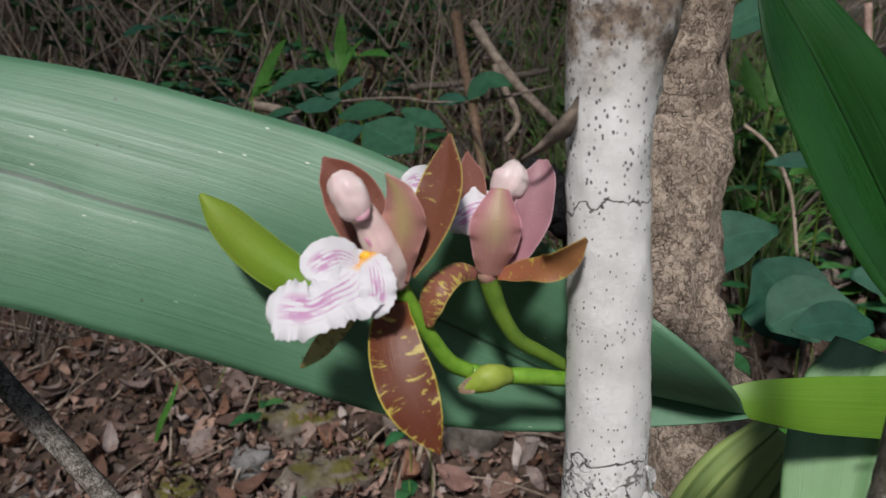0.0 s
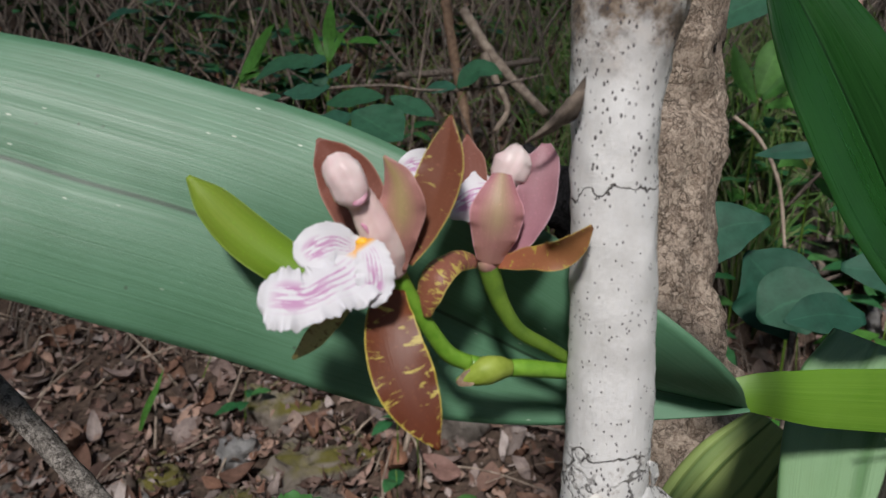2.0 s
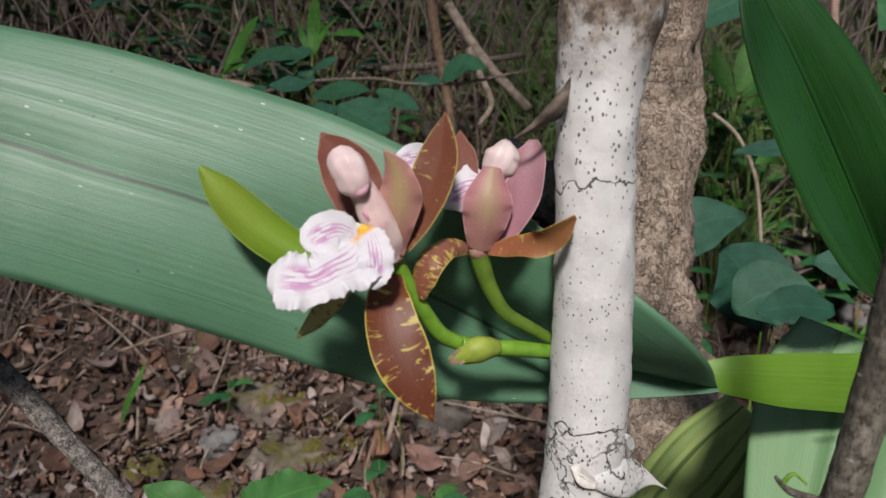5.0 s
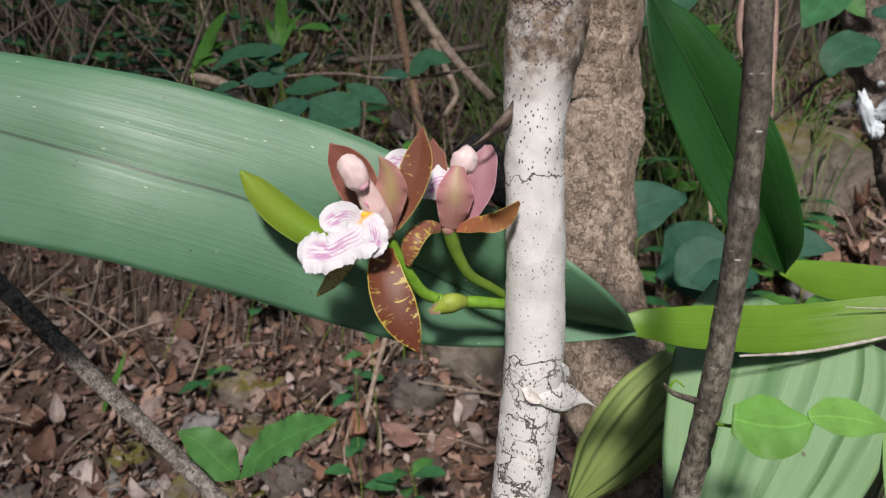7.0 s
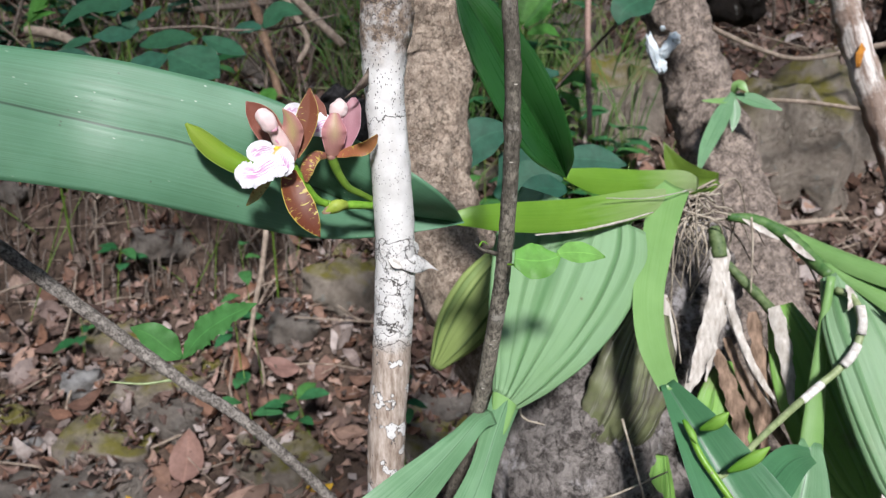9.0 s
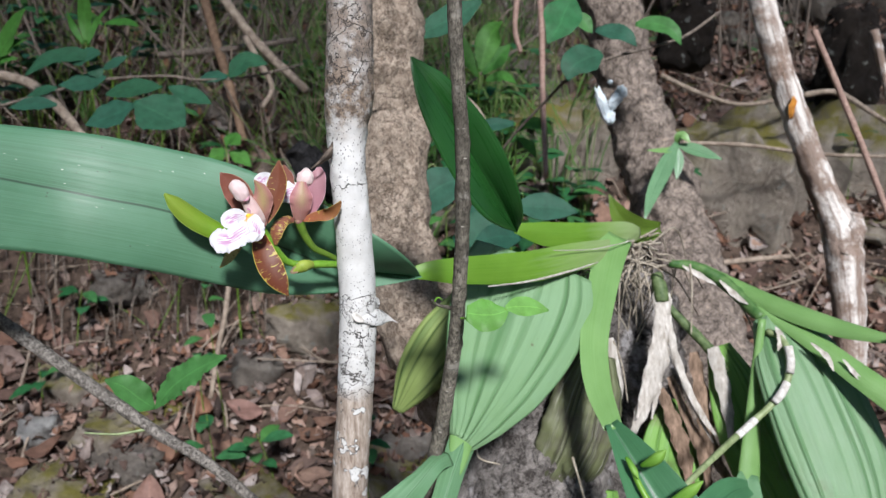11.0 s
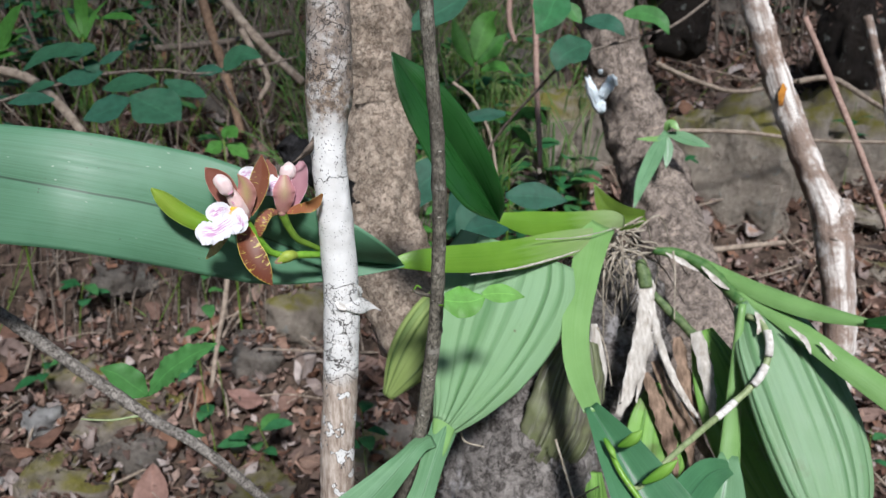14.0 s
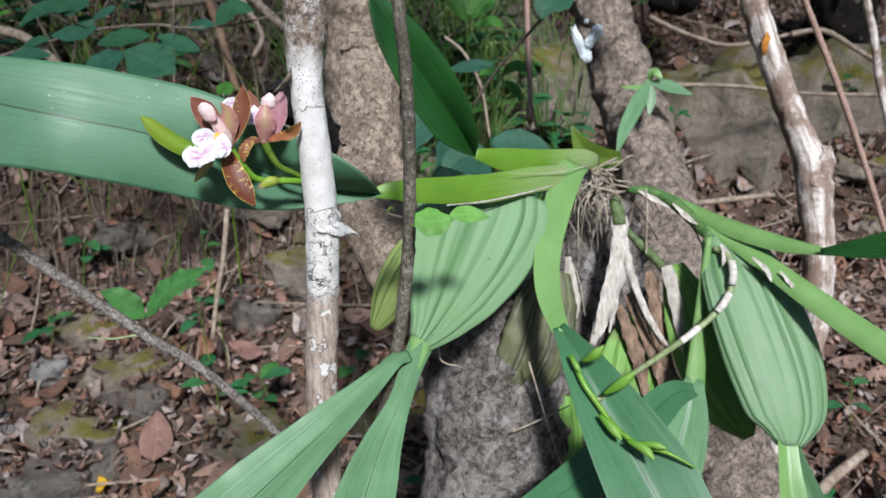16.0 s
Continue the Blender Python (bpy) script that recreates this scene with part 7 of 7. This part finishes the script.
# ---- forest behind and around ----
def leafy_mass(n, place, size, seed):
    rr = random.Random(seed)
    out = []
    for k in range(n):
        c = Vector(place(rr))
        L = size * rr.uniform(0.6, 1.4)
        t = Euler((rr.uniform(-0.9, 0.9), rr.uniform(-0.9, 0.9), rr.uniform(0, 6.28))).to_matrix()
        out.append(small_leaf(c, L, L * rr.uniform(0.2, 0.32), t, rr.uniform(-0.3, 0.4), 3, 2))
    return joined(out)


def thicket(rr):
    s = rr.uniform(2.7, 6.0)
    x = rr.uniform(-3.5, 4.5)
    g = ground_height(x, s)
    return (x, s, g + abs(rr.gauss(0, 0.55)) + 0.05)


lone("undergrowth", leafy_mass(6500, thicket, 0.09, 3), "wood_leaf", "dense dark green undergrowth behind the bank", "undergrowth", (0, 0, 0), "", "stuff")


# foliage added all round, unseen behind the camera, to cut the sky's fill light
def wall_of_leaves(rr):
    a = rr.uniform(-3.14, 3.14)
    d = rr.uniform(7, 12)
    x, y = d * math.sin(a), d * math.cos(a)
    return (x, y, ground_height(x, y) + rr.uniform(0, 6.5))


lone("far_woods", leafy_mass(15000, wall_of_leaves, 0.5, 4), "wood_leaf", "ring of dark forest foliage, added behind the camera too to cut sky light", "woods", (0, 0, 0), "", "stuff")

# trunks of the forest
rng = random.Random(9)
for k in range(32):
    # the last twelve trunks are added behind the camera, out of view
    a = rng.uniform(-1.35, 1.35) if k < 20 else rng.uniform(1.9, 2.7) + (1.75 if k % 2 else 0.0)
    d = rng.uniform(3.4, 9.0)
    x, y = d * math.sin(a), d * math.cos(a)
    z = ground_height(x, y)
    r = rng.uniform(0.03, 0.13)
    lone("forest_tree", tube([(x, y, z - 0.1), (x + rng.gauss(0, 0.15), y, z + 2.0), (x + rng.gauss(0, 0.4), y, z + 5.0), (x + rng.gauss(0, 0.7), y, z + 9.0)], [r * 1.3, r, r * 0.9, r * 0.6], 14, 40, r * 0.12, 9.0), "bark_grey", "grey-brown forest tree trunk around the bank", "tree", (x, y, z), "forest trees")


# unseen leaves added to block light, with a hole that lets the sun in
def canopy(rr):
    while True:
        x, y, z = rr.uniform(-9, 9), rr.uniform(-6, 10), rr.uniform(4.5, 8.0)
        c = Vector((x, y, z)) - Vector((0.55, 0.52, 0.9))
        away = (c - SUN_DIR * c.dot(SUN_DIR)).length
        if away > 1.12:
            return (x, y, z)


lone("tree_canopy", leafy_mass(4600, canopy, 0.42, 6), "wood_leaf", "unseen canopy of dark green leaves added overhead as shade, open towards the sun", "canopy", (0, 0, 0), "", "stuff")
